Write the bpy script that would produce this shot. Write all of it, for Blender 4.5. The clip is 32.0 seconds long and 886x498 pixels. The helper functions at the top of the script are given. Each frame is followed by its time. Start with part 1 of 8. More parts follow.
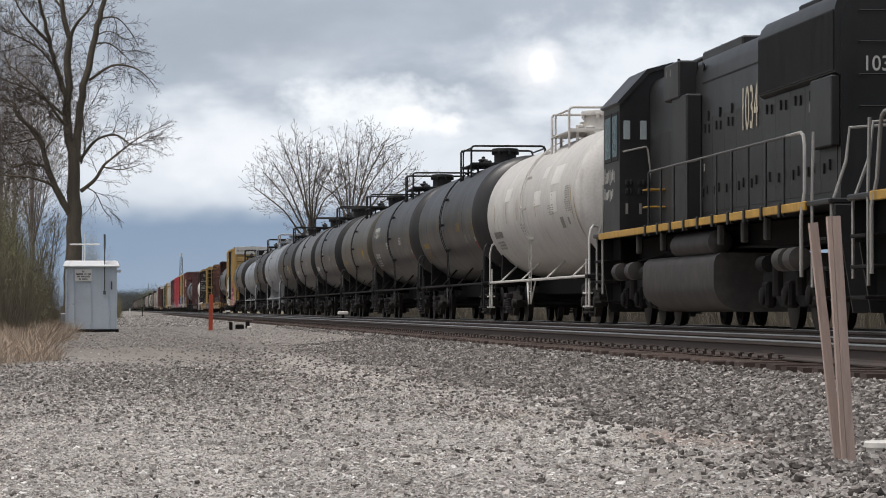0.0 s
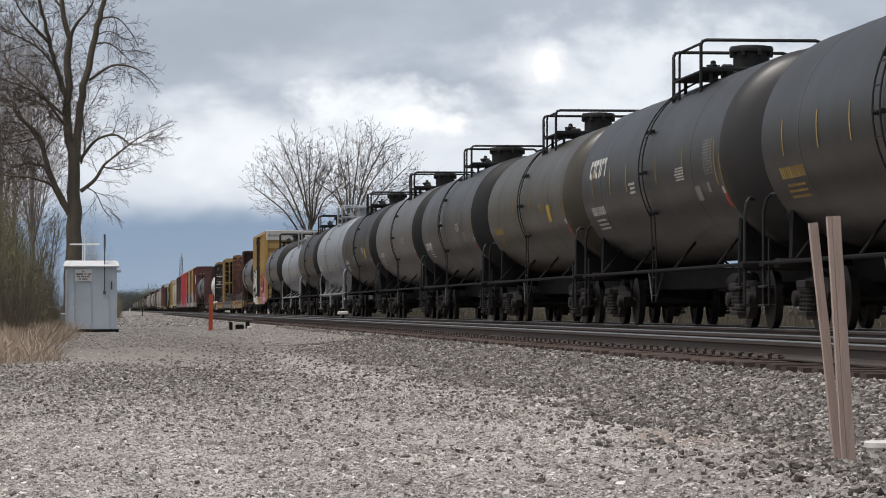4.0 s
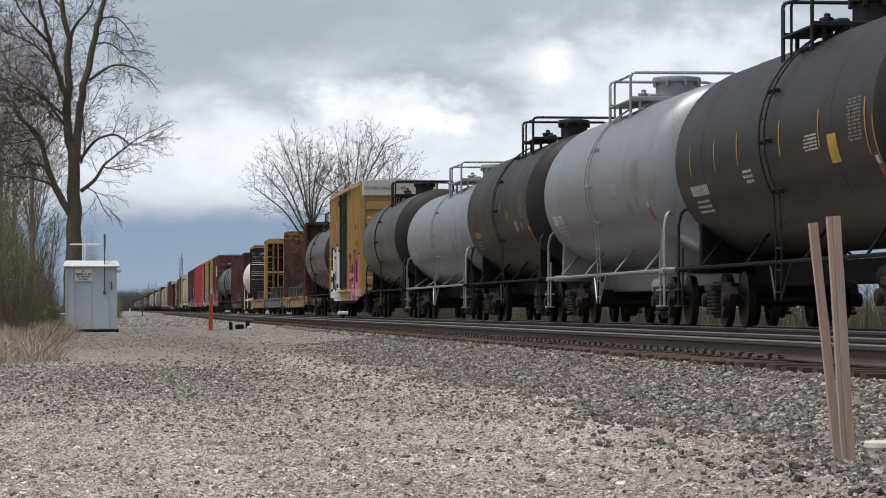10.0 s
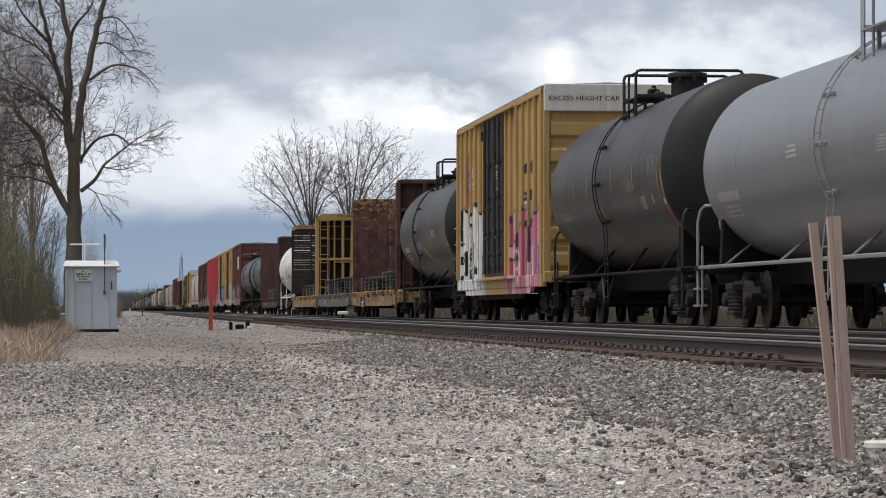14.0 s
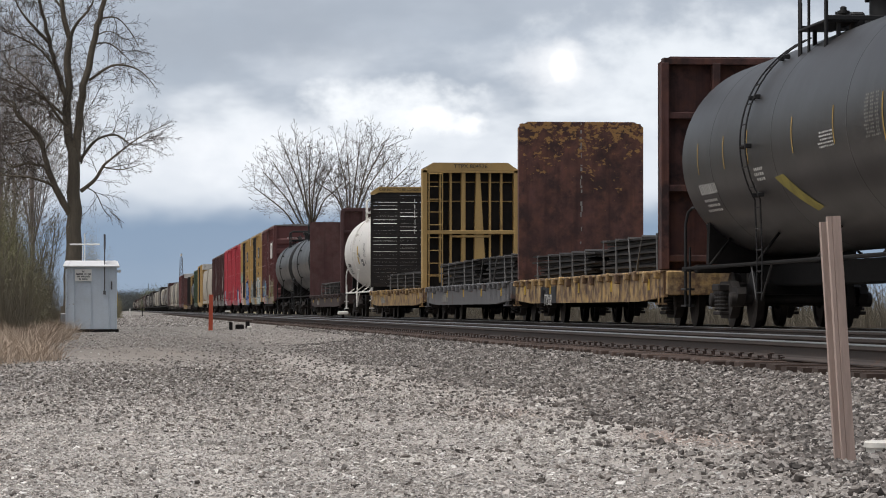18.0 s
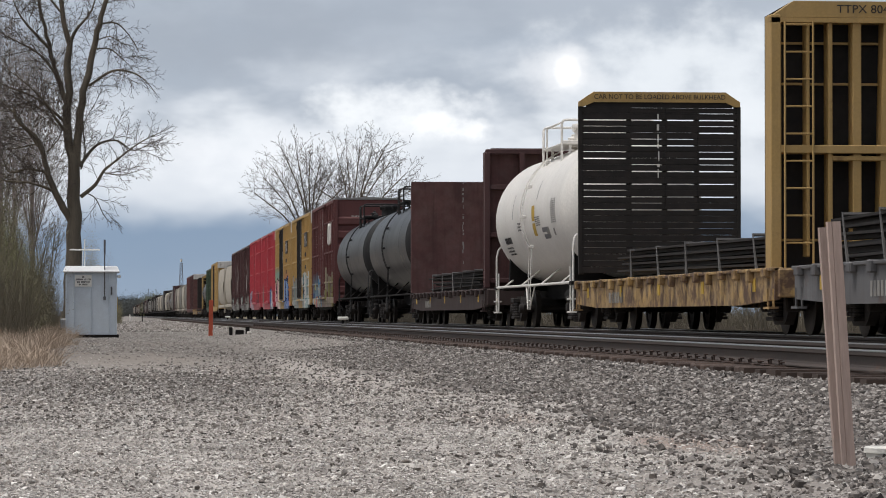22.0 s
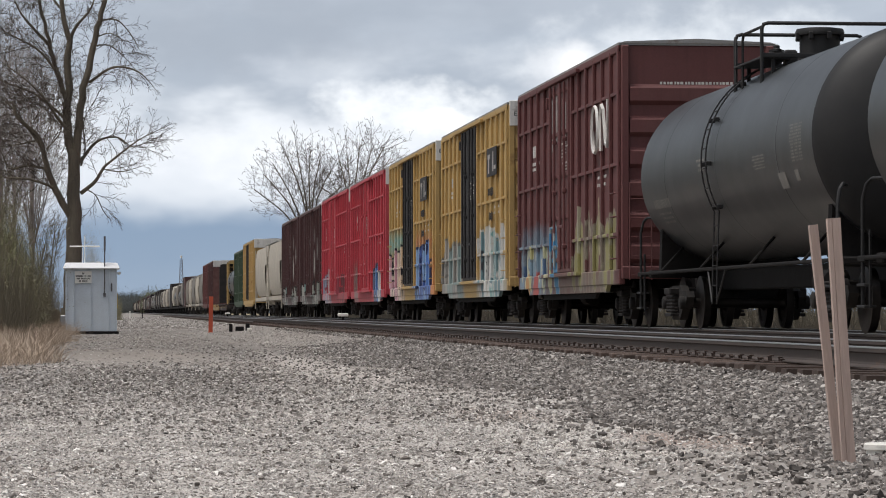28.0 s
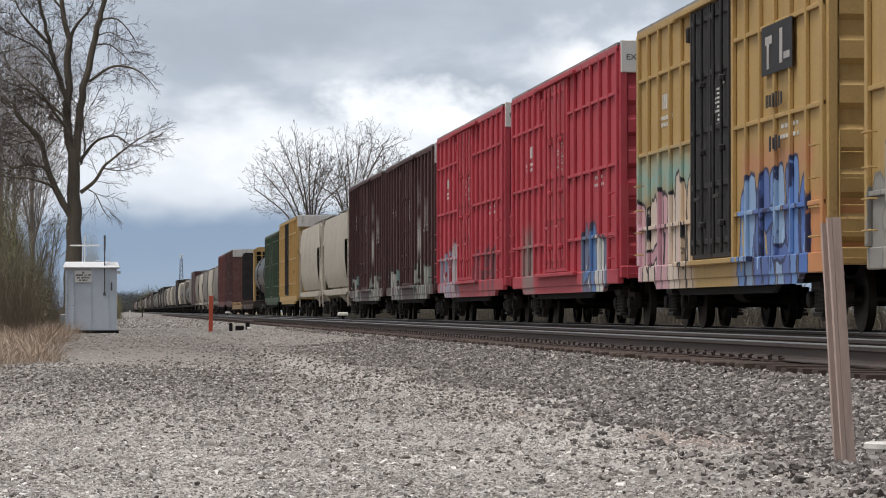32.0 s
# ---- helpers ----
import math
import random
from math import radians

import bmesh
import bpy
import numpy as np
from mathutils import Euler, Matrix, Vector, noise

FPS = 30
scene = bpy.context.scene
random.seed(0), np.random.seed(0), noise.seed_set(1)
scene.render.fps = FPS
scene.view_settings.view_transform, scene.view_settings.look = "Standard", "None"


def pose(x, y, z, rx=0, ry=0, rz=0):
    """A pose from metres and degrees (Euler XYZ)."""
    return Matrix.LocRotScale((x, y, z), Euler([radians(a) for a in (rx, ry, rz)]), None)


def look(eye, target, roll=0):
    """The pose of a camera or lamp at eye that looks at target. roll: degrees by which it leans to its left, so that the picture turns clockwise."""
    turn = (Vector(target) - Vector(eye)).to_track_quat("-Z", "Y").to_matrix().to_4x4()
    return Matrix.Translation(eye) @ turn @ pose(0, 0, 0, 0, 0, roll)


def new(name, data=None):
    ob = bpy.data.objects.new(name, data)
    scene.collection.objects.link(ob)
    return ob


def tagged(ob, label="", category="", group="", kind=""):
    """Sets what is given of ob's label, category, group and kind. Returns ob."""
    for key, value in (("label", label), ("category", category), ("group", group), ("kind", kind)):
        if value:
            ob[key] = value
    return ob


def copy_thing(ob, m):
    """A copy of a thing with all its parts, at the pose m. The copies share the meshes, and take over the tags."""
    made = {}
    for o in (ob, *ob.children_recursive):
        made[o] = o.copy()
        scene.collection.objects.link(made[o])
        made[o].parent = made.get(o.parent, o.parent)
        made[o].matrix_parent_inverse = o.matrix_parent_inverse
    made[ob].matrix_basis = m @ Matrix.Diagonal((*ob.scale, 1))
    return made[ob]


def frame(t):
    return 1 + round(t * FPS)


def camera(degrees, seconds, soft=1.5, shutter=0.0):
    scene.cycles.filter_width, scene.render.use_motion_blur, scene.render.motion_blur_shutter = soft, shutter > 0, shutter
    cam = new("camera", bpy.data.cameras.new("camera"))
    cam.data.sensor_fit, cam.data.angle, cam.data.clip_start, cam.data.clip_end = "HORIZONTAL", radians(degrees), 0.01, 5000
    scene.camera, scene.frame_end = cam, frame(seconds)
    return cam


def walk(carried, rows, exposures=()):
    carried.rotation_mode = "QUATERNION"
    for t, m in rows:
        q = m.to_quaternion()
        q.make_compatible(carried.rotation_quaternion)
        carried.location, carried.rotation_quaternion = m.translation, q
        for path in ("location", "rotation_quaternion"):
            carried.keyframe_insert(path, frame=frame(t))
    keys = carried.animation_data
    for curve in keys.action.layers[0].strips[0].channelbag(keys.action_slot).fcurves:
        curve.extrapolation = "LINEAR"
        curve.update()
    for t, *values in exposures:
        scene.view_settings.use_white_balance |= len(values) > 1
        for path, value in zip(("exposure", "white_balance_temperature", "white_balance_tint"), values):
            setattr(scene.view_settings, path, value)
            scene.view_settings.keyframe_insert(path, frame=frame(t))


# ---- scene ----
DUR = 32.0
LENS = 15.27
EYE = Vector((0.0, 0.0, 0.75))
YAW = 5.655          # degrees to the right of the track's direction (+y)
PITCH = 1.057        # degrees upwards
# the tripod sags and recovers a little: seconds, change of pitch in hundredths of a degree
SAG = ((0, 0), (14.5, 0), (16.0, 3), (17, 3.4), (17.5, 2.2), (18, 0), (18.5, -1), (19, 0), (19.5, 1.2), (20, 2), (21, 3.2), (21.5, 7.8),
       (22, 9.4), (22.5, 7.4), (23, 6), (23.5, 4.6), (24, 3.6), (24.5, 7), (25, 7.6), (25.5, 6.6), (27.5, 4.6), (28, 3.5), (28.5, 0.3),
       (29, 0.6), (29.5, 0.4), (30, 2), (32, 2))


def aim(t_sag):
    return pose(EYE.x, EYE.y, EYE.z, 90 + PITCH + t_sag / 100, 0, -YAW)


cam = camera(LENS, DUR, soft=1.0)
walk(cam, [(t, aim(s)) for t, s in SAG], exposures=((0, 0.38), (14, 0.40), (21, 0.38), (24, 0.30), (25.5, 0.34), (28, 0.47), (32, 0.48)))

# ---- light: overcast day ----
world = bpy.data.worlds.new("overcast_sky")
scene.world = world
world.use_nodes = True
wn = world.node_tree
sky = wn.nodes.new("ShaderNodeTexSky")
sky.sky_type, sky.sun_disc = "NISHITA", False
sky.sun_elevation, sky.sun_rotation = radians(65), radians(-113)
sky.air_density, sky.dust_density = 1.0, 4.0
grey = wn.nodes.new("ShaderNodeHueSaturation")
grey.inputs["Saturation"].default_value = 0.46
wn.links.new(sky.outputs[0], grey.inputs["Color"])
back = wn.nodes["Background"]
wn.links.new(grey.outputs[0], back.inputs[0])
back.inputs[1].default_value = 0.085
sun_data = bpy.data.lights.new("sun", "SUN")
sun_data.energy, sun_data.angle, sun_data.color = 1.5, radians(12), (1.0, 0.965, 0.92)
sun = new("sun", sun_data)
sun.matrix_world = look((-44, -8, 125), (0, 0, 0))


# ---- mesh builder ----
class Buf:
    """Collects vertices and faces of one mesh."""

    def __init__(self):
        self.v, self.f = [], []

    def add(self, verts, faces):
        n = len(self.v)
        self.v.extend(verts)
        self.f.extend([tuple(i + n for i in q) for q in faces])
        return self

    def box(self, c, s, b=0.0, m=None):
        c, h = Vector(c), [a / 2 for a in s]
        b = min(b, 0.45 * min(h) * 2)
        verts, faces = [], []
        sg = (-1, 1)
        if b <= 0:
            verts = [Vector((x * h[0], y * h[1], z * h[2])) for x in sg for y in sg for z in sg]
            faces = [(0, 1, 3, 2), (4, 6, 7, 5), (0, 4, 5, 1), (2, 3, 7, 6), (0, 2, 6, 4), (1, 5, 7, 3)]
        else:
            ix = {}
            for x in sg:
                for y in sg:
                    for z in sg:
                        for a in range(3):
                            p = [x * (h[0] - b), y * (h[1] - b), z * (h[2] - b)]
                            p[a] = (x, y, z)[a] * h[a]
                            ix[(x, y, z, a)] = len(verts)
                            verts.append(Vector(p))
            raw = []
            for a in range(3):
                o = [i for i in range(3) if i != a]
                for s1 in sg:
                    q = []
                    for u, w in ((-1, -1), (1, -1), (1, 1), (-1, 1)):
                        k = [0, 0, 0]
                        k[a], k[o[0]], k[o[1]] = s1, u, w
                        q.append(ix[(*k, a)])
                    raw.append(q)
                    for s2 in sg:
                        if a == 2:
                            continue
                for a2 in range(a + 1, 3):
                    third = 3 - a - a2
                    for s1 in sg:
                        for s2 in sg:
                            k1, k2 = [0, 0, 0], [0, 0, 0]
                            k1[a], k1[a2], k1[third] = s1, s2, -1
                            k2[a], k2[a2], k2[third] = s1, s2, 1
                            raw.append([ix[(*k1, a)], ix[(*k1, a2)], ix[(*k2, a2)], ix[(*k2, a)]])
            for x in sg:
                for y in sg:
                    for z in sg:
                        raw.append([ix[(x, y, z, 0)], ix[(x, y, z, 1)], ix[(x, y, z, 2)]])
            for q in raw:
                p = [verts[i] for i in q]
                n = (p[1] - p[0]).cross(p[2] - p[0])
                faces.append(tuple(q) if n.dot(sum(p, Vector())) > 0 else tuple(reversed(q)))
        if m is not None:
            verts = [m @ p for p in verts]
        return self.add([p + c for p in verts], faces)

    def tube(self, path, r, seg=8, r1=None, caps=True, closed=False):
        path = [Vector(p) for p in path]
        n = len(path)
        verts, faces = [], []
        up = None
        for i, p in enumerate(path):
            d = (path[min(i + 1, n - 1)] - path[max(i - 1, 0)]).normalized()
            if up is None:
                up = d.orthogonal().normalized()
            else:
                up = (up - d * up.dot(d))
                up = up.normalized() if up.length > 1e-6 else d.orthogonal().normalized()
            side = d.cross(up)
            rr = r if r1 is None else r + (r1 - r) * i / (n - 1)
            for k in range(seg):
                a = 2 * math.pi * (k + 0.5) / seg
                verts.append(p + (up * math.cos(a) + side * math.sin(a)) * rr)
        for i in range(n - 1):
            for k in range(seg):
                k2 = (k + 1) % seg
                faces.append((i * seg + k, i * seg + k2, (i + 1) * seg + k2, (i + 1) * seg + k))
        if caps:
            faces.append(tuple(reversed(range(seg))))
            faces.append(tuple((n - 1) * seg + k for k in range(seg)))
        return self.add(verts, faces)

    def cyl(self, p0, p1, r, seg=16, r1=None):
        return self.tube([p0, p1], r, seg, r1)

    def lathe(self, profile, axis="y", seg=32, c=(0, 0, 0), ends=True):
        """profile: (along, radius) pairs round an axis."""
        verts, faces = [], []
        c = Vector(c)
        for a, r in profile:
            for k in range(seg):
                t = 2 * math.pi * k / seg
                u, w = r * math.cos(t), r * math.sin(t)
                verts.append(c + Vector({"x": (a, u, w), "y": (w, a, u), "z": (u, w, a)}[axis]))
        n = len(profile)
        for i in range(n - 1):
            for k in range(seg):
                k2 = (k + 1) % seg
                faces.append((i * seg + k, i * seg + k2, (i + 1) * seg + k2, (i + 1) * seg + k))
        if ends:
            faces.append(tuple(reversed(range(seg))))
            faces.append(tuple((n - 1) * seg + k for k in range(seg)))
        return self.add(verts, faces)

    def prism(self, outline, axis, a0, a1):
        """outline: closed 2D polygon in the other two axes, drawn out along one axis."""
        def at(u, w, a):
            return Vector({"x": (a, u, w), "y": (u, a, w), "z": (u, w, a)}[axis])
        n = len(outline)
        verts = [at(u, w, a0) for u, w in outline] + [at(u, w, a1) for u, w in outline]
        faces = [tuple(range(n)), tuple(reversed(range(n, 2 * n)))]
        for i in range(n):
            j = (i + 1) % n
            faces.append((i, i + n, j + n, j))
        area = sum(outline[i][0] * outline[(i + 1) % n][1] - outline[(i + 1) % n][0] * outline[i][1] for i in range(n))
        flip = (area < 0) != (axis == "y")
        if (a1 < a0) != flip:
            pass
        else:
            faces = [tuple(reversed(q)) for q in faces]
        return self.add(verts, faces)

    def mesh(self, name, material, smooth=35):
        me = bpy.data.meshes.new(name)
        me.from_pydata(self.v, [], self.f)
        me.materials.append(material)
        if not smooth:
            me.shade_flat()
        if smooth:
            me.polygons.foreach_set("use_smooth", [True] * len(me.polygons))
            me.set_sharp_from_angle(angle=radians(smooth))
        me.update()
        return me


def part(name, buf, material, parent, label="", smooth=35, at=None):
    """One mesh object under a thing or a part. buf: a Buf, or a mesh to share."""
    me = buf.mesh(name, material, smooth) if isinstance(buf, Buf) else buf
    ob = new(name, me)
    ob.parent = parent
    if at is not None:
        ob.matrix_basis = at
    if label:
        ob["label"] = label
    return ob


def thing(name, label, category, group="", at=None, kind=""):
    ob = tagged(new(name), label, category, group, kind)
    ob.empty_display_size = 0.3
    if at is not None:
        ob.matrix_basis = at
    return ob


def solid(name, buf, material, label="", category="", group="", kind="", smooth=35, at=None):
    ob = tagged(new(name, buf.mesh(name, material, smooth)), label, category, group, kind)
    if at is not None:
        ob.matrix_basis = at
    return ob


def letters(text, size, material, parent, at, name="lettering", label="", bold=0.0, squeeze=1.0, align="CENTER"):
    """Flat letters of the built-in font, as a mesh; they read along local x, upright along local y."""
    cu = bpy.data.curves.new(name, "FONT")
    cu.body, cu.size, cu.align_x, cu.align_y, cu.offset, cu.extrude = text, size, align, "CENTER", bold, 0.002
    tmp = bpy.data.objects.new(name, cu)
    me = bpy.data.meshes.new_from_object(tmp)
    bpy.data.objects.remove(tmp)
    me.transform(Matrix.Diagonal((squeeze, 1, 1, 1)))
    me.materials.clear()
    me.materials.append(material)
    ob = new(name, me)
    ob.parent = parent
    ob.matrix_basis = at
    if label:
        ob["label"] = label
    return ob


# ---- materials ----
def surface(name, colour, rough=0.6, metal=0.0, vary=0.25, scale=1.5, grain=40.0, bump=0.15, rust=0.0, streak=0.0, rustcol=(0.10, 0.045, 0.025),
            dust=0.0, dustcol=(0.22, 0.19, 0.16), tint=0.0, squash=(1, 1, 1), spec=0.4, distance=0.01, drip=0.0):
    """A painted, worn or natural surface: broad stains, fine grain, rust in patches and in streaks, dust, relief."""
    m = bpy.data.materials.new(name)
    m.use_nodes = True
    nt = m.node_tree
    N, L = nt.nodes, nt.links
    bs = N["Principled BSDF"]
    tc = N.new("ShaderNodeTexCoord")
    mp = N.new("ShaderNodeMapping")
    mp.inputs["Scale"].default_value = squash
    info = N.new("ShaderNodeObjectInfo")
    L.new(tc.outputs["Object"], mp.inputs["Vector"])

    def nz(s, detail=5.0, rough_=0.6, vec=None):
        n = N.new("ShaderNodeTexNoise")
        n.noise_dimensions = "4D"
        n.inputs["Scale"].default_value, n.inputs["Detail"].default_value, n.inputs["Roughness"].default_value = s, detail, rough_
        L.new(vec or mp.outputs[0], n.inputs["Vector"])
        mu = N.new("ShaderNodeMath")
        mu.operation = "MULTIPLY"
        mu.inputs[1].default_value = 37.0
        L.new(info.outputs["Random"], mu.inputs[0])
        L.new(mu.outputs[0], n.inputs["W"])
        return n.outputs["Fac"]

    def ramp(v, a, b):
        r = N.new("ShaderNodeMapRange")
        r.inputs["From Min"].default_value, r.inputs["From Max"].default_value = a, b
        L.new(v, r.inputs["Value"])
        return r.outputs["Result"]

    def mix(f, a, b, mode="MIX"):
        x = N.new("ShaderNodeMix")
        x.data_type, x.blend_type = "RGBA", mode
        if isinstance(f, float):
            x.inputs["Factor"].default_value = f
        else:
            L.new(f, x.inputs["Factor"])
        for k, v in (("A", a), ("B", b)):
            sock = [s for s in x.inputs if s.name == k and s.type == "RGBA"][0]
            if isinstance(v, tuple):
                sock.default_value = (*v[:3], 1.0)
            else:
                L.new(v, sock)
        return [s for s in x.outputs if s.type == "RGBA"][0]

    def times(v, k):
        x = N.new("ShaderNodeMath")
        x.operation = "MULTIPLY"
        x.inputs[1].default_value = k
        L.new(v, x.inputs[0])
        return x.outputs[0]

    lo, hi = tuple(c * (1 - vary) for c in colour[:3]), tuple(min(1, c * (1 + vary)) for c in colour[:3])
    broad, fine = nz(scale), nz(grain, 3.0)
    col = mix(ramp(broad, 0.3, 0.7), lo, hi)
    col = mix(times(ramp(fine, 0.35, 0.7), 0.35), col, tuple(c * 0.6 for c in colour[:3]))
    if tint:
        hsv = N.new("ShaderNodeHueSaturation")
        L.new(col, hsv.inputs["Color"])
        L.new(ramp_val(N, L, info.outputs["Random"], 1 - tint, 1 + tint), hsv.inputs["Value"])
        col = hsv.outputs[0]
    if dust:
        col = mix(times(ramp(nz(scale * 2.3), 0.42, 0.75), dust), col, dustcol)
    if streak:
        mp2 = N.new("ShaderNodeMapping")
        mp2.inputs["Scale"].default_value = (3.0, 3.0, 0.16)
        L.new(tc.outputs["Object"], mp2.inputs["Vector"])
        col = mix(times(ramp(nz(2.2, 4.0, 0.6, mp2.outputs[0]), 0.5, 0.72), streak), col, tuple(c * 0.35 for c in colour[:3]))
    if drip:
        # thin pale runs down a tank's side
        mp3 = N.new("ShaderNodeMapping")
        mp3.inputs["Scale"].default_value = (0.35, 2.4, 0.35)
        L.new(tc.outputs["Object"], mp3.inputs["Vector"])
        col = mix(times(ramp(nz(3.0, 6.0, 0.7, mp3.outputs[0]), 0.56, 0.78), drip), col, tuple(min(1, c * 2.2 + 0.02) for c in colour[:3]))
    if rust:
        col = mix(times(ramp(nz(scale * 1.7, 8.0, 0.68), 0.62 - 0.25 * rust, 0.72 - 0.2 * rust), 0.9), col, rustcol)
    L.new(col, bs.inputs["Base Color"])
    L.new(ramp_val(N, L, broad, max(0.05, rough - 0.12), min(1, rough + 0.12)), bs.inputs["Roughness"])
    bs.inputs["Metallic"].default_value = metal
    bs.inputs["Specular IOR Level"].default_value = spec
    if bump:
        bp = N.new("ShaderNodeBump")
        bp.inputs["Strength"].default_value, bp.inputs["Distance"].default_value = bump, distance
        L.new(fine, bp.inputs["Height"])
        L.new(bp.outputs[0], bs.inputs["Normal"])
    return m


def flaked(m, colour, low, high, seed=0.0):
    """Old paint that clings in flakes to a rusty plate, thick near the top and thinning out downwards."""
    N, L = m.node_tree.nodes, m.node_tree.links
    bs = N["Principled BSDF"]
    prev = bs.inputs["Base Color"].links[0].from_socket
    tc = N.new("ShaderNodeTexCoord")
    xyz = N.new("ShaderNodeSeparateXYZ")
    L.new(tc.outputs["Object"], xyz.inputs[0])
    mp = N.new("ShaderNodeMapping")
    mp.inputs["Scale"].default_value = (1.0, 1.0, 1.5)
    L.new(tc.outputs["Object"], mp.inputs["Vector"])
    n = N.new("ShaderNodeTexNoise")
    n.inputs["Scale"].default_value, n.inputs["Detail"].default_value, n.inputs["Roughness"].default_value = 6.0, 9.0, 0.66
    L.new(mp.outputs[0], n.inputs["Vector"])
    up = N.new("ShaderNodeMapRange")
    for k, v in (("From Min", low), ("From Max", high), ("To Min", -0.22), ("To Max", 0.06)):
        up.inputs[k].default_value = v
    L.new(xyz.outputs["Z"], up.inputs["Value"])
    add = N.new("ShaderNodeMath")
    L.new(n.outputs["Fac"], add.inputs[0])
    L.new(up.outputs[0], add.inputs[1])
    edge = N.new("ShaderNodeMapRange")
    edge.inputs["From Min"].default_value, edge.inputs["From Max"].default_value = 0.535, 0.575
    L.new(add.outputs[0], edge.inputs["Value"])
    mx = N.new("ShaderNodeMix")
    mx.data_type = "RGBA"
    L.new(edge.outputs[0], mx.inputs["Factor"])
    a, b = [q for q in mx.inputs if q.type == "RGBA"][:2]
    L.new(prev, a)
    b.default_value = (*colour, 1)
    L.new([q for q in mx.outputs if q.type == "RGBA"][0], bs.inputs["Base Color"])
    return m


def ramp_val(N, L, v, a, b):
    r = N.new("ShaderNodeMapRange")
    r.inputs["To Min"].default_value, r.inputs["To Max"].default_value = a, b
    L.new(v, r.inputs["Value"])
    return r.outputs["Result"]


def plain(name, colour, rough=0.5, metal=0.0, vary=0.15):
    return surface(name, colour, rough, metal, vary=vary, scale=2.0, grain=60, bump=0.05)


M = {}
M["steel_dark"] = surface("grimy_steel", (0.010, 0.009, 0.0088), 0.85, vary=0.4, scale=3, grain=30, dust=0.25, dustcol=(0.026, 0.022, 0.020), bump=0.3, spec=0.2)
M["truck"] = surface("rusty_bogie", (0.016, 0.0135, 0.0125), 0.75, vary=0.4, scale=4, grain=30, dust=0.4, dustcol=(0.038, 0.029, 0.025), tint=0.4, bump=0.3)
M["wheel"] = surface("wheel_steel", (0.022, 0.019, 0.018), 0.5, 0.5, vary=0.3, scale=4, dust=0.4, dustcol=(0.045, 0.036, 0.03))
M["rail_web"] = surface("rusty_rail", (0.062, 0.048, 0.042), 0.7, 0.0, vary=0.2, scale=1.2, grain=25, bump=0.2, rust=0.15, rustcol=(0.09, 0.05, 0.035))
M["rail_head"] = surface("worn_rail_head", (0.42, 0.41, 0.40), 0.32, 0.9, vary=0.12, scale=0.8, grain=30, bump=0.03)
M["tie"] = surface("weathered_tie", (0.075, 0.052, 0.042), 0.85, vary=0.35, scale=3, grain=18, bump=0.5, tint=0.25)
M["spike"] = surface("rusty_spike", (0.05, 0.032, 0.025), 0.75, vary=0.3, grain=60)
M["black_tank"] = surface("black_tank_paint", (0.03, 0.0285, 0.0288), 0.38, vary=0.14, scale=0.5, grain=22, streak=0.14, dust=0.3, dustcol=(0.036, 0.034, 0.032), bump=0.04, spec=0.50, drip=0.22)
M["black_head"] = surface("black_paint", (0.013, 0.013, 0.014), 0.6, vary=0.3, scale=1.0, grain=30, dust=0.25, dustcol=(0.04, 0.037, 0.034), bump=0.05)
M["white_tank"] = surface("dirty_white_paint", (0.62, 0.60, 0.57), 0.5, vary=0.1, scale=0.7, grain=20, streak=0.3, dust=0.35, dustcol=(0.36, 0.32, 0.27), bump=0.04)
M["clean_white"] = surface("white_paint", (0.78, 0.76, 0.72), 0.42, vary=0.06, scale=0.7, grain=20, streak=0.08, dust=0.15, dustcol=(0.55, 0.50, 0.43), bump=0.03)
M["olive_tank"] = surface("olive_brown_paint", (0.056, 0.048, 0.035), 0.36, vary=0.14, scale=0.5, grain=22, streak=0.14, dust=0.3, dustcol=(0.062, 0.054, 0.041), bump=0.04, spec=0.55, drip=0.22)
M["grey_tank"] = surface("mid_grey_paint", (0.092, 0.087, 0.088), 0.36, vary=0.14, scale=0.5, grain=22, streak=0.14, dust=0.3, dustcol=(0.082, 0.078, 0.072), bump=0.04, spec=0.55, drip=0.22)
M["dkgrey_tank"] = surface("dark_grey_paint", (0.04, 0.0382, 0.039), 0.37, vary=0.14, scale=0.5, grain=22, streak=0.14, dust=0.3, dustcol=(0.05, 0.048, 0.045), bump=0.04, spec=0.50, drip=0.22)
M["silver_tank"] = surface("aluminium_paint", (0.30, 0.322, 0.35), 0.36, 0.35, vary=0.1, scale=0.7, grain=20, streak=0.25, dust=0.3, dustcol=(0.25, 0.24, 0.22), bump=0.04)
M["slate_tank"] = surface("slate_grey_paint", (0.038, 0.042, 0.0455), 0.37, vary=0.14, scale=0.5, grain=22, streak=0.14, dust=0.3, dustcol=(0.062, 0.062, 0.061), bump=0.04, spec=0.52, drip=0.22)
M["brown_tank"] = surface("brownish_black_paint", (0.0205, 0.0172, 0.0163), 0.44, vary=0.14, scale=0.5, grain=22, streak=0.14, dust=0.3, dustcol=(0.03, 0.0262, 0.024), bump=0.04, spec=0.38, drip=0.22)
M["decal"] = plain("white_decal", (0.62, 0.61, 0.58), 0.6, vary=0.25)
M["decal_worn"] = plain("worn_white_mark", (0.42, 0.40, 0.38), 0.6, vary=0.5)
M["decal_dim"] = plain("faded_decal", (0.26, 0.25, 0.23), 0.6, vary=0.3)
M["decal_yellow"] = plain("yellow_decal", (0.52, 0.34, 0.05), 0.6, vary=0.25)
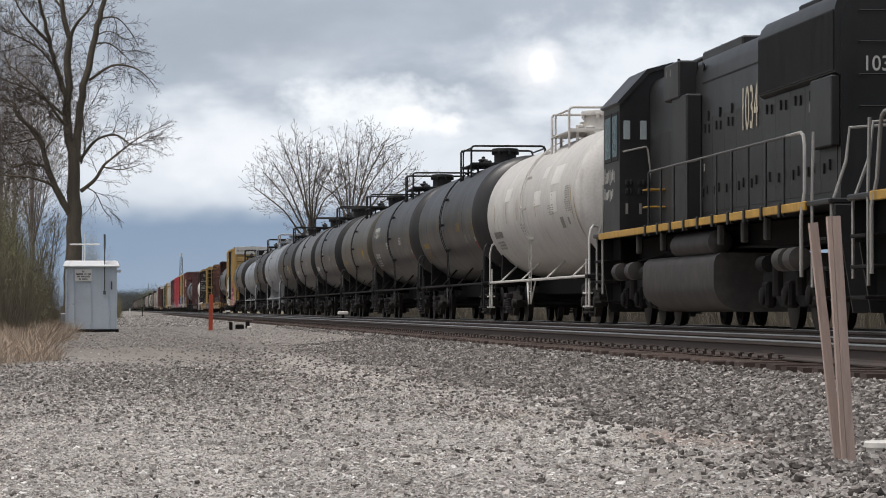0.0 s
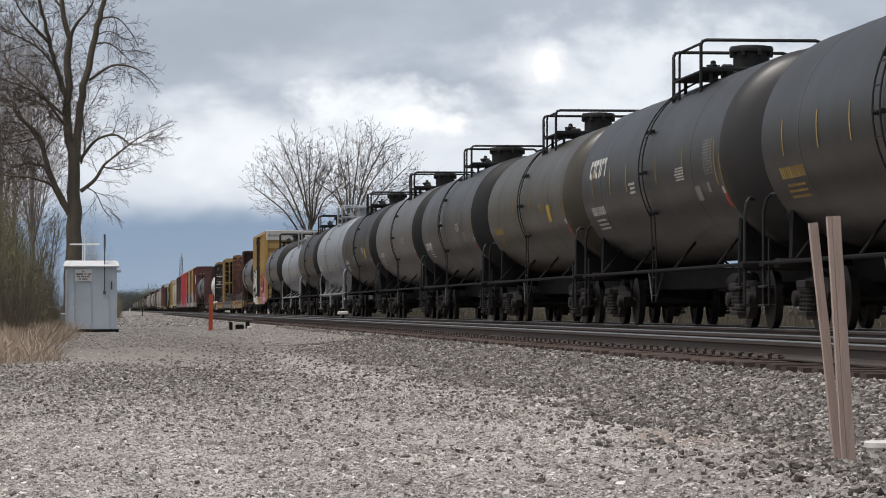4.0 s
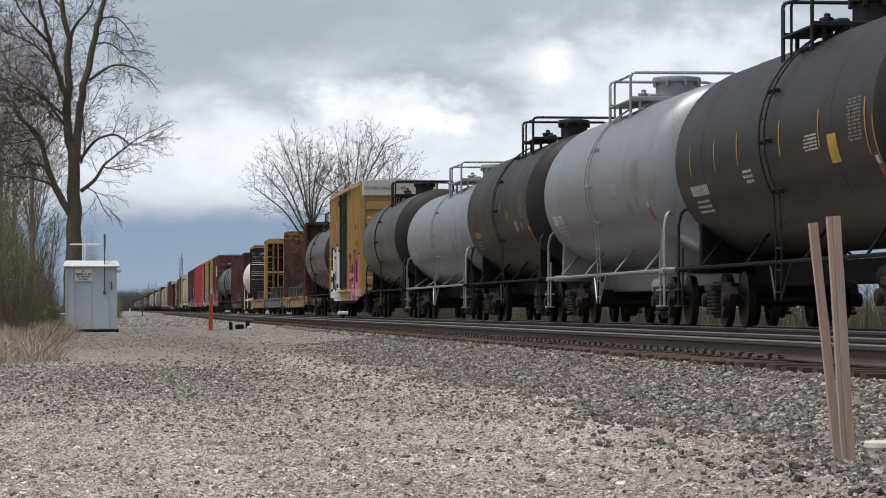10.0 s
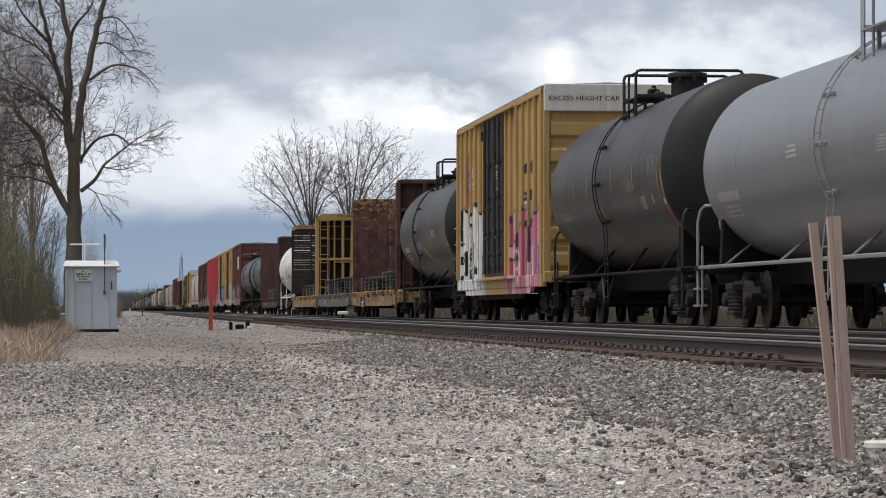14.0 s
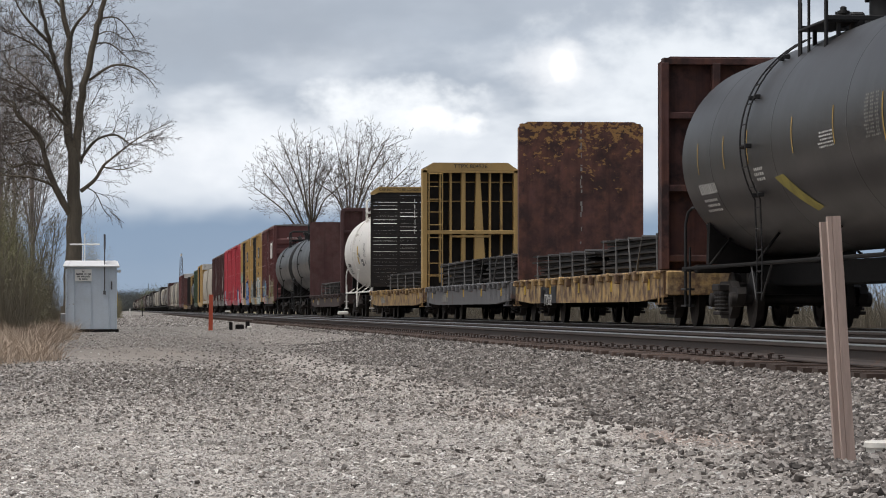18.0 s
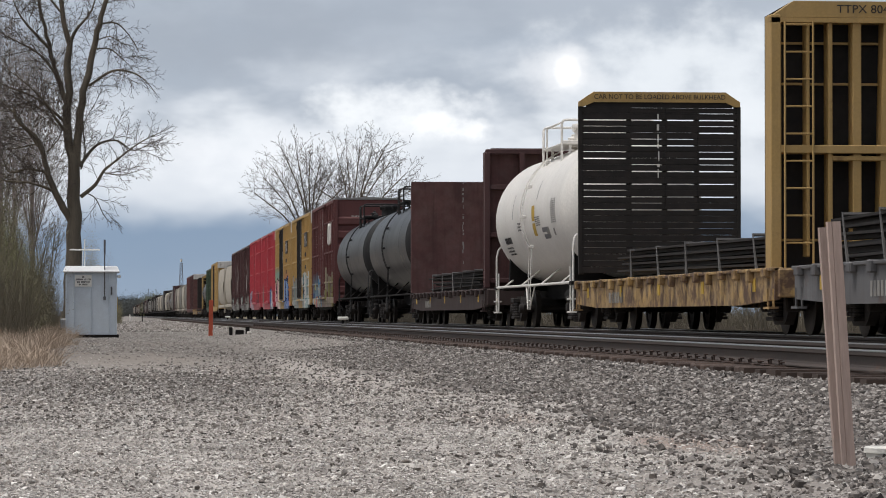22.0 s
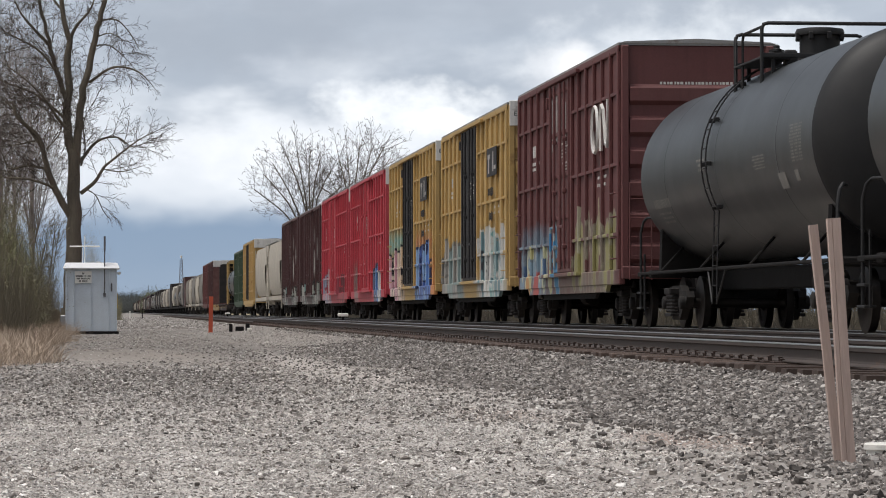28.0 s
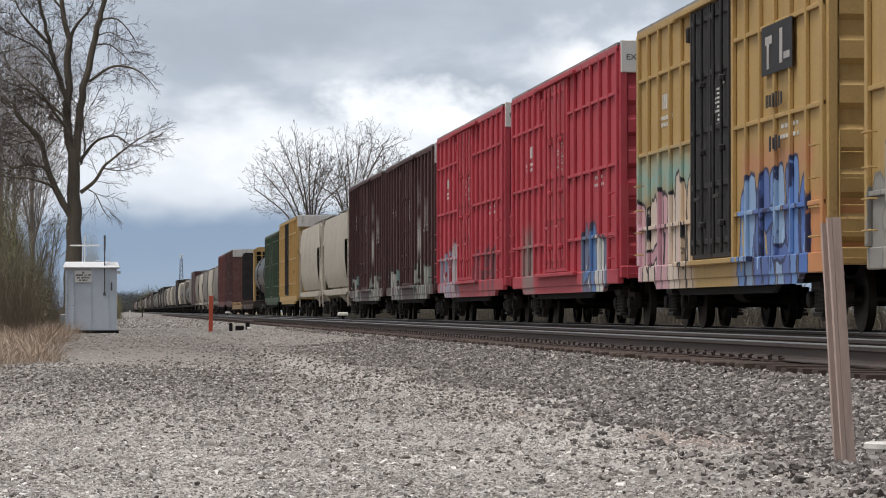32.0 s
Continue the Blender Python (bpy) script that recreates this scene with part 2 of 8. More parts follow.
M["decal_ochre"] = plain("worn_yellow_stripe", (0.42, 0.28, 0.08), 0.65, vary=0.3)
M["decal_red"] = plain("red_placard", (0.45, 0.05, 0.07), 0.6)
M["loco_black"] = surface("locomotive_black", (0.0179, 0.0179, 0.0187), 0.4, vary=0.25, scale=0.9, grain=22, streak=0.3, dust=0.3, dustcol=(0.042, 0.0385, 0.035), bump=0.04, spec=0.5)
M["loco_dark"] = surface("grille_black", (0.008, 0.008, 0.009), 0.6, vary=0.3, scale=2, grain=60, bump=0.2)
M["loco_yellow"] = surface("sill_yellow", (0.52, 0.30, 0.05), 0.5, vary=0.2, scale=2, streak=0.6, dust=0.45, dustcol=(0.30, 0.20, 0.11), bump=0.04)
M["loco_grey"] = surface("fuel_tank_grime", (0.04, 0.036, 0.034), 0.65, vary=0.35, scale=1.3, grain=22, dust=0.55, dustcol=(0.10, 0.09, 0.08), bump=0.08)
M["rail_grey"] = surface("bare_handrail", (0.34, 0.33, 0.31), 0.45, 0.2, vary=0.2, grain=40, bump=0.05)
M["glass"] = plain("cab_glass", (0.10, 0.17, 0.20), 0.08, 0.0, vary=0.05)
M["box_yellow"] = surface("boxcar_yellow", (0.46, 0.305, 0.115), 0.55, vary=0.12, scale=0.7, grain=25, streak=0.22, dust=0.35, dustcol=(0.38, 0.27, 0.15), rust=0.05, bump=0.06)
M["box_red"] = surface("boxcar_red", (0.46, 0.056, 0.076), 0.5, vary=0.14, scale=0.7, grain=25, streak=0.25, dust=0.4, dustcol=(0.46, 0.13, 0.135), bump=0.06)
M["box_brown"] = surface("boxcar_brown", (0.125, 0.043, 0.042), 0.6, vary=0.18, scale=0.7, grain=25, streak=0.3, dust=0.35, dustcol=(0.13, 0.075, 0.07), bump=0.06)
M["box_maroon"] = surface("boxcar_maroon", (0.075, 0.032, 0.032), 0.6, vary=0.2, scale=0.7, grain=25, streak=0.35, dust=0.35, dustcol=(0.11, 0.07, 0.065), bump=0.06)
M["box_green"] = surface("boxcar_green", (0.042, 0.07, 0.042), 0.6, vary=0.2, scale=0.7, grain=25, streak=0.35, dust=0.35, dustcol=(0.10, 0.12, 0.08), bump=0.06)
M["box_white"] = surface("boxcar_white_band", (0.66, 0.65, 0.62), 0.55, vary=0.1, scale=1.0, streak=0.3, dust=0.3, dustcol=(0.45, 0.40, 0.34), rust=0.05)
M["door_black"] = surface("door_black", (0.022, 0.021, 0.022), 0.6, vary=0.3, scale=1.0, streak=0.3, dust=0.35, dustcol=(0.07, 0.063, 0.06))
M["roof_steel"] = surface("galvanised_roof", (0.30, 0.30, 0.30), 0.55, 0.3, vary=0.2, scale=0.8, rust=0.25, dust=0.3)
M["flat_yellow"] = surface("worn_yellow_deck", (0.44, 0.285, 0.11), 0.65, vary=0.3, scale=1.5, streak=0.75, dust=0.85, dustcol=(0.30, 0.235, 0.165), rust=0.74, rustcol=(0.075, 0.04, 0.03), bump=0.15)
M["flat_grey"] = surface("worn_grey_deck", (0.13, 0.13, 0.135), 0.65, vary=0.2, scale=1.0, streak=0.4, dust=0.4, dustcol=(0.12, 0.10, 0.09), rust=0.15, bump=0.12)
M["flat_brown"] = surface("worn_brown_deck", (0.042, 0.026, 0.024), 0.7, vary=0.25, scale=1.0, streak=0.4, dust=0.4, dustcol=(0.075, 0.058, 0.052), bump=0.15)
M["rust_plate"] = surface("rusted_plate", (0.085, 0.040, 0.036), 0.75, vary=0.65, scale=1.3, grain=8, streak=0.8, dust=0.85, dustcol=(0.145, 0.058, 0.038), rust=0.5, rustcol=(0.028, 0.016, 0.016), bump=0.5)
M["flaked_plate"] = flaked(surface("rusted_plate_with_old_paint", (0.095, 0.045, 0.040), 0.75, vary=0.7, scale=1.6, grain=8, streak=0.6, dust=0.9, dustcol=(0.19, 0.08, 0.055), rust=0.5, rustcol=(0.045, 0.025, 0.024), bump=0.5), (0.34, 0.19, 0.07), 2.0, 4.9)
M["brown_plate"] = surface("brown_plate", (0.105, 0.045, 0.042), 0.65, vary=0.4, scale=1.2, grain=14, streak=0.5, dust=0.6, dustcol=(0.155, 0.095, 0.085), bump=0.12)
M["slat_black"] = surface("black_bulkhead_slat", (0.013, 0.011, 0.0105), 0.7, vary=0.35, scale=1.2, grain=20, dust=0.4, dustcol=(0.05, 0.04, 0.036), bump=0.15)
M["rail_load"] = surface("stacked_steel", (0.020, 0.017, 0.016), 0.65, 0.2, vary=0.35, scale=2, grain=25, dust=0.3, dustcol=(0.05, 0.04, 0.035), tint=0.35, bump=0.2)
M["hopper_grey"] = surface("hopper_grey", (0.47, 0.43, 0.36), 0.55, vary=0.15, scale=0.6, streak=0.55, dust=0.4, dustcol=(0.30, 0.26, 0.21), rust=0.05)
M["far_grey"] = surface("far_hopper_grey", (0.20, 0.19, 0.172), 0.6, vary=0.25, scale=0.3, streak=0.5, dust=0.4, dustcol=(0.12, 0.10, 0.085), rust=0.1)
M["hopper_tan"] = surface("hopper_tan", (0.19, 0.17, 0.145), 0.6, vary=0.15, scale=0.6, streak=0.4, dust=0.4, dustcol=(0.22, 0.18, 0.14), rust=0.1)
M["shed_wall"] = surface("shed_aluminium", (0.60, 0.67, 0.74), 0.5, 0.0, vary=0.06, scale=0.8, grain=40, streak=0.08, dust=0.2, dustcol=(0.33, 0.34, 0.34), bump=0.03)
M["shed_roof"] = surface("shed_roof_white", (0.80, 0.81, 0.82), 0.4, vary=0.05, scale=1.0, bump=0.03)
M["sign_white"] = plain("sign_white", (0.80, 0.79, 0.75), 0.5, vary=0.04)
M["ink"] = plain("black_ink", (0.025, 0.025, 0.028), 0.6)
M["galv"] = surface("galvanised_pipe", (0.38, 0.39, 0.40), 0.4, 0.6, vary=0.15, grain=40, bump=0.04)
M["orange"] = surface("orange_post", (0.47, 0.085, 0.04), 0.6, vary=0.12, scale=3, dust=0.2, dustcol=(0.45, 0.16, 0.10))
M["stake_wood"] = surface("weathered_stake", (0.45, 0.345, 0.30), 0.8, vary=0.18, scale=5, grain=14, squash=(8, 8, 0.7), streak=0.25, bump=0.4, dust=0.3, dustcol=(0.42, 0.33, 0.29), distance=0.004)
M["pvc"] = surface("white_pvc", (0.76, 0.74, 0.69), 0.5, vary=0.08, scale=6, dust=0.3, dustcol=(0.5, 0.45, 0.38))
M["bark"] = surface("grey_brown_bark", (0.15, 0.128, 0.098), 0.9, vary=0.3, scale=1.5, grain=9, squash=(2.5, 2.5, 0.5), bump=0.8, distance=0.03)
M["twig"] = surface("dark_twig", (0.105, 0.088, 0.075), 0.9, vary=0.3, scale=1.0, grain=10, bump=0.0)
M["twig_far"] = surface("brown_twig", (0.12, 0.10, 0.088), 0.9, vary=0.3, scale=1.0, grain=10, bump=0.0)
M["twig_grey"] = surface("grey_twig", (0.27, 0.24, 0.222), 0.9, vary=0.3, scale=1.0, grain=10, bump=0.0)
M["brush"] = surface("brown_brush", (0.165, 0.145, 0.105), 0.9, vary=0.35, scale=0.6, grain=8, bump=0.0)
M["weeds"] = surface("pale_weeds", (0.15, 0.13, 0.098), 0.85, vary=0.3, scale=0.7, grain=10, bump=0.0)
M["dead_leaf"] = surface("brownish_olive_leaf", (0.185, 0.17, 0.105), 0.9, vary=0.3, scale=0.5, grain=8, bump=0.0)
M["leaf"] = surface("young_leaf", (0.17, 0.18, 0.075), 0.7, vary=0.35, scale=0.5, grain=8, bump=0.0)
M["straw"] = surface("dry_grass", (0.46, 0.365, 0.28), 0.85, vary=0.3, scale=0.7, grain=10, bump=0.0)
M["bud"] = surface("pale_buds", (0.25, 0.225, 0.16), 0.9, vary=0.3, scale=0.4, grain=6, bump=0.0)
# some distance haze is mixed into this colour: paler and bluer than near wood
M["far_wood"] = surface("hazy_distant_wood", (0.105, 0.115, 0.112), 1.0, vary=0.3, scale=0.06, grain=0.6, bump=0.0)
M["far_wood_green"] = surface("distant_green_wood", (0.12, 0.125, 0.07), 1.0, vary=0.3, scale=0.08, grain=0.6, bump=0.0)
M["mast"] = plain("mast_steel", (0.12, 0.12, 0.13), 0.6)

# ---- ground and tracks ----
NEAR_TRACK, FAR_TRACK, RAIL_TOP = 7.05, 11.05, 0.46
SPEED = 13.8


def ground_z(x):
    """Height of the ballast and the ground across the tracks."""
    pts = ((-1e5, 0), (3.7, 0.0), (4.6, 0.08), (5.55, 0.195), (13.2, 0.195), (14.6, -0.05), (16, -0.1), (1e5, 0))
    for (x0, z0), (x1, z1) in zip(pts, pts[1:]):
        if x <= x1:
            return z0 + (z1 - z0) * (x - x0) / (x1 - x0)
    return 0.0


def ground_material():
    """Grey gravel with finer, paler wheel tracks and browner dusty patches; leaf litter to one side."""
    m = surface("gravel_ground", (0.50, 0.465, 0.43), 0.95, vary=0.16, scale=0.45, grain=30, bump=0.6, distance=0.012, spec=0.15)
    nt = m.node_tree
    N, L = nt.nodes, nt.links
    bs = N["Principled BSDF"]
    prev = bs.inputs["Base Color"].links[0].from_socket
    tc = N.new("ShaderNodeTexCoord")

    def noise_at(scale, detail, sq=(1, 1, 1)):
        mp = N.new("ShaderNodeMapping")
        mp.inputs["Scale"].default_value = sq
        L.new(tc.outputs["Object"], mp.inputs["Vector"])
        n = N.new("ShaderNodeTexNoise")
        n.inputs["Scale"].default_value, n.inputs["Detail"].default_value = scale, detail
        L.new(mp.outputs[0], n.inputs["Vector"])
        return n.outputs["Fac"]

    def rng(v, a, b, c=0.0, d=1.0):
        r = N.new("ShaderNodeMapRange")
        for k, q in (("From Min", a), ("From Max", b), ("To Min", c), ("To Max", d)):
            r.inputs[k].default_value = q
        L.new(v, r.inputs["Value"])
        return r.outputs["Result"]

    def blend(f, a, b):
        x = N.new("ShaderNodeMix")
        x.data_type = "RGBA"
        L.new(f, x.inputs["Factor"])
        sa, sb = [s for s in x.inputs if s.type == "RGBA"][:2]
        L.new(a, sa)
        sb.default_value = (*b, 1)
        return [s for s in x.outputs if s.type == "RGBA"][0]

    # single pebbles as cells of two sizes
    cell = N.new("ShaderNodeTexVoronoi")
    cell.inputs["Scale"].default_value = 42
    L.new(tc.outputs["Object"], cell.inputs["Vector"])
    hsv = N.new("ShaderNodeHueSaturation")
    L.new(prev, hsv.inputs["Color"])
    sep = N.new("ShaderNodeSeparateColor")
    L.new(cell.outputs["Color"], sep.inputs[0])
    L.new(rng(sep.outputs[0], 0, 1, 0.7, 1.15), hsv.inputs["Value"])
    col = hsv.outputs[0]
    xyz = N.new("ShaderNodeSeparateXYZ")
    L.new(tc.outputs["Object"], xyz.inputs[0])

    def mul(a, b):
        x = N.new("ShaderNodeMath")
        x.operation = "MULTIPLY"
        L.new(a, x.inputs[0])
        L.new(b, x.inputs[1])
        return x.outputs[0]

    def shifted(amount, scale):
        x = N.new("ShaderNodeMath")
        x.operation = "MULTIPLY_ADD"
        x.inputs[1].default_value = amount
        L.new(noise_at(scale, 3), x.inputs[0])
        L.new(xyz.outputs["Y"], x.inputs[2])
        return x.outputs[0]

    far_y = shifted(14, 0.16)

    def plot(cx, cy, rx, ry, colour, share, ragged=2.2, size=0.7):
        """A patch of other stone or dust with a ragged outline."""
        def part_of(sock, c, r):
            x = N.new("ShaderNodeMath")
            x.operation = "MULTIPLY_ADD"
            x.inputs[1].default_value, x.inputs[2].default_value = 1 / r, -c / r
            L.new(sock, x.inputs[0])
            return mul(x.outputs[0], x.outputs[0])
        a, q = part_of(xyz.outputs["X"], cx, rx), part_of(xyz.outputs["Y"], cy, ry)
        x = N.new("ShaderNodeMath")
        L.new(a, x.inputs[0])
        L.new(q, x.inputs[1])
        y = N.new("ShaderNodeMath")
        y.operation = "MULTIPLY_ADD"
        y.inputs[1].default_value = ragged
        L.new(noise_at(size, 6, (1, 0.35, 1)), y.inputs[0])
        L.new(x.outputs[0], y.inputs[2])
        return blend(rng(y.outputs[0], 1.15 + ragged * 0.5, 0.25 + ragged * 0.5, 0, share), col, colour)

    # older browner gravel behind the crushed stone, dull stone far off, then single patches and the wheel path
    col = blend(rng(far_y, 32, 44, 0, 0.6), col, (0.30, 0.265, 0.235))
    col = blend(rng(far_y, 50, 66, 0, 0.8), col, (0.155, 0.14, 0.127))
    col = blend(rng(noise_at(3.5, 6, (1, 0.3, 1)), 0.48, 0.62, 0, 0.5), col, (0.13, 0.117, 0.105))
    col = blend(rng(far_y, 98, 112, 0, 0.8), col, (0.235, 0.22, 0.20))
    col = blend(rng(noise_at(0.6, 5, (1, 0.4, 1)), 0.54, 0.68, 0, 0.4), col, (0.33, 0.275, 0.235))
    col = plot(0.1, 36, 1.8, 10, (0.165, 0.147, 0.132), 0.85)
    col = plot(0.4, 57, 1.5, 9, (0.25, 0.222, 0.195), 0.6, 2.4)
    col = plot(4.3, 72, 1.5, 42, (0.27, 0.245, 0.222), 0.7)
    col = plot(3.8, 15.0, 0.9, 3.6, (0.24, 0.217, 0.198), 0.7, 1.6, 1.5)
    col = plot(2.75, 40, 0.5, 24, (0.44, 0.405, 0.37), 0.6, 1.8)
    col = plot(3.0, 14.0, 1.1, 2.4, (0.26, 0.236, 0.216), 0.75, 1.6, 1.5)
    col = plot(2.6, 19.6, 0.4, 3.0, (0.60, 0.57, 0.53), 0.8, 1.5, 1.5)
    col = plot(3.4, 19.2, 0.45, 1.6, (0.27, 0.20, 0.165), 0.75, 1.6, 1.5)
    col = plot(2.75, 24.0, 0.45, 1.6, (0.30, 0.23, 0.19), 0.6, 1.6, 1.5)
    spots = N.new("ShaderNodeTexVoronoi")
    spots.inputs["Scale"].default_value = 7.0
    L.new(tc.outputs["Object"], spots.inputs["Vector"])
    col = blend(rng(spots.outputs["Distance"], 0.26, 0.18, 0, 0.25), col, (0.15, 0.13, 0.115))
    chips = N.new("ShaderNodeTexVoronoi")
    chips.inputs["Scale"].default_value = 19.0
    L.new(tc.outputs["Object"], chips.inputs["Vector"])
    col = blend(rng(chips.outputs["Distance"], 0.24, 0.16, 0, 0.4), col, (0.58, 0.55, 0.51))
    # dry earth and litter away from the ballast
    col = blend(rng(xyz.outputs["X"], -1.3, -2.2, 0, 0.85), col, (0.17, 0.125, 0.085))
    col = blend(rng(xyz.outputs["X"], 14.0, 16.0, 0, 0.8), col, (0.20, 0.17, 0.10))
    L.new(col, bs.inputs["Base Color"])
    return m


def build_ground():
    xs = [-2600, -1700, -900, -300, -90, -30, -14, -8, -5] + [-4 + 0.25 * i for i in range(72)] + [14.5, 15.2, 16, 18, 24, 40, 90, 300, 900, 2600]
    ys = [-700, -300, -60, -10, 0, 6] + [10 + 0.25 * i for i in range(160)] + [50 + i for i in range(70)] + [120 + 8 * i for i in range(30)] + [360, 480, 700, 1000, 1600, 2600, 4300]
    verts, faces = [], []
    for y in ys:
        for x in xs:
            z = ground_z(x)
            if -6 < x < 15 and 5 < y < 120:
                p = Vector((x, y, 0))
                z += 0.008 * noise.noise(p * 0.9) + 0.004 * noise.noise(p * 2.7) - 0.008 * math.exp(-((x - 1.0) / 0.35) ** 2) - 0.008 * math.exp(-((x - 2.5) / 0.35) ** 2)
            verts.append((x, y, z))
    w = len(xs)
    for j in range(len(ys) - 1):
        for i in range(w - 1):
            a = j * w + i
            faces.append((a, a + 1, a + w + 1, a + w))
    b = Buf()
    b.add(verts, faces)
    return solid("ground", b, ground_material(), "grey gravel yard and ballast shoulder beside the railway", "ground", kind="structure", smooth=180)


def rail_pieces(x, y0, y1, track):
    z = RAIL_TOP
    foot = [(-0.07, z - 0.178), (0.07, z - 0.178), (0.07, z - 0.168), (0.016, z - 0.15), (0.009, z - 0.13), (0.009, z - 0.06),
            (0.034, z - 0.045), (0.034, z - 0.012), (-0.034, z - 0.012), (-0.034, z - 0.045), (-0.009, z - 0.06), (-0.009, z - 0.13), (-0.016, z - 0.15), (-0.07, z - 0.168)]
    b = Buf().prism([(x + u, w) for u, w in foot], "y", y0, y1)
    r = part("rail", b, M["rail_web"], track, "rusty brown steel rail", smooth=0)
    head = [(-0.036, z - 0.013), (0.036, z - 0.013), (0.034, z - 0.004), (0.026, z), (-0.026, z), (-0.034, z - 0.004)]
    part("running_surface", Buf().prism([(x + u, w) for u, w in head], "y", y0, y1), M["rail_head"], r, "bright worn rail head", smooth=0)


def build_tracks():
    rnd = random.Random(4)
    for name, cx, lab in (("railway_track", NEAR_TRACK, "empty railway track of two rails on wooden ties"),
                          ("railway_track", FAR_TRACK, "railway track that carries the freight train")):
        tr = tagged(new(name), lab, "railway track", kind="structure")
        for s in (-0.755, 0.755):
            rail_pieces(cx + s, -640, 2600, tr)
        tie = Buf().box((0, 0, -0.09), (2.6, 0.23, 0.18), 0.012).mesh("tie", M["tie"])
        near = cx == NEAR_TRACK
        rest = Buf()
        y, k = 25.0, 0
        fix, spikes = Buf(), Buf()
        while y < 420:
            dx, dz = rnd.uniform(-0.05, 0.05), rnd.uniform(-0.012, 0.004)
            if 30 < y < (140 if near else 70):
                part("tie", tie, None, tr, at=pose(cx + dx, y, 0.272 + dz, 0, 0, rnd.uniform(-1, 1)))
            else:
                rest.box((cx + dx, y, 0.182 + dz), (2.6, 0.23, 0.18))
            if near and 30 < y < 150:
                for s in (-0.755, 0.755):
                    fix.box((cx + s, y, 0.279), (0.36, 0.18, 0.014), 0.004)
                    for q in (-0.1, 0.1):
                        for e in (-0.05, 0.05):
                            h = rnd.uniform(0.02, 0.055)
                            spikes.box((cx + s + q, y + e, 0.285 + h / 2), (0.016, 0.016, h))
                            spikes.box((cx + s + q * 0.92, y + e, 0.285 + h), (0.045, 0.03, 0.014), 0.004)
            y += 0.5
        tagged(part("far_ties", rest, M["tie"], tr), kind="stuff")
        if near:
            tagged(part("tie_plates", fix, M["spike"], tr, "rusty tie plates"), kind="stuff")
            tagged(part("track_spikes", spikes, M["spike"], tr, "rusty track spikes"), kind="stuff")


# ---- rolling stock ----
TRAIN = []


def enlist(ob, s0, s1, rz=0):
    TRAIN.append((ob, (s0 + s1) / 2, rz))
    ob.matrix_basis = pose(FAR_TRACK, (s0 + s1) / 2, RAIL_TOP, 0, 0, rz)
    return ob


def wheelset_mesh():
    b = Buf()
    b.lathe([(-0.95, 0.08), (-0.8, 0.08), (-0.8, 0.457), (-0.795, 0.47), (-0.74, 0.452), (-0.675, 0.448), (-0.672, 0.36), (-0.70, 0.33), (-0.70, 0.15), (-0.65, 0.11), (-0.6, 0.085),
             (0.6, 0.085), (0.65, 0.11), (0.70, 0.15), (0.70, 0.33), (0.672, 0.36), (0.675, 0.448), (0.74, 0.452), (0.795, 0.47), (0.8, 0.457), (0.8, 0.08), (0.95, 0.08)], "x", 28)
    return b.mesh("wheelset", M["wheel"], 30)


def truck_mesh():
    b = Buf()
    for s in (-1, 1):
        x0, x1 = s * 0.93, s * 1.07
        top = [(-1.12, 0.55), (-1.05, 0.66), (-0.6, 0.66), (-0.42, 0.76), (0.42, 0.76), (0.6, 0.66), (1.05, 0.66), (1.12, 0.55), (1.0, 0.40), (0.75, 0.42), (0.5, 0.22), (0.36, 0.15),
               (-0.36, 0.15), (-0.5, 0.22), (-0.75, 0.42), (-1.0, 0.40)]
        b.prism(top, "x", x0, x1)
        for y in (-0.89, 0.89):
            b.lathe([(s * 0.95, 0.12), (s * 1.15, 0.12), (s * 1.17, 0.09)], "x", 14, (0, y, 0.457))
        for y in (-0.2, 0.0, 0.2):
            for i in range(5):
                b.lathe([(0.28 + i * 0.06, 0.085), (0.31 + i * 0.06, 0.1), (0.335 + i * 0.06, 0.085)], "z", 10, (s * 1.12, y, 0))
        b.box((s * 1.12, 0, 0.66), (0.24, 0.62, 0.12), 0.02)
        b.box((s * 1.12, 0, 0.24), (0.2, 0.6, 0.06), 0.01)
    b.box((0, 0, 0.62), (2.1, 0.42, 0.24), 0.03)
    for y in (-0.55, 0.55):
        b.box((0, y, 0.42), (1.9, 0.1, 0.12))
    return b.mesh("truck", M["truck"], 30)


SHARED = {}


def add_trucks(car, half):
    """Two bogies with their wheelsets, at plus and minus half of their distance."""
    if not SHARED:
        SHARED["w"], SHARED["t"] = wheelset_mesh(), truck_mesh()
    for y in (-half, half):
        t = part("truck", SHARED["t"], None, car, at=pose(0, y, 0))
        for e in (-0.89, 0.89):
            part("wheelset", SHARED["w"], None, t, at=pose(0, e, 0.457))


def coupler(car, L, z=0.85):
    for s in (-1, 1):
        b = Buf().box((0, s * (L / 2 - 0.45), z), (0.16, 0.75, 0.16), 0.03)
        b.box((0, s * (L / 2 - 0.1), z), (0.3, 0.26, 0.26), 0.05)
        b.tube([(0.18, s * (L / 2 - 0.6), z - 0.05), (0.24, s * (L / 2 - 0.4), z - 0.3), (0.2, s * (L / 2 - 0.1), z - 0.42), (0.1, s * (L / 2 + 0.1), z - 0.38)], 0.025, 6)
        part("coupler", b, M["steel_dark"], car)


def tank_shell(R, half, zc, head=0.55, seg=56):
    prof = []
    for i in range(9):
        a = math.pi / 2 * i / 8
        prof.append((-half - head * math.cos(a), max(0.02, R * math.sin(a))))
    body = [(-half, R), (half, R)]
    return prof, body


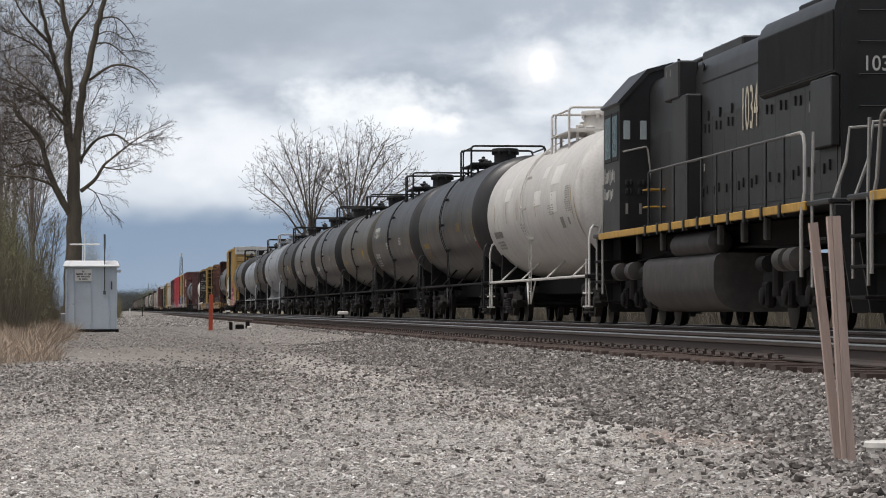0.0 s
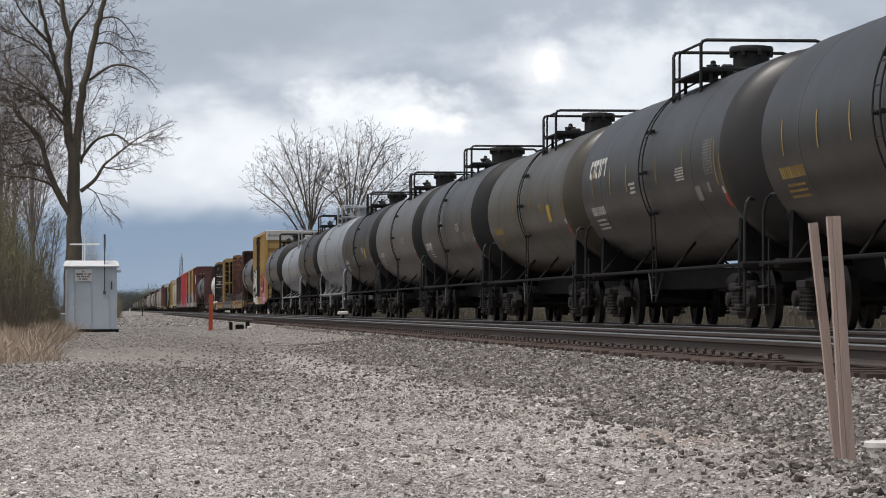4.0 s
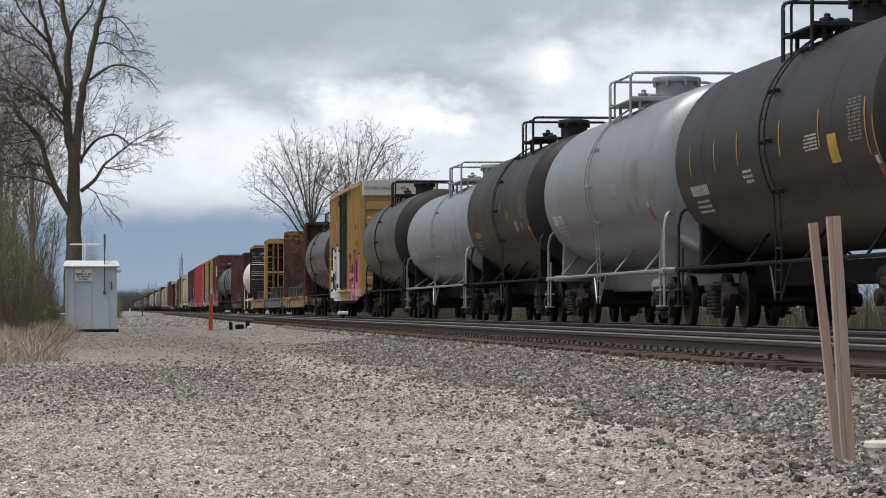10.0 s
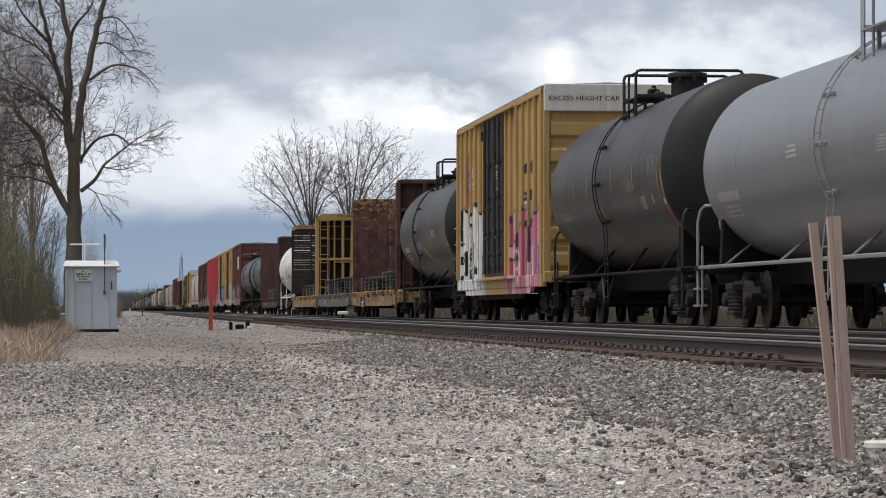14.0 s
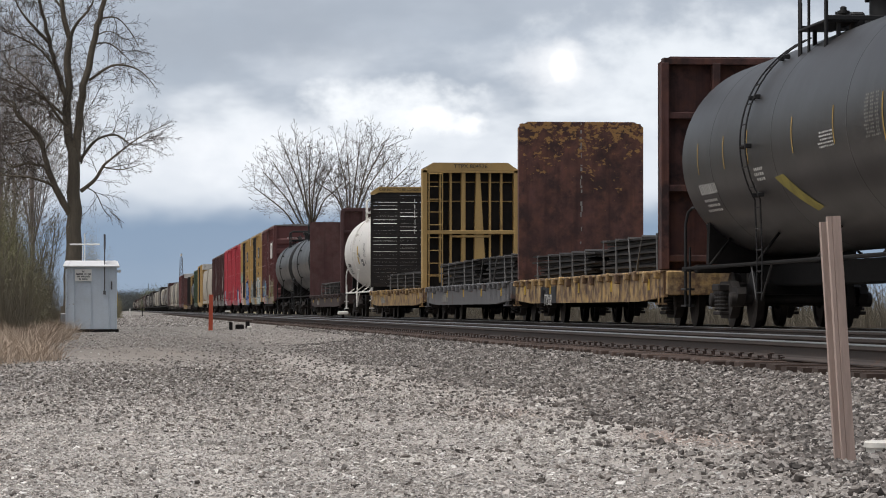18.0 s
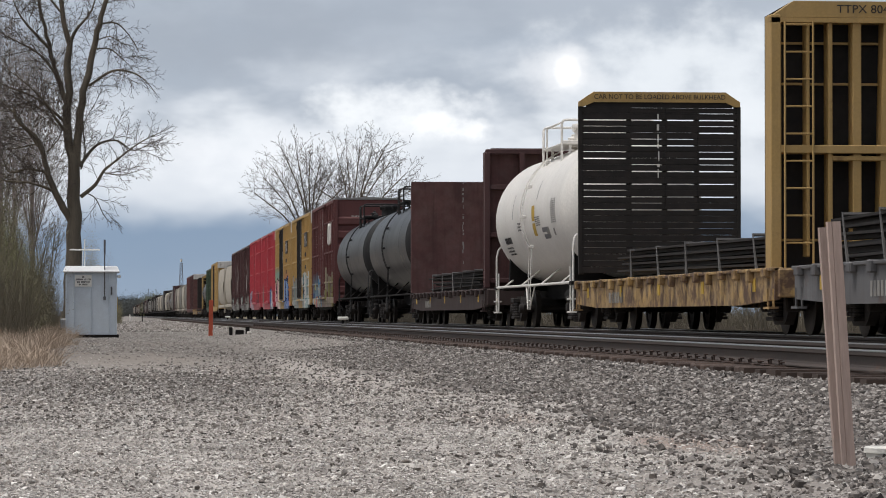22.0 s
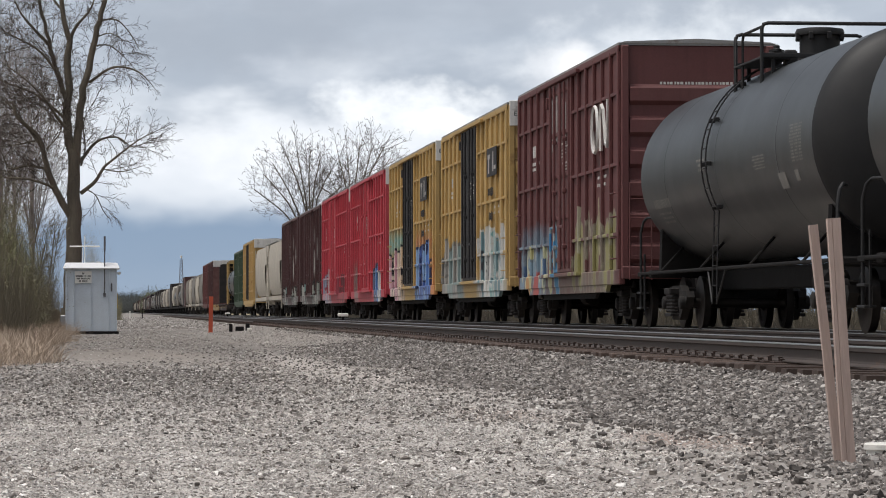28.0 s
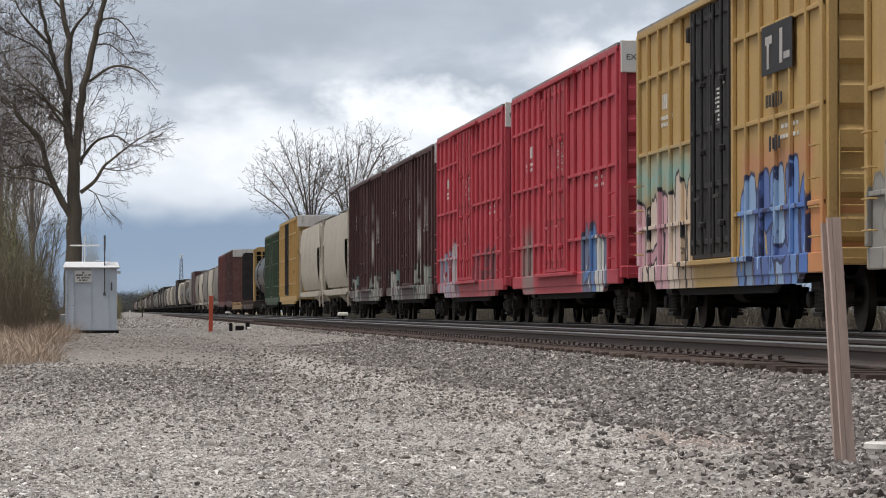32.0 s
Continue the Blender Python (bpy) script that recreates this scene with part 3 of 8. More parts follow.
def ladder(buf, path, wide, rung=0.3, r=0.016, axis=(0, 1, 0)):
    """Two stringers along a path with rungs between; the width lies along axis."""
    ax = Vector(axis) * wide / 2
    path = [Vector(p) for p in path]
    buf.tube([p - ax for p in path], r, 6)
    buf.tube([p + ax for p in path], r, 6)
    total = 0.0
    nxt = 0.1
    for a, c in zip(path, path[1:]):
        d = (c - a).length
        while nxt < total + d:
            p = a + (c - a) * ((nxt - total) / d)
            buf.cyl(p - ax, p + ax, r * 0.8, 5)
            nxt += rung
        total += d


def on_tank(R, zc, y, deg, off=0.0):
    """A point on the shell at an angle below the top, on the camera's side."""
    a = radians(deg)
    return Vector((-(R + off) * math.sin(a), y, zc + (R + off) * math.cos(a)))


def decal(car, mat, R, zc, y0, y1, d0, d1, name="marking", label=""):
    """A painted patch that follows the shell between two angles from the top."""
    b = Buf()
    n = max(2, int(abs(d1 - d0) / 4) + 1)
    verts = []
    for i in range(n + 1):
        for y in (y0, y1):
            verts.append(on_tank(R, zc, y, d0 + (d1 - d0) * i / n, 0.006))
    b.add(verts, [(2 * i, 2 * i + 1, 2 * i + 3, 2 * i + 2) for i in range(n)])
    return part(name, b, mat, car, label)


def bars(car, mat, R, zc, y, deg, rows, width, h=3.2, gap=1.6, seed=1, name="marking", wide=(0.06, 0.14)):
    """Unreadable lines of lettering as broken bars."""
    rnd = random.Random(seed)
    b = Buf()
    for r in range(rows):
        d = deg + r * (h + gap)
        y0 = y
        while y0 < y + width * rnd.uniform(0.75, 1.0):
            w = rnd.uniform(*wide)
            verts = [on_tank(R, zc, yy, dd, 0.006) for dd in (d, d + h) for yy in (y0, y0 + w)]
            b.add(verts, [(0, 1, 3, 2)])
            y0 += w + wide[0] * 0.7
    return tagged(part(name, b, mat, car), kind="stuff")


def side_text(car, text, size, mat, x, y, z, name="lettering", bold=0.0, squeeze=1.0, lean=0.0):
    """Letters on the side that faces the camera: they read towards the car's front (-y)."""
    m = Matrix.Translation((x, y, z)) @ Matrix(((0, 0, -1, 0), (-1, 0, 0, 0), (0, 1, 0, 0), (0, 0, 0, 1))) @ pose(0, 0, 0, lean, 0, 0)
    return letters(text, size, mat, car, m, name, bold=bold, squeeze=squeeze)


def tank_car(s0, s1, paint, label, head=None, R=1.62, zc=2.80, trim=None, frame_mat=None, marks="w", stripe=False, text=None, seed=0, platform=2.0, dome=0.32,
             dome_mat=None, head_gap=1.05, deck_at=-0.3, ladder_at=0.0, group="tank cars of the train", logo=False, placard=True, bulge=0.55, panels=None):
    L = s1 - s0
    car = enlist(thing("tank_car", label, "tank car", group), s0, s1)
    half = L / 2 - head_gap - bulge
    trim, frame_mat, dome_mat = trim or M["black_head"], frame_mat or M["steel_dark"], dome_mat or trim or M["black_head"]
    prof, body = tank_shell(R, half, zc, bulge)
    rings = [(-half, R)]
    for q in (-0.33, 0.0, 0.33):
        y = half * 2 * q
        rings += [(y - 0.12, R), (y - 0.05, R), (y - 0.02, R), (y - 0.008, R + 0.004), (y + 0.008, R + 0.004), (y + 0.02, R), (y + 0.05, R), (y + 0.12, R)]
    rings.append((half, R))
    part("tank", Buf().lathe(rings, "y", 64, (0, 0, zc), ends=False), paint, car, smooth=40)
    hm = head or paint
    for s in (-1, 1):
        b = Buf().lathe([(s * -a, r) for a, r in prof] if s == 1 else prof, "y", 56, (0, 0, zc))
        part("tank_head", b, hm, car, "black domed tank head" if head else "")
    # underframe
    part("centre_sill", Buf().box((0, 0, 0.86), (0.5, L - 1.0, 0.36), 0.02), frame_mat, car)
    for s in (-1, 1):
        y = s * (half + 0.25)
        part("bolster", Buf().box((0, y, 0.98), (2.7, 0.35, 0.14), 0.02), frame_mat, car)
        part("saddle", Buf().prism([(-1.25, 1.05), (1.25, 1.05), (1.22, zc - 0.82), (0.95, zc - 1.12), (0.45, zc - R + 0.06), (-0.45, zc - R + 0.06), (-0.95, zc - 1.12), (-1.22, zc - 0.82)], "y", y - 0.55 * s - 0.12, y - 0.55 * s + 0.12), frame_mat, car)
        part("end_platform", Buf().box((0, s * (L / 2 - 0.75), 0.98), (2.9, 0.4, 0.08), 0.01), frame_mat, car)
    for sx in (-1, 1):
        b = Buf().tube([(sx * 1.42, -L / 2 + 0.6, 0.99), (sx * 1.42, L / 2 - 0.6, 0.99)], 0.032, 8)
        for q in (-0.34, -0.12, 0.12, 0.34):
            b.tube([(sx * 1.42, L * q, 0.99), (sx * 0.85, L * q + 0.7, zc - 1.25)], 0.022, 6)
        part("side_rail", b, frame_mat if trim == M["black_head"] else trim, car)
    # platform, loops and manway
    top, da = zc + R, deck_at
    for x in (-0.83, 0.83):
        part("platform", Buf().box((x, da, top - 0.03), (0.5, platform, 0.035), 0.006), trim, car)
    for y in (-platform / 2, platform / 2):
        part("platform_beam", Buf().box((0, da + y, top + 0.01), (2.1, 0.06, 0.07), 0.008), trim, car)
    for y in (-platform / 2 + 0.1, platform / 2 - 0.1):
        for x in (-0.85, 0.85):
            part("platform_leg", Buf().box((x, da + y, top - 0.2), (0.06, 0.06, 0.4), 0.01), trim, car)
    hz = top + 0.51
    for y in (da - platform / 2, da + platform / 2):
        b = Buf()
        b.tube([(-1.05, y, top - 0.45), (-1.05, y, hz - 0.09), (-1.02, y, hz - 0.02), (-0.95, y, hz), (0.95, y, hz), (1.02, y, hz - 0.02), (1.05, y, hz - 0.09), (1.05, y, top - 0.45)], 0.03, 8)
        part("handrail", b, trim, car)
    part("handrail", Buf().tube([(1.05, da - platform / 2, hz - 0.06), (1.05, da + platform / 2, hz - 0.06)], 0.024, 6), trim, car)
    for yy in (-0.28, 0.28):
        b = Buf().tube([(-1.05, da + platform / 2 - 0.35 + yy, top - 0.42), (-1.05, da + platform / 2 - 0.35 + yy, hz - 0.14), (-1.05, da + platform / 2 - 0.35 + yy * 1.3, hz - 0.06), (-1.05, da + math.copysign(platform / 2, yy), hz - 0.06)], 0.024, 6)
        part("handrail", b, trim, car)
    house = dome
    b = Buf().lathe([(top - 0.08, house + 0.09), (top + 0.03, house + 0.09), (top + 0.05, house), (top + 0.38, house), (top + 0.39, house + 0.06), (top + 0.44, house + 0.07), (top + 0.49, house + 0.05), (top + 0.51, house * 0.75)], "z", 28, (0.05, da - 0.25, 0))
    for k in range(8):
        a = k * math.pi / 4 + 0.2
        b.box((0.05 + (house + 0.05) * math.cos(a), da - 0.25 + (house + 0.05) * math.sin(a), top + 0.37), (0.07, 0.07, 0.12), 0.01)
    part("manway_housing", b, dome_mat, car)
    b = Buf().lathe([(top - 0.05, 0.09), (top + 0.12, 0.09), (top + 0.13, 0.13), (top + 0.17, 0.13), (top + 0.24, 0.05), (top + 0.28, 0.05), (top + 0.3, 0.02)], "z", 14, (-0.5, da + 0.45, 0))
    b.cyl((-0.62, da + 0.45, top + 0.2), (-0.38, da + 0.45, top + 0.2), 0.02, 6)
    part("valve", b, dome_mat, car)
    b = Buf().cyl((-0.62, da - 0.1, top - 0.06), (-0.62, da - 0.1, top + 0.14), 0.035, 8).lathe([(top + 0.14, 0.09), (top + 0.18, 0.09)], "z", 12, (-0.62, da - 0.1, 0))
    part("valve", b, dome_mat, car)
    part("gauge_box", Buf().box((-0.55, da - platform / 2 + 0.25, top - 0.02), (0.2, 0.2, 0.26), 0.03), dome_mat, car)
    # side ladders, held off the shell by brackets
    for sx in (-1, 1):
        path = [Vector((abs(p.x) * sx, ladder_at, p.z)) for p in (on_tank(R, zc, 0, d, 0.09) for d in range(24, 121, 6))]
        low = path[-1].z
        path += [Vector((sx * 1.45, ladder_at, min(low, 1.3) - 0.2)), Vector((sx * 1.46, ladder_at, 0.42))]
        b = Buf()
        ladder(b, path, 0.40, 0.32, 0.013)
        part("ladder", b, trim, car)
        b = Buf()
        for d in (40, 66, 92, 118):
            q = on_tank(R, zc, ladder_at, d, 0.05)
            for w in (-0.21, 0.21):
                b.box((abs(q.x) * sx, ladder_at + w, q.z), (0.1, 0.05, 0.07), 0.01)
        part("ladder_bracket", b, trim, car)
        for q in (-1, 1):
            part("ladder_brace", Buf().tube([(sx * 1.46, ladder_at + q * 0.2, 0.45), (sx * 1.42, ladder_at + q * 0.8, 0.98)], 0.018, 6), trim, car)
    # end grab irons, steps and brake gear
    for s in (-1, 1):
        for sx in (-1, 1):
            y = s * (L / 2 - 0.65)
            b = Buf()
            b.tube([(sx * 1.4, y, 0.35), (sx * 1.4, y, 1.75), (sx * 1.36, y - s * 0.05, 1.95), (sx * 1.3, y - s * 0.12, 2.02), (sx * 1.15, y - s * 0.6, 2.02)], 0.026, 7)
            b.tube([(sx * 1.4, y - s * 0.42, 0.35), (sx * 1.4, y - s * 0.42, 1.35)], 0.022, 6)
            for z in (0.36, 0.64):
                b.box((sx * 1.4, y - s * 0.21, z), (0.16, 0.44, 0.035), 0.005)
            part("end_step", b, trim, car)
    b = Buf()
    ye = L / 2 - 0.75
    b.lathe([(ye - 0.03, 0.30), (ye, 0.32), (ye + 0.03, 0.30)], "y", 20, (-0.75, 0, 1.75))
    b.cyl((-0.75, ye - 0.05, 1.0), (-0.75, ye - 0.05, 1.75), 0.03, 6)
    part("brake_wheel", b, trim, car)
    b = Buf().lathe([(-0.45, 0.02), (-0.4, 0.17), (0.4, 0.17), (0.45, 0.02)], "y", 16, (-1.05, -half + 1.2, 0.72))
    b.box((-0.9, -half + 1.9, 0.72), (0.3, 0.35, 0.3), 0.03)
    part("air_reservoir", b, frame_mat, car)
    add_trucks(car, L / 2 - 2.55)
    coupler(car, L)
    # markings
    lt = {"w": M["decal"], "d": M["decal_dim"], "y": M["decal_ochre"], "k": M["ink"]}[marks]
    if text:
        side_text(car, text, 0.30, lt, -math.sqrt(R * R - 0.36) - 0.03, half - 1.75, zc - 0.6, "reporting_mark", bold=0.004, squeeze=1.05, lean=21)
    else:
        bars(car, lt, R, zc, half - 2.6, 107, 1, 1.7, h=6.0, seed=seed + 1)
    if seed not in (5, 8, 14):
        decal(car, M["decal_dim"], R, zc, -half + 2.1, -half + 2.6, 103 + seed % 5, 112 + seed % 5, label="pale paper notice")
        decal(car, M["decal_dim"], R, zc, -half + 1.2, -half + 1.45, 106, 112, label="pale paper notice")
    bars(car, lt, R, zc, half - 2.3, 116, 3, 1.3, h=1.6, gap=1.6, seed=seed + 2)
    if seed % 2 == 0:
        bars(car, lt, R, zc, 0.9, 88 + 8 * (seed % 3), 3, 0.7, h=1.6, gap=1.2, seed=seed + 4)
    for k in range(3):
        bars(car, M["decal_dim"] if marks != "k" else lt, R, zc, -half + 0.7 + 0.28 * k, 82, 12, 0.2, h=0.9, gap=0.8, seed=seed + 5 + k, wide=(0.04, 0.09))
    bars(car, lt, R, zc, -half + 3.4, 94, 5, 0.9, h=0.8, gap=0.9, seed=seed + 9, wide=(0.04, 0.1))
    if seed in (5, 8):
        decal(car, M["decal_yellow"], R, zc, -half + 2.2, -half + 2.75, 96, 110, label="yellow notice")
    if placard:
        decal(car, M["decal_red"], R, zc, -half + 0.12, -half + 0.3, 114, 123, name="placard", label="small red and white placard")
        decal(car, M["decal"], R, zc, -half + 0.12, -half + 0.3, 110, 114, name="placard")
    for y, w, d0, d1, m in panels or ():
        decal(car, M[m], R, zc, y, y + w, d0, d1, name="notice_panel")
    if stripe:
        for q in (-0.47, -0.28, -0.1, 0.12, 0.25, 0.40):
            decal(car, M["decal_ochre"], R, zc, half * 2 * q, half * 2 * q + 0.065, 83, 101 + 8 * (abs(q) > 0.42), name="reflective_stripe", label="worn yellow stripe")
        decal(car, M["decal_ochre"], R, zc, -half + 0.02, -half + 0.08, 92, 124, name="reflective_stripe", label="worn yellow stripe")
    if logo:
        for i in range(6):
            y = half - 1.15 - i * 0.36
            decal(car, M["decal"], R, zc, y - 0.27, y, 74, 78, name="logo", label="white block logo")
            decal(car, M["decal"], R, zc, y - 0.11 - 0.16 * (i % 2), y - 0.16 * (i % 2), 78, 86, name="logo")
            if i % 3 != 1:
                decal(car, M["decal"], R, zc, y - 0.27, y - 0.1, 83, 87, name="logo")
    return car


def strokes_of(y0, y1, z0, z1, n, fills, line, seed, bars_=1, slim=0.40, inner=None):
    """Letter-like strokes of a sprayed piece between two places along the side: (y, z, y, z, radius, fill, outline)."""
    rnd = random.Random(seed)
    out = []
    w = (y1 - y0) / n
    for i in range(n):
        y = y0 + w * (i + 0.5)
        r = w * slim * rnd.uniform(1.0, 1.35)
        top = z1 - r + rnd.uniform(-0.05, 0.2) * (z1 - z0)
        fill = fills[(i + rnd.randint(0, 1)) % len(fills)]
        out.append((y + rnd.uniform(-0.2, 0.2) * w, z0 + r * 0.6 + rnd.uniform(0, 0.15), y + rnd.uniform(-0.25, 0.25) * w, top, r, fill, line))
        if inner and rnd.random() < 0.8:
            q = rnd.uniform(-0.25, 0.25) * w
            out.append((y + q, z0 + (z1 - z0) * rnd.uniform(0.2, 0.4), y + q + rnd.uniform(-0.1, 0.1), z0 + (z1 - z0) * rnd.uniform(0.5, 0.75), r * 0.25, inner[i % len(inner)], None))
    for k in range(bars_):
        y = rnd.uniform(y0 + w * 0.4, y1 - w * 1.6)
        z = z0 + (z1 - z0) * rnd.uniform(0.3, 0.7)
        out.append((y, z, y + w * rnd.uniform(0.8, 1.5), z + rnd.uniform(-0.25, 0.25), w * slim * 0.45, rnd.choice(fills), line))
    return out


def graffiti(name, base, strokes, hazes=(), worn=0.25):
    """Old sprayed lettering over a car's lower side: outlined strokes over soft clouds of colour (y0, y1, z0, z1, colour, share), worn through in places."""
    m = surface(name, base, 0.55, vary=0.12, scale=0.7, grain=25, streak=0.22, dust=0.3, dustcol=tuple(c * 0.8 + 0.02 for c in base), bump=0.05)
    N, L = m.node_tree.nodes, m.node_tree.links
    bs = N["Principled BSDF"]
    base_col = bs.inputs["Base Color"].links[0].from_socket
    tc = N.new("ShaderNodeTexCoord")

    def noise_(scale, detail, rough=0.55):
        n = N.new("ShaderNodeTexNoise")
        n.inputs["Scale"].default_value, n.inputs["Detail"].default_value, n.inputs["Roughness"].default_value = scale, detail, rough
        L.new(tc.outputs["Object"], n.inputs["Vector"])
        return n

    def vec(op, a, b):
        v = N.new("ShaderNodeVectorMath")
        v.operation = op
        for k, q in enumerate((a, b)):
            if q is None:
                continue
            if isinstance(q, tuple):
                v.inputs[k].default_value = q
            else:
                L.new(q, v.inputs[k])
        return v

    def rng(v, a, b_, c=0.0, d=1.0):
        r = N.new("ShaderNodeMapRange")
        for k, q in (("From Min", a), ("From Max", b_), ("To Min", c), ("To Max", d)):
            r.inputs[k].default_value = q
        L.new(v, r.inputs["Value"])
        return r.outputs["Result"]

    def mul(a, b_):
        x = N.new("ShaderNodeMath")
        x.operation = "MULTIPLY"
        L.new(a, x.inputs[0])
        if isinstance(b_, float):
            x.inputs[1].default_value = b_
        else:
            L.new(b_, x.inputs[1])
        return x.outputs[0]

    def blend(f, a, b_):
        x = N.new("ShaderNodeMix")
        x.data_type = "RGBA"
        L.new(f, x.inputs["Factor"])
        sa, sb = [q for q in x.inputs if q.type == "RGBA"][:2]
        L.new(a, sa)
        if isinstance(b_, tuple):
            sb.default_value = (*b_, 1)
        else:
            L.new(b_, sb)
        return [q for q in x.outputs if q.type == "RGBA"][0]

    flat = vec("MULTIPLY", tc.outputs["Object"], (0, 1, 1)).outputs[0]
    shake = vec("MULTIPLY", vec("SUBTRACT", noise_(2.2, 4).outputs["Color"], (0.5, 0.5, 0.5)).outputs[0], (0, 0.42, 0.42)).outputs[0]
    at = vec("ADD", flat, shake).outputs[0]
    xyz = N.new("ShaderNodeSeparateXYZ")
    L.new(at, xyz.inputs[0])
    col = base_col
    mist = noise_(2.5, 5).outputs["Fac"]
    for y0, y1, z0, z1, tone, share in hazes:
        e = 0.25
        f = mul(mul(rng(xyz.outputs["Y"], y0 - e, y0 + e), rng(xyz.outputs["Y"], y1 + e, y1 - e)), mul(rng(xyz.outputs["Z"], z0 - e, z0 + e), rng(xyz.outputs["Z"], z1 + e, z1 - e)))
        col = blend(mul(mul(f, rng(mist, 0.3, 0.5, 0.3, 1.0)), share), col, tone)
    for y0, z0, y1, z1, r, fill, line in strokes:
        pa = vec("SUBTRACT", at, (0, y0, z0)).outputs[0]
        ba = Vector((0, y1 - y0, z1 - z0))
        dot = vec("DOT_PRODUCT", pa, tuple(ba / max(1e-6, ba.length_squared))).outputs["Value"]
        h = N.new("ShaderNodeClamp")
        L.new(dot, h.inputs[0])
        off = vec("MULTIPLY", h.outputs[0], tuple(ba)).outputs[0]
        d = vec("LENGTH", vec("SUBTRACT", pa, off).outputs[0], None).outputs["Value"]
        if line is not None:
            col = blend(rng(d, r + 0.085, r + 0.06), col, line)
        col = blend(rng(d, r + 0.012, r - 0.012), col, fill)
    wear = noise_(4.0, 9, 0.7).outputs["Fac"]
    bare = rng(wear, 0.62 - 0.1 * worn, 0.70 - 0.1 * worn, 0.0, min(1.0, 0.3 + worn))
    L.new(blend(bare, col, base_col), bs.inputs["Base Color"])
    return m


def box_car(s0, s1, paint, label, side=None, door=None, height=5.42, band=None, words="", logo=None, seed=0, door_w=3.2, belt=True, group="boxcars of the train", door_off=0.0, detail=True, inset=0.65, posts=1.05):
    """A high boxcar: posts and belt rails on its sides, doors in the middle, ribbed ends, low-pitched roof."""
    L = s1 - s0
    car = enlist(thing("boxcar", label, "boxcar", group), s0, s1)
    hl, hw, z0 = L / 2 - inset, 1.47, 1.06
    side, door = side or paint, door or paint
    zt = height - 0.12
    # body core
    b = Buf().box((0, 0, (z0 + zt) / 2), (2 * hw, 2 * hl, zt - z0), 0.02)
    part("body", b, side, car)
    # roof
    b = Buf().prism([(-hw - 0.05, zt), (-hw - 0.05, zt + 0.05), (0, zt + 0.1), (hw + 0.05, zt + 0.05), (hw + 0.05, zt)], "y", -hl - 0.02, hl + 0.02)
    n = int(2 * hl / 1.15)
    for i in range(n + 1):
        y = -hl + 2 * hl * i / n
        b.prism([(-hw - 0.03, zt + 0.04), (-hw + 0.06, zt + 0.07), (0, zt + 0.13), (hw - 0.06, zt + 0.07), (hw + 0.03, zt + 0.04)], "y", y - 0.04, y + 0.04)
    part("roof", b, M["roof_steel"], car, "weathered galvanised roof")
    for s in (-1, 1):
        part("roof_rail", Buf().box((s * (hw + 0.015), 0, zt - 0.06), (0.09, 2 * hl, 0.14), 0.015), paint, car)
        b = Buf().box((s * (hw - 0.02), 0, z0 - 0.1), (0.12, 2 * hl, 0.28), 0.015)
        b.prism([(-hl * 0.8, z0 - 0.2), (hl * 0.8, z0 - 0.2), (hl * 0.76, z0 - 0.38), (-hl * 0.76, z0 - 0.38)], "x", s * (hw - 0.02) - 0.04, s * (hw - 0.02) + 0.04)
        part("side_sill", b, side, car)
        # the lower sill's near-black colour also stands for shadow under the body
        part("fishbelly_sill", Buf().prism([(-hl * 0.62, z0 - 0.17), (hl * 0.62, z0 - 0.17), (hl * 0.5, z0 - 0.5), (-hl * 0.5, z0 - 0.5)], "x", s * (hw - 0.1) - 0.03, s * (hw - 0.1) + 0.03), M["steel_dark"], car)
        # posts
        d0, d1 = door_off - door_w / 2, door_off + door_w / 2
        for a0, a1 in ((-hl, d0), (d1, hl)):
            k = max(3, int((a1 - a0) / posts))
            for i in range(k + 1):
                y = a0 + (a1 - a0) * i / k
                w = 0.16 if i in (0, k) else 0.09
                y = min(max(y, a0 + w / 2), a1 - w / 2)
                part("side_post", Buf().box((s * (hw + 0.035), y, (z0 + zt) / 2), (0.07, w, zt - z0 - 0.1), 0.012), side, car)
            if belt and s < 0:
                for z in (z0 + 0.72, z0 + 2.06, z0 + 3.42):
                    part("belt_rail", Buf().box((s * (hw + 0.028), (a0 + a1) / 2, z), (0.05, a1 - a0, 0.07), 0.01), side, car)
        # doors
        for a0, a1 in ((d0 + 0.02, door_off - 0.01), (door_off + 0.01, d1 - 0.02)):
            b = Buf().box((s * (hw + 0.03), (a0 + a1) / 2, (z0 + zt) / 2 - 0.03), (0.06, a1 - a0, zt - z0 - 0.22), 0.01)
            dr = part("door", b, door, car, "ribbed sliding door")
            if s < 0:
                for i in range(5):
                    z = z0 + 0.35 + (zt - z0 - 0.7) * i / 4
                    part("door_rib", Buf().box((s * (hw + 0.075), (a0 + a1) / 2, z), (0.04, a1 - a0 - 0.1, 0.1), 0.015), door, dr)
                for y in (a0 + 0.05, a1 - 0.05):
                    part("door_edge", Buf().box((s * (hw + 0.075), y, (z0 + zt) / 2), (0.05, 0.08, zt - z0 - 0.3), 0.01), door, dr)
                for q in (0.3, 0.7):
                    y = a0 + (a1 - a0) * q
                    part("locking_rod", Buf().cyl((s * (hw + 0.12), y, z0 + 0.15), (s * (hw + 0.12), y, zt - 0.2), 0.028, 8), door, dr)
                part("door_handle", Buf().box((s * (hw + 0.13), (a0 + a1) / 2, z0 + 1.05), (0.05, 0.5, 0.06), 0.01), door, dr)
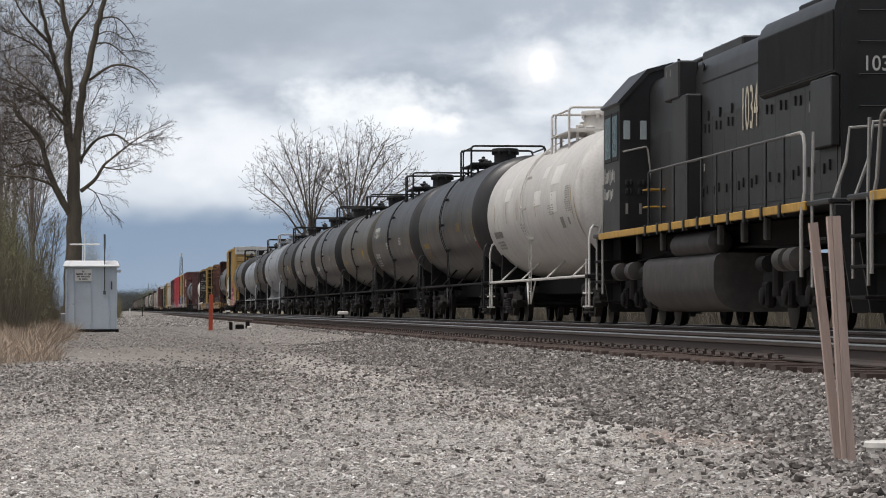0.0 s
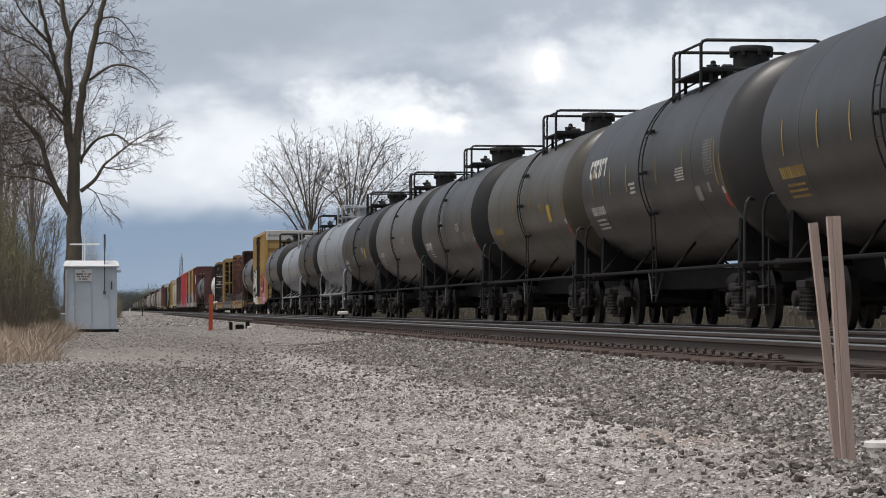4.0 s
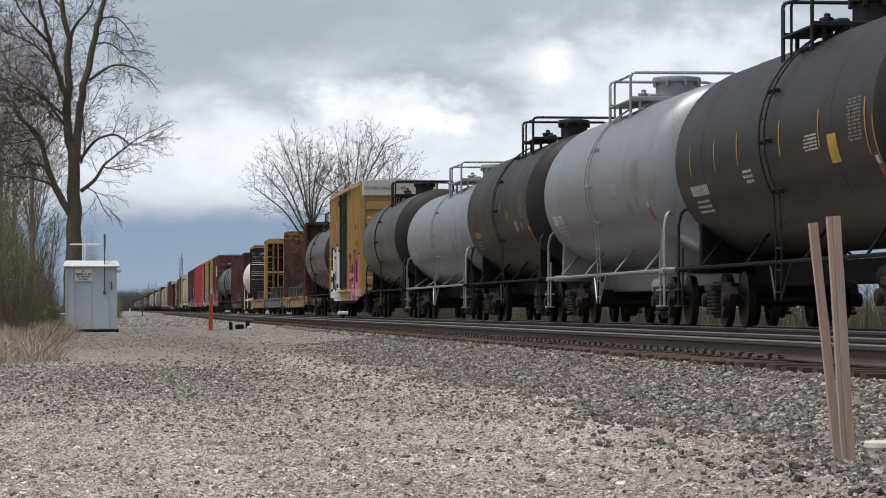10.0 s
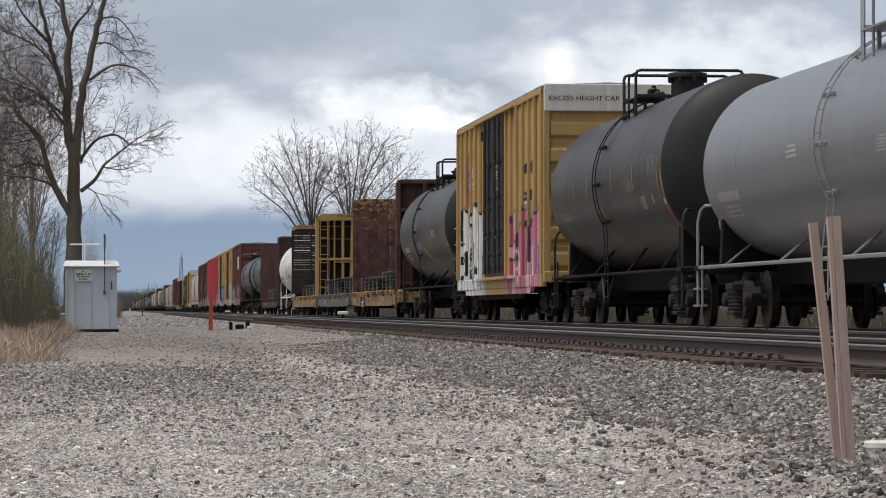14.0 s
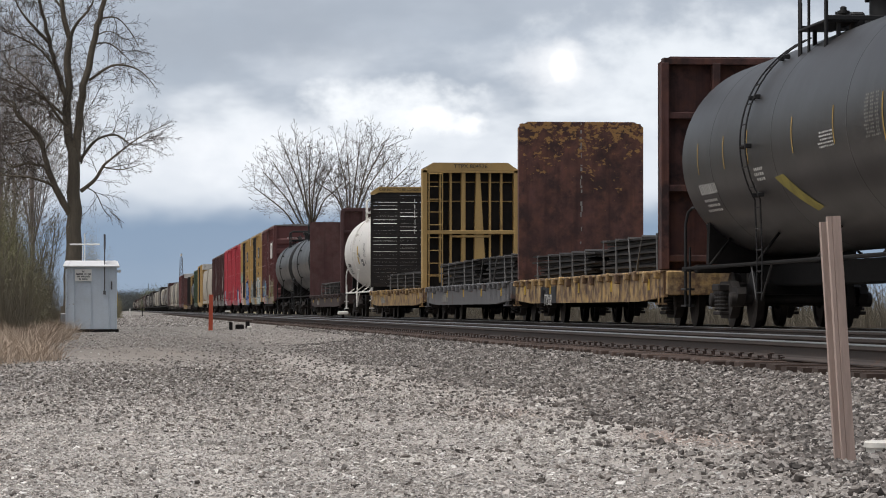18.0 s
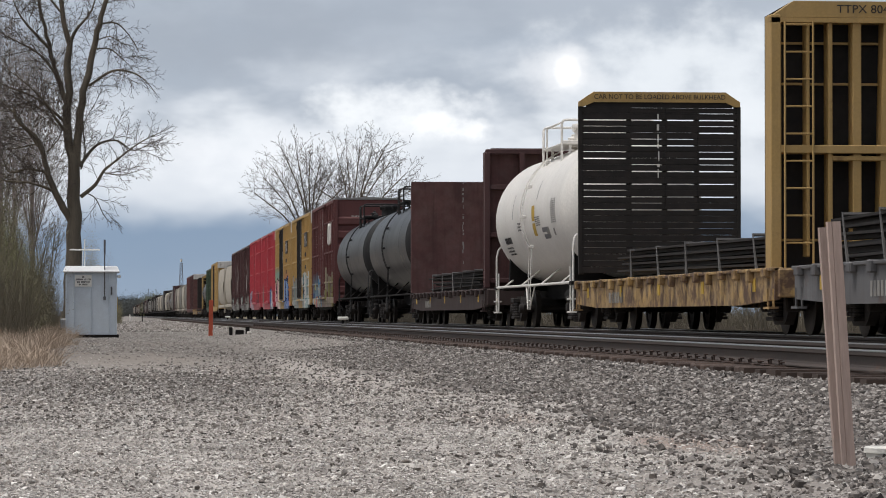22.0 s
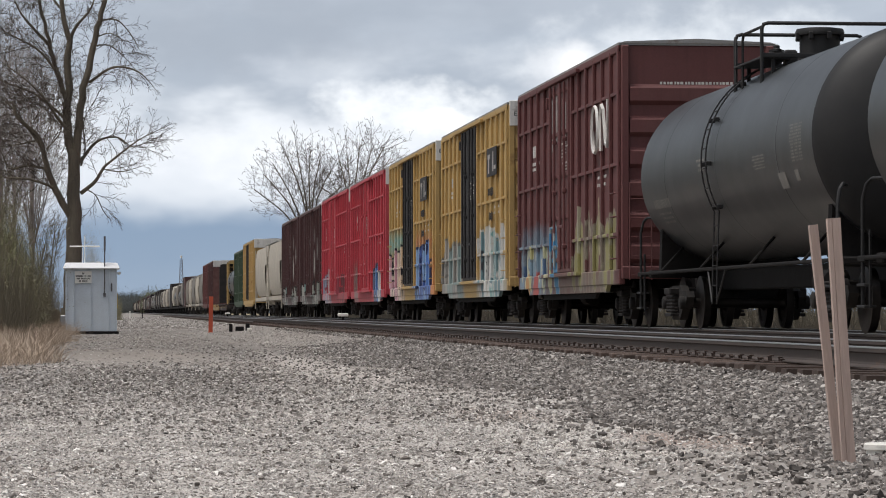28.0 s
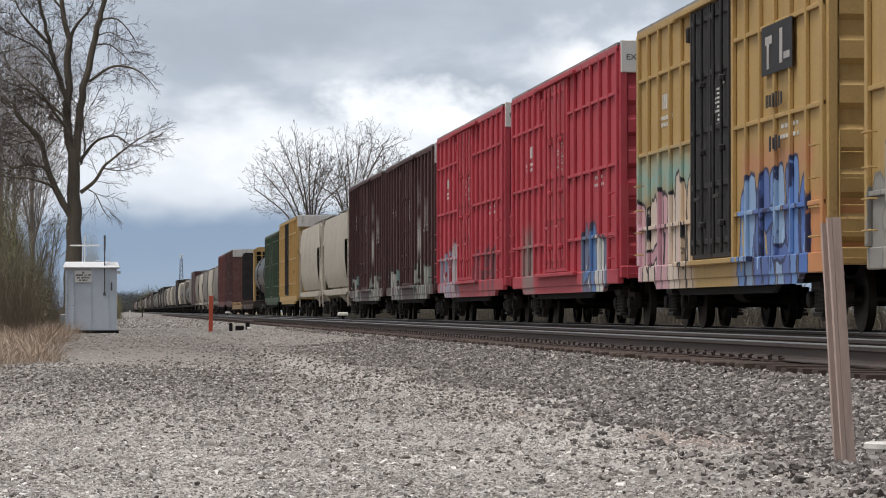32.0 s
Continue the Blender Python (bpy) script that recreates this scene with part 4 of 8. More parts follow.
                for z in (z0 + 0.62, z0 + 1.8, z0 + 2.9):
                    part("rod_keeper", Buf().box((s * (hw + 0.12), a0 + (a1 - a0) * 0.3, z), (0.09, 0.14, 0.1), 0.015), door, dr)
        if detail:
            for z in (z0 + 0.02, zt - 0.1):
                part("door_track", Buf().box((s * (hw + 0.09), door_off, z), (0.1, door_w * 1.9, 0.08), 0.01), side, car)
    # ends
    for s in (-1, 1):
        b = Buf()
        k = 6
        for i in range(k):
            z = z0 + 0.36 + (zt - 1.3 - z0) * i / (k - 1)
            b.prism([(s * hl, z - 0.2), (s * (hl + 0.085), z - 0.12), (s * (hl + 0.085), z + 0.12), (s * hl, z + 0.2)], "x", -hw + 0.16, hw - 0.16)
        for sx in (-1, 1):
            b.box((sx * (hw - 0.07), s * (hl + 0.03), (z0 + zt) / 2), (0.15, 0.12, zt - z0), 0.02)
        b.box((0, s * (hl + 0.03), z0 - 0.02), (2 * hw, 0.16, 0.24), 0.02)
        part("end_ribs", b, paint, car)
        if band:
            b = Buf().box((0, s * (hl + 0.05), zt - 0.22), (2 * hw - 0.02, 0.13, 0.62), 0.015)
            part("end_band", b, band, car, "white band on the upper end")
            if words and s < 0:
                letters(words, 0.15, M["ink"], car, Matrix.Translation((-0.55, -hl - 0.119, zt - 0.24)) @ pose(0, 0, 0, 90, 0, 0), "warning_lettering", squeeze=1.15)
        for sx in (-1, 1):
            b = Buf()
            ladder(b, [(sx * (hw - 0.35), s * (hl + 0.17), 0.9), (sx * (hw - 0.35), s * (hl + 0.17), z0 + 1.7)], 0.42, 0.36, 0.014, axis=(1, 0, 0))
            part("side_ladder", b, paint, car)
    for sx in (-1, 1):
        # grab irons up the near corners of the sides, roof hooks
        for s in (-1, 1):
            for z in (z0 + 0.25, z0 + 0.65, z0 + 1.05, z0 + 1.5):
                y = s * (hl - 0.35)
                part("grab_iron", Buf().tube([(sx * (hw + 0.03), y - 0.22, z), (sx * (hw + 0.13), y - 0.22, z), (sx * (hw + 0.13), y + 0.22, z), (sx * (hw + 0.03), y + 0.22, z)], 0.013, 5), paint, car)
        if detail and sx < 0:
            part("door_stop", Buf().box((sx * (hw + 0.09), door_off + door_w / 2 + 0.12, zt - 0.5), (0.1, 0.1, 0.26), 0.02), door, car)
    # lettering on the side
    rnd = random.Random(seed)
    b = Buf()
    for z, h, n_, yc in ((z0 + 2.9, 0.26, 4, hl * 0.62), (z0 + 2.62, 0.07, 6, hl * 0.62), (z0 + 2.5, 0.07, 5, hl * 0.62), (z0 + 1.9, 0.06, 5, -hl * 0.7), (z0 + 1.75, 0.06, 6, -hl * 0.7)):
        y = yc + n_ * 0.11
        for i in range(n_):
            w = rnd.uniform(0.08, 0.2)
            b.box((-hw - 0.006, y, z), (0.008, w, h))
            y -= w + 0.08
    for i in range(10):
        b.box((-hw - 0.065, door_off - 0.8 + rnd.uniform(-0.3, 0.3), z0 + 2.2 + i * 0.07), (0.008, rnd.uniform(0.3, 0.7), 0.035))
    tagged(part("side_lettering", b, M["decal"], car, "small white lettering"), kind="stuff")
    b = Buf().box((0, 0, 0.9), (0.6, L - 0.9, 0.3), 0.02)
    for q in (-0.3, 0.0, 0.3):
        b.box((0, 2 * hl * q, 0.92), (2 * hw - 0.1, 0.12, 0.22))
    b.lathe([(-0.45, 0.02), (-0.4, 0.18), (0.4, 0.18), (0.45, 0.02)], "y", 14, (-0.7, 1.6, 0.62))
    part("underframe", b, M["steel_dark"], car)
    add_trucks(car, L / 2 - 2.6)
    coupler(car, L)
    if logo:
        logo(car, hw, hl, z0, zt)
    return car


def flat_car(s0, s1, deck, label, seed=0, zdeck=0.98, group="flat cars of the train"):
    """A flat car with side sills, stake pockets and a bundled load; bulkheads are added by callables (car, y, facing)."""
    L = s1 - s0
    car = enlist(thing("flat_car", label, "flat car", group), s0, s1)
    hl, hw = L / 2 - 0.6, 1.5
    rnd = random.Random(seed)
    part("deck", Buf().box((0, 0, zdeck - 0.06), (2 * hw - 0.1, 2 * hl, 0.12), 0.02), deck, car)
    for s in (-1, 1):
        b = Buf().prism([(-hl, zdeck + 0.0), (hl, zdeck + 0.0), (hl, zdeck - 0.46), (hl * 0.72, zdeck - 0.54), (-hl * 0.72, zdeck - 0.54), (-hl, zdeck - 0.46)], "x", s * hw - 0.04, s * hw + 0.04)
        b.box((s * hw, 0, zdeck - 0.02), (0.18, 2 * hl, 0.05), 0.01)
        part("side_sill", b, deck, car)
        n = int(2 * hl / 1.1)
        for i in range(n):
            y = -hl + 0.5 + (2 * hl - 1.0) * i / (n - 1)
            part("stake_pocket", Buf().box((s * (hw + 0.07), y + rnd.uniform(-0.06, 0.06), zdeck - 0.07 - 0.03 * (i % 3 == 1)), (0.14, (0.26, 0.17, 0.2)[i % 3], (0.14, 0.2, 0.17)[i % 3]), 0.02), deck, car)
        part("end_sill", Buf().box((0, s * (hl + 0.02), zdeck - 0.22), (2 * hw, 0.14, 0.42), 0.02), deck, car)
        for e in (-1, 1):
            b = Buf().tube([(s * (hw + 0.04), e * (hl - 0.1), 0.4), (s * (hw + 0.04), e * (hl - 0.1), zdeck - 0.3)], 0.02, 6)
            b.tube([(s * (hw + 0.04), e * (hl - 0.5), 0.4), (s * (hw + 0.04), e * (hl - 0.5), zdeck - 0.3)], 0.02, 6)
            b.box((s * (hw + 0.04), e * (hl - 0.3), 0.4), (0.14, 0.44, 0.03))
            part("end_step", b, deck, car)
    b = Buf().box((0, 0, 0.86), (0.7, L - 0.9, 0.3), 0.02)
    for q in (-0.3, -0.1, 0.1, 0.3):
        b.box((0, 2 * hl * q, 0.8), (2 * hw - 0.2, 0.12, 0.3))
    part("underframe", b, M["steel_dark"], car)
    add_trucks(car, L / 2 - 2.6)
    coupler(car, L)
    bm = Buf()
    for i in range(14):
        bm.box((-hw - 0.046, hl * 0.55 - i * 0.2, zdeck - 0.35), (0.006, rnd.uniform(0.07, 0.14), 0.2 if i < 9 else 0.0001))
    tagged(part("side_lettering", bm, M["decal_dim"], car), kind="stuff")
    for i in range(5):
        part("reflector", Buf().box((-hw - 0.046, -hl * 0.85 + i * hl * 0.42, zdeck - 0.24), (0.008, 0.22, 0.2), 0.003), M["decal_yellow"], car, "yellow reflective square")
    return car, hl, hw


def stacked_load(car, y0, y1, z0, rows, label, seed=0, w=2.5, tall=0.1):
    """Steel panels strapped in layers: each layer a part, held by slanting bands."""
    rnd = random.Random(seed)
    z = z0
    for r in range(rows):
        part("bearer", Buf().box((0, (y0 + y1) / 2, z + 0.015), (w - 0.2, abs(y1 - y0) * 0.9, 0.03)), M["rail_load"], car)
        z += 0.03
        e0, e1 = y0 + rnd.uniform(-0.3, 0.9), y1 + rnd.uniform(-0.9, 0.4)
        k = 5
        tip = rnd.uniform(-0.009, 0.009)
        for i in range(k):
            x = -w / 2 + w * (i + 0.5) / k
            q = w / k * 0.47
            m = pose(x, (e0 + e1) / 2 + rnd.uniform(-0.3, 0.3), z, math.degrees(tip) + rnd.uniform(-0.12, 0.12), 0, rnd.uniform(-0.25, 0.25))
            prof = [(-q, tall), (q, tall), (q, tall * 0.62), (q * 0.45, tall * 0.55), (q * 0.45, tall * 0.05), (-q * 0.45, tall * 0.05), (-q * 0.45, tall * 0.55), (-q, tall * 0.62)]
            part("steel_panel", Buf().prism(prof, "y", -(e1 - e0) / 2, (e1 - e0) / 2), M["rail_load"], car, label, at=m)
        z += tall
    for i in range(5):
        y = y0 + (y1 - y0) * (i + 0.5) / 5
        b = Buf()
        d = rnd.choice((-0.5, 0.5, 0.35))
        b.tube([(-w / 2 - 0.08, y - d, z0 - 0.05), (-w / 2 - 0.05, y, z + 0.01), (w / 2 + 0.05, y, z + 0.01), (w / 2 + 0.08, y - d, z0 - 0.05)], 0.028, 5)
        part("strap", b, M["strap"], car, "slanting steel strap")
    return z


def plate_bulkhead(car, y, z0, z1, mat, label, facing=-1, hw=1.5, seam=True, frame=None, clip=0.22):
    """A solid steel bulkhead with clipped top corners; facing: side on which the smooth plate lies."""
    c = clip
    b = Buf().prism([(-hw, z0), (hw, z0), (hw, z1 - c * 0.55), (hw - c, z1), (-hw + c, z1), (-hw, z1 - c * 0.55)], "y", y - 0.02, y + 0.02)
    bh = part("bulkhead", b, mat, car, label)
    for x in (-hw + 0.08, -0.5, 0.5, hw - 0.08):
        part("stiffener", Buf().box((x, y - facing * 0.16, (z0 + z1) / 2 - 0.06), (0.14, 0.28, z1 - z0 - 0.14), 0.01), frame or mat, bh)
    for z in (z0 + 0.2, z0 + 0.38 * (z1 - z0), z0 + 0.72 * (z1 - z0), z1 - 0.1):
        part("stiffener", Buf().box((0, y - facing * 0.15, z), (2 * hw - 0.1, 0.24, 0.12), 0.01), frame or mat, bh)
    if seam:
        rnd = random.Random(3)
        b = Buf()
        z = z1 - 0.02
        while z > z0 + 0.9:
            h = rnd.uniform(0.02, 0.16)
            b.box((rnd.uniform(-0.015, 0.015), y + facing * 0.022, z - h / 2), (rnd.uniform(0.015, 0.05), 0.006, h))
            z -= h + rnd.choice((0.0, 0.01, 0.04, 0.12, 0.2)) * (1.6 - (z - z0) / (z1 - z0))
        tagged(part("weld_seam", b, M["decal_dim"], bh, "pale flaking seam"), kind="stuff")
    return bh


def frame_bulkhead(car, y, z0, z1, hw=1.52, text=""):
    """A yellow open-backed bulkhead: outer frame, posts, a tapered king post, ladders, dark sheeting behind."""
    m = M["box_yellow"]
    b = Buf().prism([(-hw, z0 - 0.2), (hw, z0 - 0.2), (hw, z1 - 0.2), (hw - 0.35, z1), (-hw + 0.35, z1), (-hw, z1 - 0.2)], "y", y + 0.3, y + 0.34)
    part("sheeting", b, M["slat_black"], car, "dark bulkhead sheeting")
    for x in (-hw + 0.08, hw - 0.08):
        part("corner_post", Buf().box((x, y + 0.1, (z0 + z1) / 2 - 0.2), (0.16, 0.42, z1 - z0), 0.015), m, car)
    b = Buf().prism([(-hw, z1 - 0.24), (hw, z1 - 0.24), (hw - 0.35, z1 + 0.0), (-hw + 0.35, z1 + 0.0)], "y", y - 0.1, y + 0.3)
    b.box((0, y + 0.1, z1 - 0.28), (2 * hw, 0.42, 0.07))
    part("top_beam", b, m, car)
    for x, w in ((-0.95, 0.05), (-0.62, 0.07), (-0.22, 0.13), (0.62, 0.06), (0.98, 0.06)):
        part("post", Buf().box((x, y + 0.1, (z0 + z1) / 2 - 0.15), (w, 0.3, z1 - z0 - 0.3), 0.01), m, car)
    part("king_post", Buf().prism([(0.1, z0), (0.5, z0), (0.3, z1 - 0.3), (0.18, z1 - 0.3)], "y", y - 0.06, y + 0.28), m, car)
    zm = z0 + 0.42 * (z1 - z0)
    part("cross_beam", Buf().box((0, y + 0.08, zm), (2 * hw - 0.1, 0.36, 0.12), 0.01), m, car)
    part("cross_beam", Buf().box((0, y + 0.08, zm - 0.13), (1.2, 0.3, 0.07), 0.01), m, car)
    for z in (z0 + 0.25, z0 + 0.68 * (z1 - z0), z0 + 0.84 * (z1 - z0)):
        part("rail_bar", Buf().box((0, y + 0.22, z), (2 * hw - 0.2, 0.05, 0.035)), m, car)
    b = Buf()
    ladder(b, [(-hw + 0.42, y - 0.12, z0 - 0.3), (-hw + 0.42, y - 0.12, z1 - 0.3)], 0.42, 0.4, 0.018, axis=(1, 0, 0))
    part("ladder", b, m, car)
    if text:
        letters(text, 0.17, M["ink"], car, Matrix.Translation((0, y - 0.104, z1 - 0.12)) @ pose(0, 0, 0, 90, 0, 0), "bulkhead_lettering", squeeze=1.1)


def slat_bulkhead(car, y, z0, z1, text, hw=1.66):
    """A black bulkhead of boards in three bays with gaps of daylight between them, under a yellow cap."""
    rnd = random.Random(8)
    n = 26
    h = (z1 - 0.3 - z0) / n
    edges = (-hw + 0.03, -0.62, 0.12, 0.78, hw - 0.03)
    for i in range(n):
        z = z0 + h * (i + 0.5)
        if i < 9:
            part("slat", Buf().box((0, y, z), (2 * hw - 0.04, 0.06, h - 0.004), 0.006), M["slat_black"], car)
            continue
        for a, b in zip(edges, edges[1:]):
            gap = rnd.choice((0.004, 0.02, 0.026, 0.026)) if i % 2 else rnd.choice((0.002, 0.002, 0.012))
            part("slat", Buf().box(((a + b) / 2, y, z - gap / 2), (b - a + 0.002, 0.06, h - gap), 0.005), M["slat_black"], car)
    for x in (-hw + 0.05, -0.62, 0.12, 0.78, hw - 0.05):
        part("post", Buf().box((x, y + 0.1, (z0 + z1) / 2 - 0.15), (0.1, 0.14, z1 - z0 - 0.25), 0.01), M["slat_black"], car)
    for x in (-hw + 0.02, hw - 0.02):
        part("edge_angle", Buf().box((x, y - 0.035, (z0 + z1) / 2 - 0.15), (0.07, 0.02, z1 - z0 - 0.3), 0.004), M["slat_black"], car)
    b = Buf()
    z = z1 - 0.45
    while z > z0 + 2.1:
        k = rnd.uniform(0.03, 0.22)
        b.box((-0.03 + rnd.uniform(-0.01, 0.01), y - 0.034, z - k / 2), (rnd.uniform(0.02, 0.05), 0.006, k))
        z -= k + rnd.uniform(0.02, 0.14)
    tagged(part("chalk_streak", b, M["decal"], car, "pale broken streak down the boards"), kind="stuff")
    b = Buf().prism([(-hw, z1 - 0.3), (-hw, z1 - 0.2), (-hw + 0.3, z1), (hw - 0.3, z1), (hw, z1 - 0.2), (hw, z1 - 0.3), (hw - 0.1, z1 - 0.3), (hw - 0.3, z1 - 0.21), (-hw + 0.3, z1 - 0.21), (-hw + 0.1, z1 - 0.3)], "y", y - 0.06, y + 0.12)
    part("cap", b, M["box_yellow"], car, "yellow bulkhead cap")
    part("cap_backing", Buf().box((0, y + 0.01, z1 - 0.26), (2 * hw - 0.3, 0.05, 0.12)), M["slat_black"], car)
    letters(text, 0.135, M["ink"], car, Matrix.Translation((0, y - 0.064, z1 - 0.105)) @ pose(0, 0, 0, 90, 0, 0), "bulkhead_lettering", squeeze=0.98)


def hopper_car(s0, s1, paint, label, bays=3, group="covered hoppers of the train", seed=0, height=4.75):
    """A covered hopper with curved sides, end slopes, roof hatches and discharge bays."""
    L = s1 - s0
    car = enlist(thing("covered_hopper", label, "hopper car", group), s0, s1)
    hl, hw, z0, zt = L / 2 - 0.7, 1.5, 1.35, height - 0.25
    prof = []
    for i in range(9):
        a = i / 8
        prof.append((hw - 0.16 * (2 * a - 1) ** 2 - (0.05 if i == 0 else 0), z0 + (zt - z0) * a))
    outline = [(x, z) for x, z in prof] + [(0.75, zt + 0.22), (-0.75, zt + 0.22)] + [(-x, z) for x, z in reversed(prof)]
    body = hl - 1.9
    part("body", Buf().prism(outline, "y", -body, body), paint, car, smooth=25)
    for s in (-1, 1):
        b = Buf()
        n = len(outline)
        v0 = [(u, s * body, w) for u, w in outline]
        v1 = [(u * (0.98 if w > z0 + 1.6 else 0.5), s * (body + (1.75 if w > z0 + 1.6 else 0.0)), w) for u, w in outline]
        b.add(v0 + v1, [(i, (i + 1) % n, (i + 1) % n + n, i + n) for i in range(n)] + [tuple(range(n, 2 * n))])
        part("end_slope", b, paint, car)
        for x in (-1.35, 1.35):
            part("end_post", Buf().tube([(x, s * (hl - 0.15), 1.0), (x, s * (hl - 0.15), zt - 0.2)], 0.06, 6), paint, car)
            part("end_brace", Buf().tube([(x, s * (hl - 0.2), 1.1), (x, s * (body + 0.1), zt - 1.2)], 0.06, 6), paint, car)
        b = Buf()
        ladder(b, [(-1.45, s * (hl - 0.4), 0.5), (-1.45, s * (hl - 0.4), zt)], 0.45, 0.36, 0.016)
        part("ladder", b, paint, car)
        part("end_platform", Buf().box((0, s * (hl - 0.8), 1.05), (2.9, 1.7, 0.12), 0.02), paint, car)
    for s in (-1, 1):
        part("side_sill", Buf().box((s * 1.38, 0, 1.12), (0.14, 2 * hl, 0.26), 0.02), paint, car)
        part("roof_walk", Buf().box((s * 0.55, 0, zt + 0.34), (0.5, 2 * body + 1.6, 0.04)), M["galv"], car)
    b = Buf()
    for i in range(bays * 2 + 2):
        y = -body + 0.4 + (2 * body - 0.8) * i / (bays * 2 + 1)
        b.lathe([(zt + 0.2, 0.4), (zt + 0.34, 0.4), (zt + 0.38, 0.3)], "z", 14, (0, y, 0))
    part("roof_hatches", b, paint, car)
    for i in range(bays):
        y = -body + (2 * body) * (i + 0.5) / bays
        w = body / bays * 0.85
        b = Buf()
        b.add([(-1.2, y - w, z0), (1.2, y - w, z0), (1.2, y + w, z0), (-1.2, y + w, z0), (-0.4, y - 0.35, 0.45), (0.4, y - 0.35, 0.45), (0.4, y + 0.35, 0.45), (-0.4, y + 0.35, 0.45)],
              [(4, 5, 6, 7), (0, 1, 5, 4), (1, 2, 6, 5), (2, 3, 7, 6), (3, 0, 4, 7)])
        part("discharge_bay", b, paint, car)
    part("underframe", Buf().box((0, 0, 0.9), (0.5, L - 0.9, 0.3), 0.02), M["steel_dark"], car)
    add_trucks(car, L / 2 - 2.4)
    coupler(car, L)
    return car


def locomotive(s0, s1, label, number, rz=0):
    """A six-axle road diesel, cab at its far end, walkway, radiators, fuel tank."""
    L = s1 - s0
    car = enlist(thing("locomotive", label, "locomotive", "locomotives of the train"), s0, s1, rz)
    hl = L / 2 - 0.35
    K, D = M["loco_black"], M["loco_dark"]
    part("platform", Buf().box((0, 0, 1.76), (3.05, 2 * hl, 0.08), 0.02), K, car)
    for s in (-1, 1):
        part("side_sill", Buf().box((s * 1.53, 0.25, 1.735), (0.05, 2 * hl - 2.4, 0.125), 0.01), M["loco_yellow"], car, "yellow painted sill")
        part("frame", Buf().box((s * 0.6, 0, 1.5), (0.3, 2 * hl - 1.6, 0.4), 0.02), M["steel_dark"], car)
    yc, y1 = hl - 3.35, hl - 1.3         # cab
    h0 = -hl + 1.95                      # end of the long hood
    prof = [(-0.92, 1.8), (-0.92, 4.42), (-0.88, 4.56), (-0.79, 4.67), (-0.62, 4.74), (0.62, 4.74), (0.79, 4.67), (0.88, 4.56), (0.92, 4.42), (0.92, 1.8)]
    part("long_hood", Buf().prism(prof, "y", h0, yc), K, car, smooth=40)
    # radiator section, a little wider
    r0, r1 = h0 + 0.01, h0 + 5.5
    prof = [(-0.9, 3.58), (-1.0, 3.64), (-1.0, 4.54), (-0.965, 4.67), (-0.88, 4.77), (-0.72, 4.82), (0.72, 4.82), (0.88, 4.77), (0.965, 4.67), (1.0, 4.54), (1.0, 3.64), (0.9, 3.58)]
    part("radiator_hood", Buf().prism(prof, "y", r0, r1), K, car, smooth=40)
    for s in (-1, 1):
        g = part("radiator_grille", Buf().box((s * 1.008, (r0 + r1) / 2, 4.09), (0.03, r1 - r0 - 0.06, 0.86)), D, car, "black mesh radiator grille")
        b = Buf()
        for i in range(150):
            b.box((s * 1.0245, r0 + 0.06 + (r1 - r0 - 0.12) * i / 149, 4.09), (0.003, 0.018, 0.82))
        tagged(part("grille_slats", b, D, g), kind="stuff")
        n = 15
        w = (yc - h0 - 0.4) / n
        for i in range(n):
            y = h0 + 0.2 + w * (i + 0.5)
            dr = part("hood_door", Buf().box((s * 0.9225, y, 2.78), (0.012, w - 0.012, 1.62), 0.004), K, car)
            if s < 0 and y < 1.7:
                for dy, z in ((0.28, 2.32), (-0.1, 2.36)) if abs(y + 2.45) < 1.1 else ((0.28, 2.32), (-0.1, 2.36), (0.12, 3.42), (-0.26, 3.4)):
                    part("latch", Buf().box((s * 0.94, y + dy, z), (0.03, 0.045, 0.15), 0.006), D, dr)
                if r1 + 2.0 < y:
                    part("latch", Buf().box((s * 0.94, y - 0.2, 3.62), (0.03, 0.045, 0.17), 0.006), D, dr)
                if i % 4 == 1:
                    part("warning_plate", Buf().box((s * 0.934, y + 0.2, 3.25 if i % 3 else 2.75), (0.008, 0.08, 0.13)), M["decal_dim"], dr, "small pale notice")
        part("hood_seam", Buf().box((s * 0.9235, (r1 + 1.9) / 2, 4.22), (0.012, 1.9 - r1, 0.03), 0.003), D, car)
    part("exhaust_housing", Buf().box((0, 1.3, 4.76), (1.4, 3.7, 0.2), 0.03), K, car)
    part("roof_hatch", Buf().box((0, 4.3, 4.78), (1.3, 1.4, 0.1), 0.04), K, car)
    part("fan_guard", Buf().box((-0.2, h0 + 3.4, 4.88), (0.9, 1.5, 0.14), 0.03), D, car)
    for y, x in ((3.3, -0.3), (5.0, -0.3), (6.8, -0.5)):
        part("aerial", Buf().cyl((x, y, 4.7), (x, y, 5.02), 0.03, 6), D, car)
    for y in (-3.3, 1.75):
        part("lifting_eye", Buf().lathe([(0, 0.0), (0.035, 0.05), (0, 0.09)], "x", 10, (-0.95, y, 4.5)), K, car)
    for i in range(3):
        part("radiator_fan", Buf().lathe([(4.78, 0.6), (4.86, 0.6), (4.87, 0.5), (4.83, 0.45)], "z", 24, (0.1, r0 + 0.9 + i * 1.6, 0)), D, car)
    part("equipment_box", Buf().box((-0.985, r0 + 0.72, 3.1), (0.14, 1.4, 1.0), 0.02), K, car)
    part("blower_duct", Buf().box((-1.06, 2.72, 2.92), (0.29, 1.5, 2.26), 0.03), K, car)
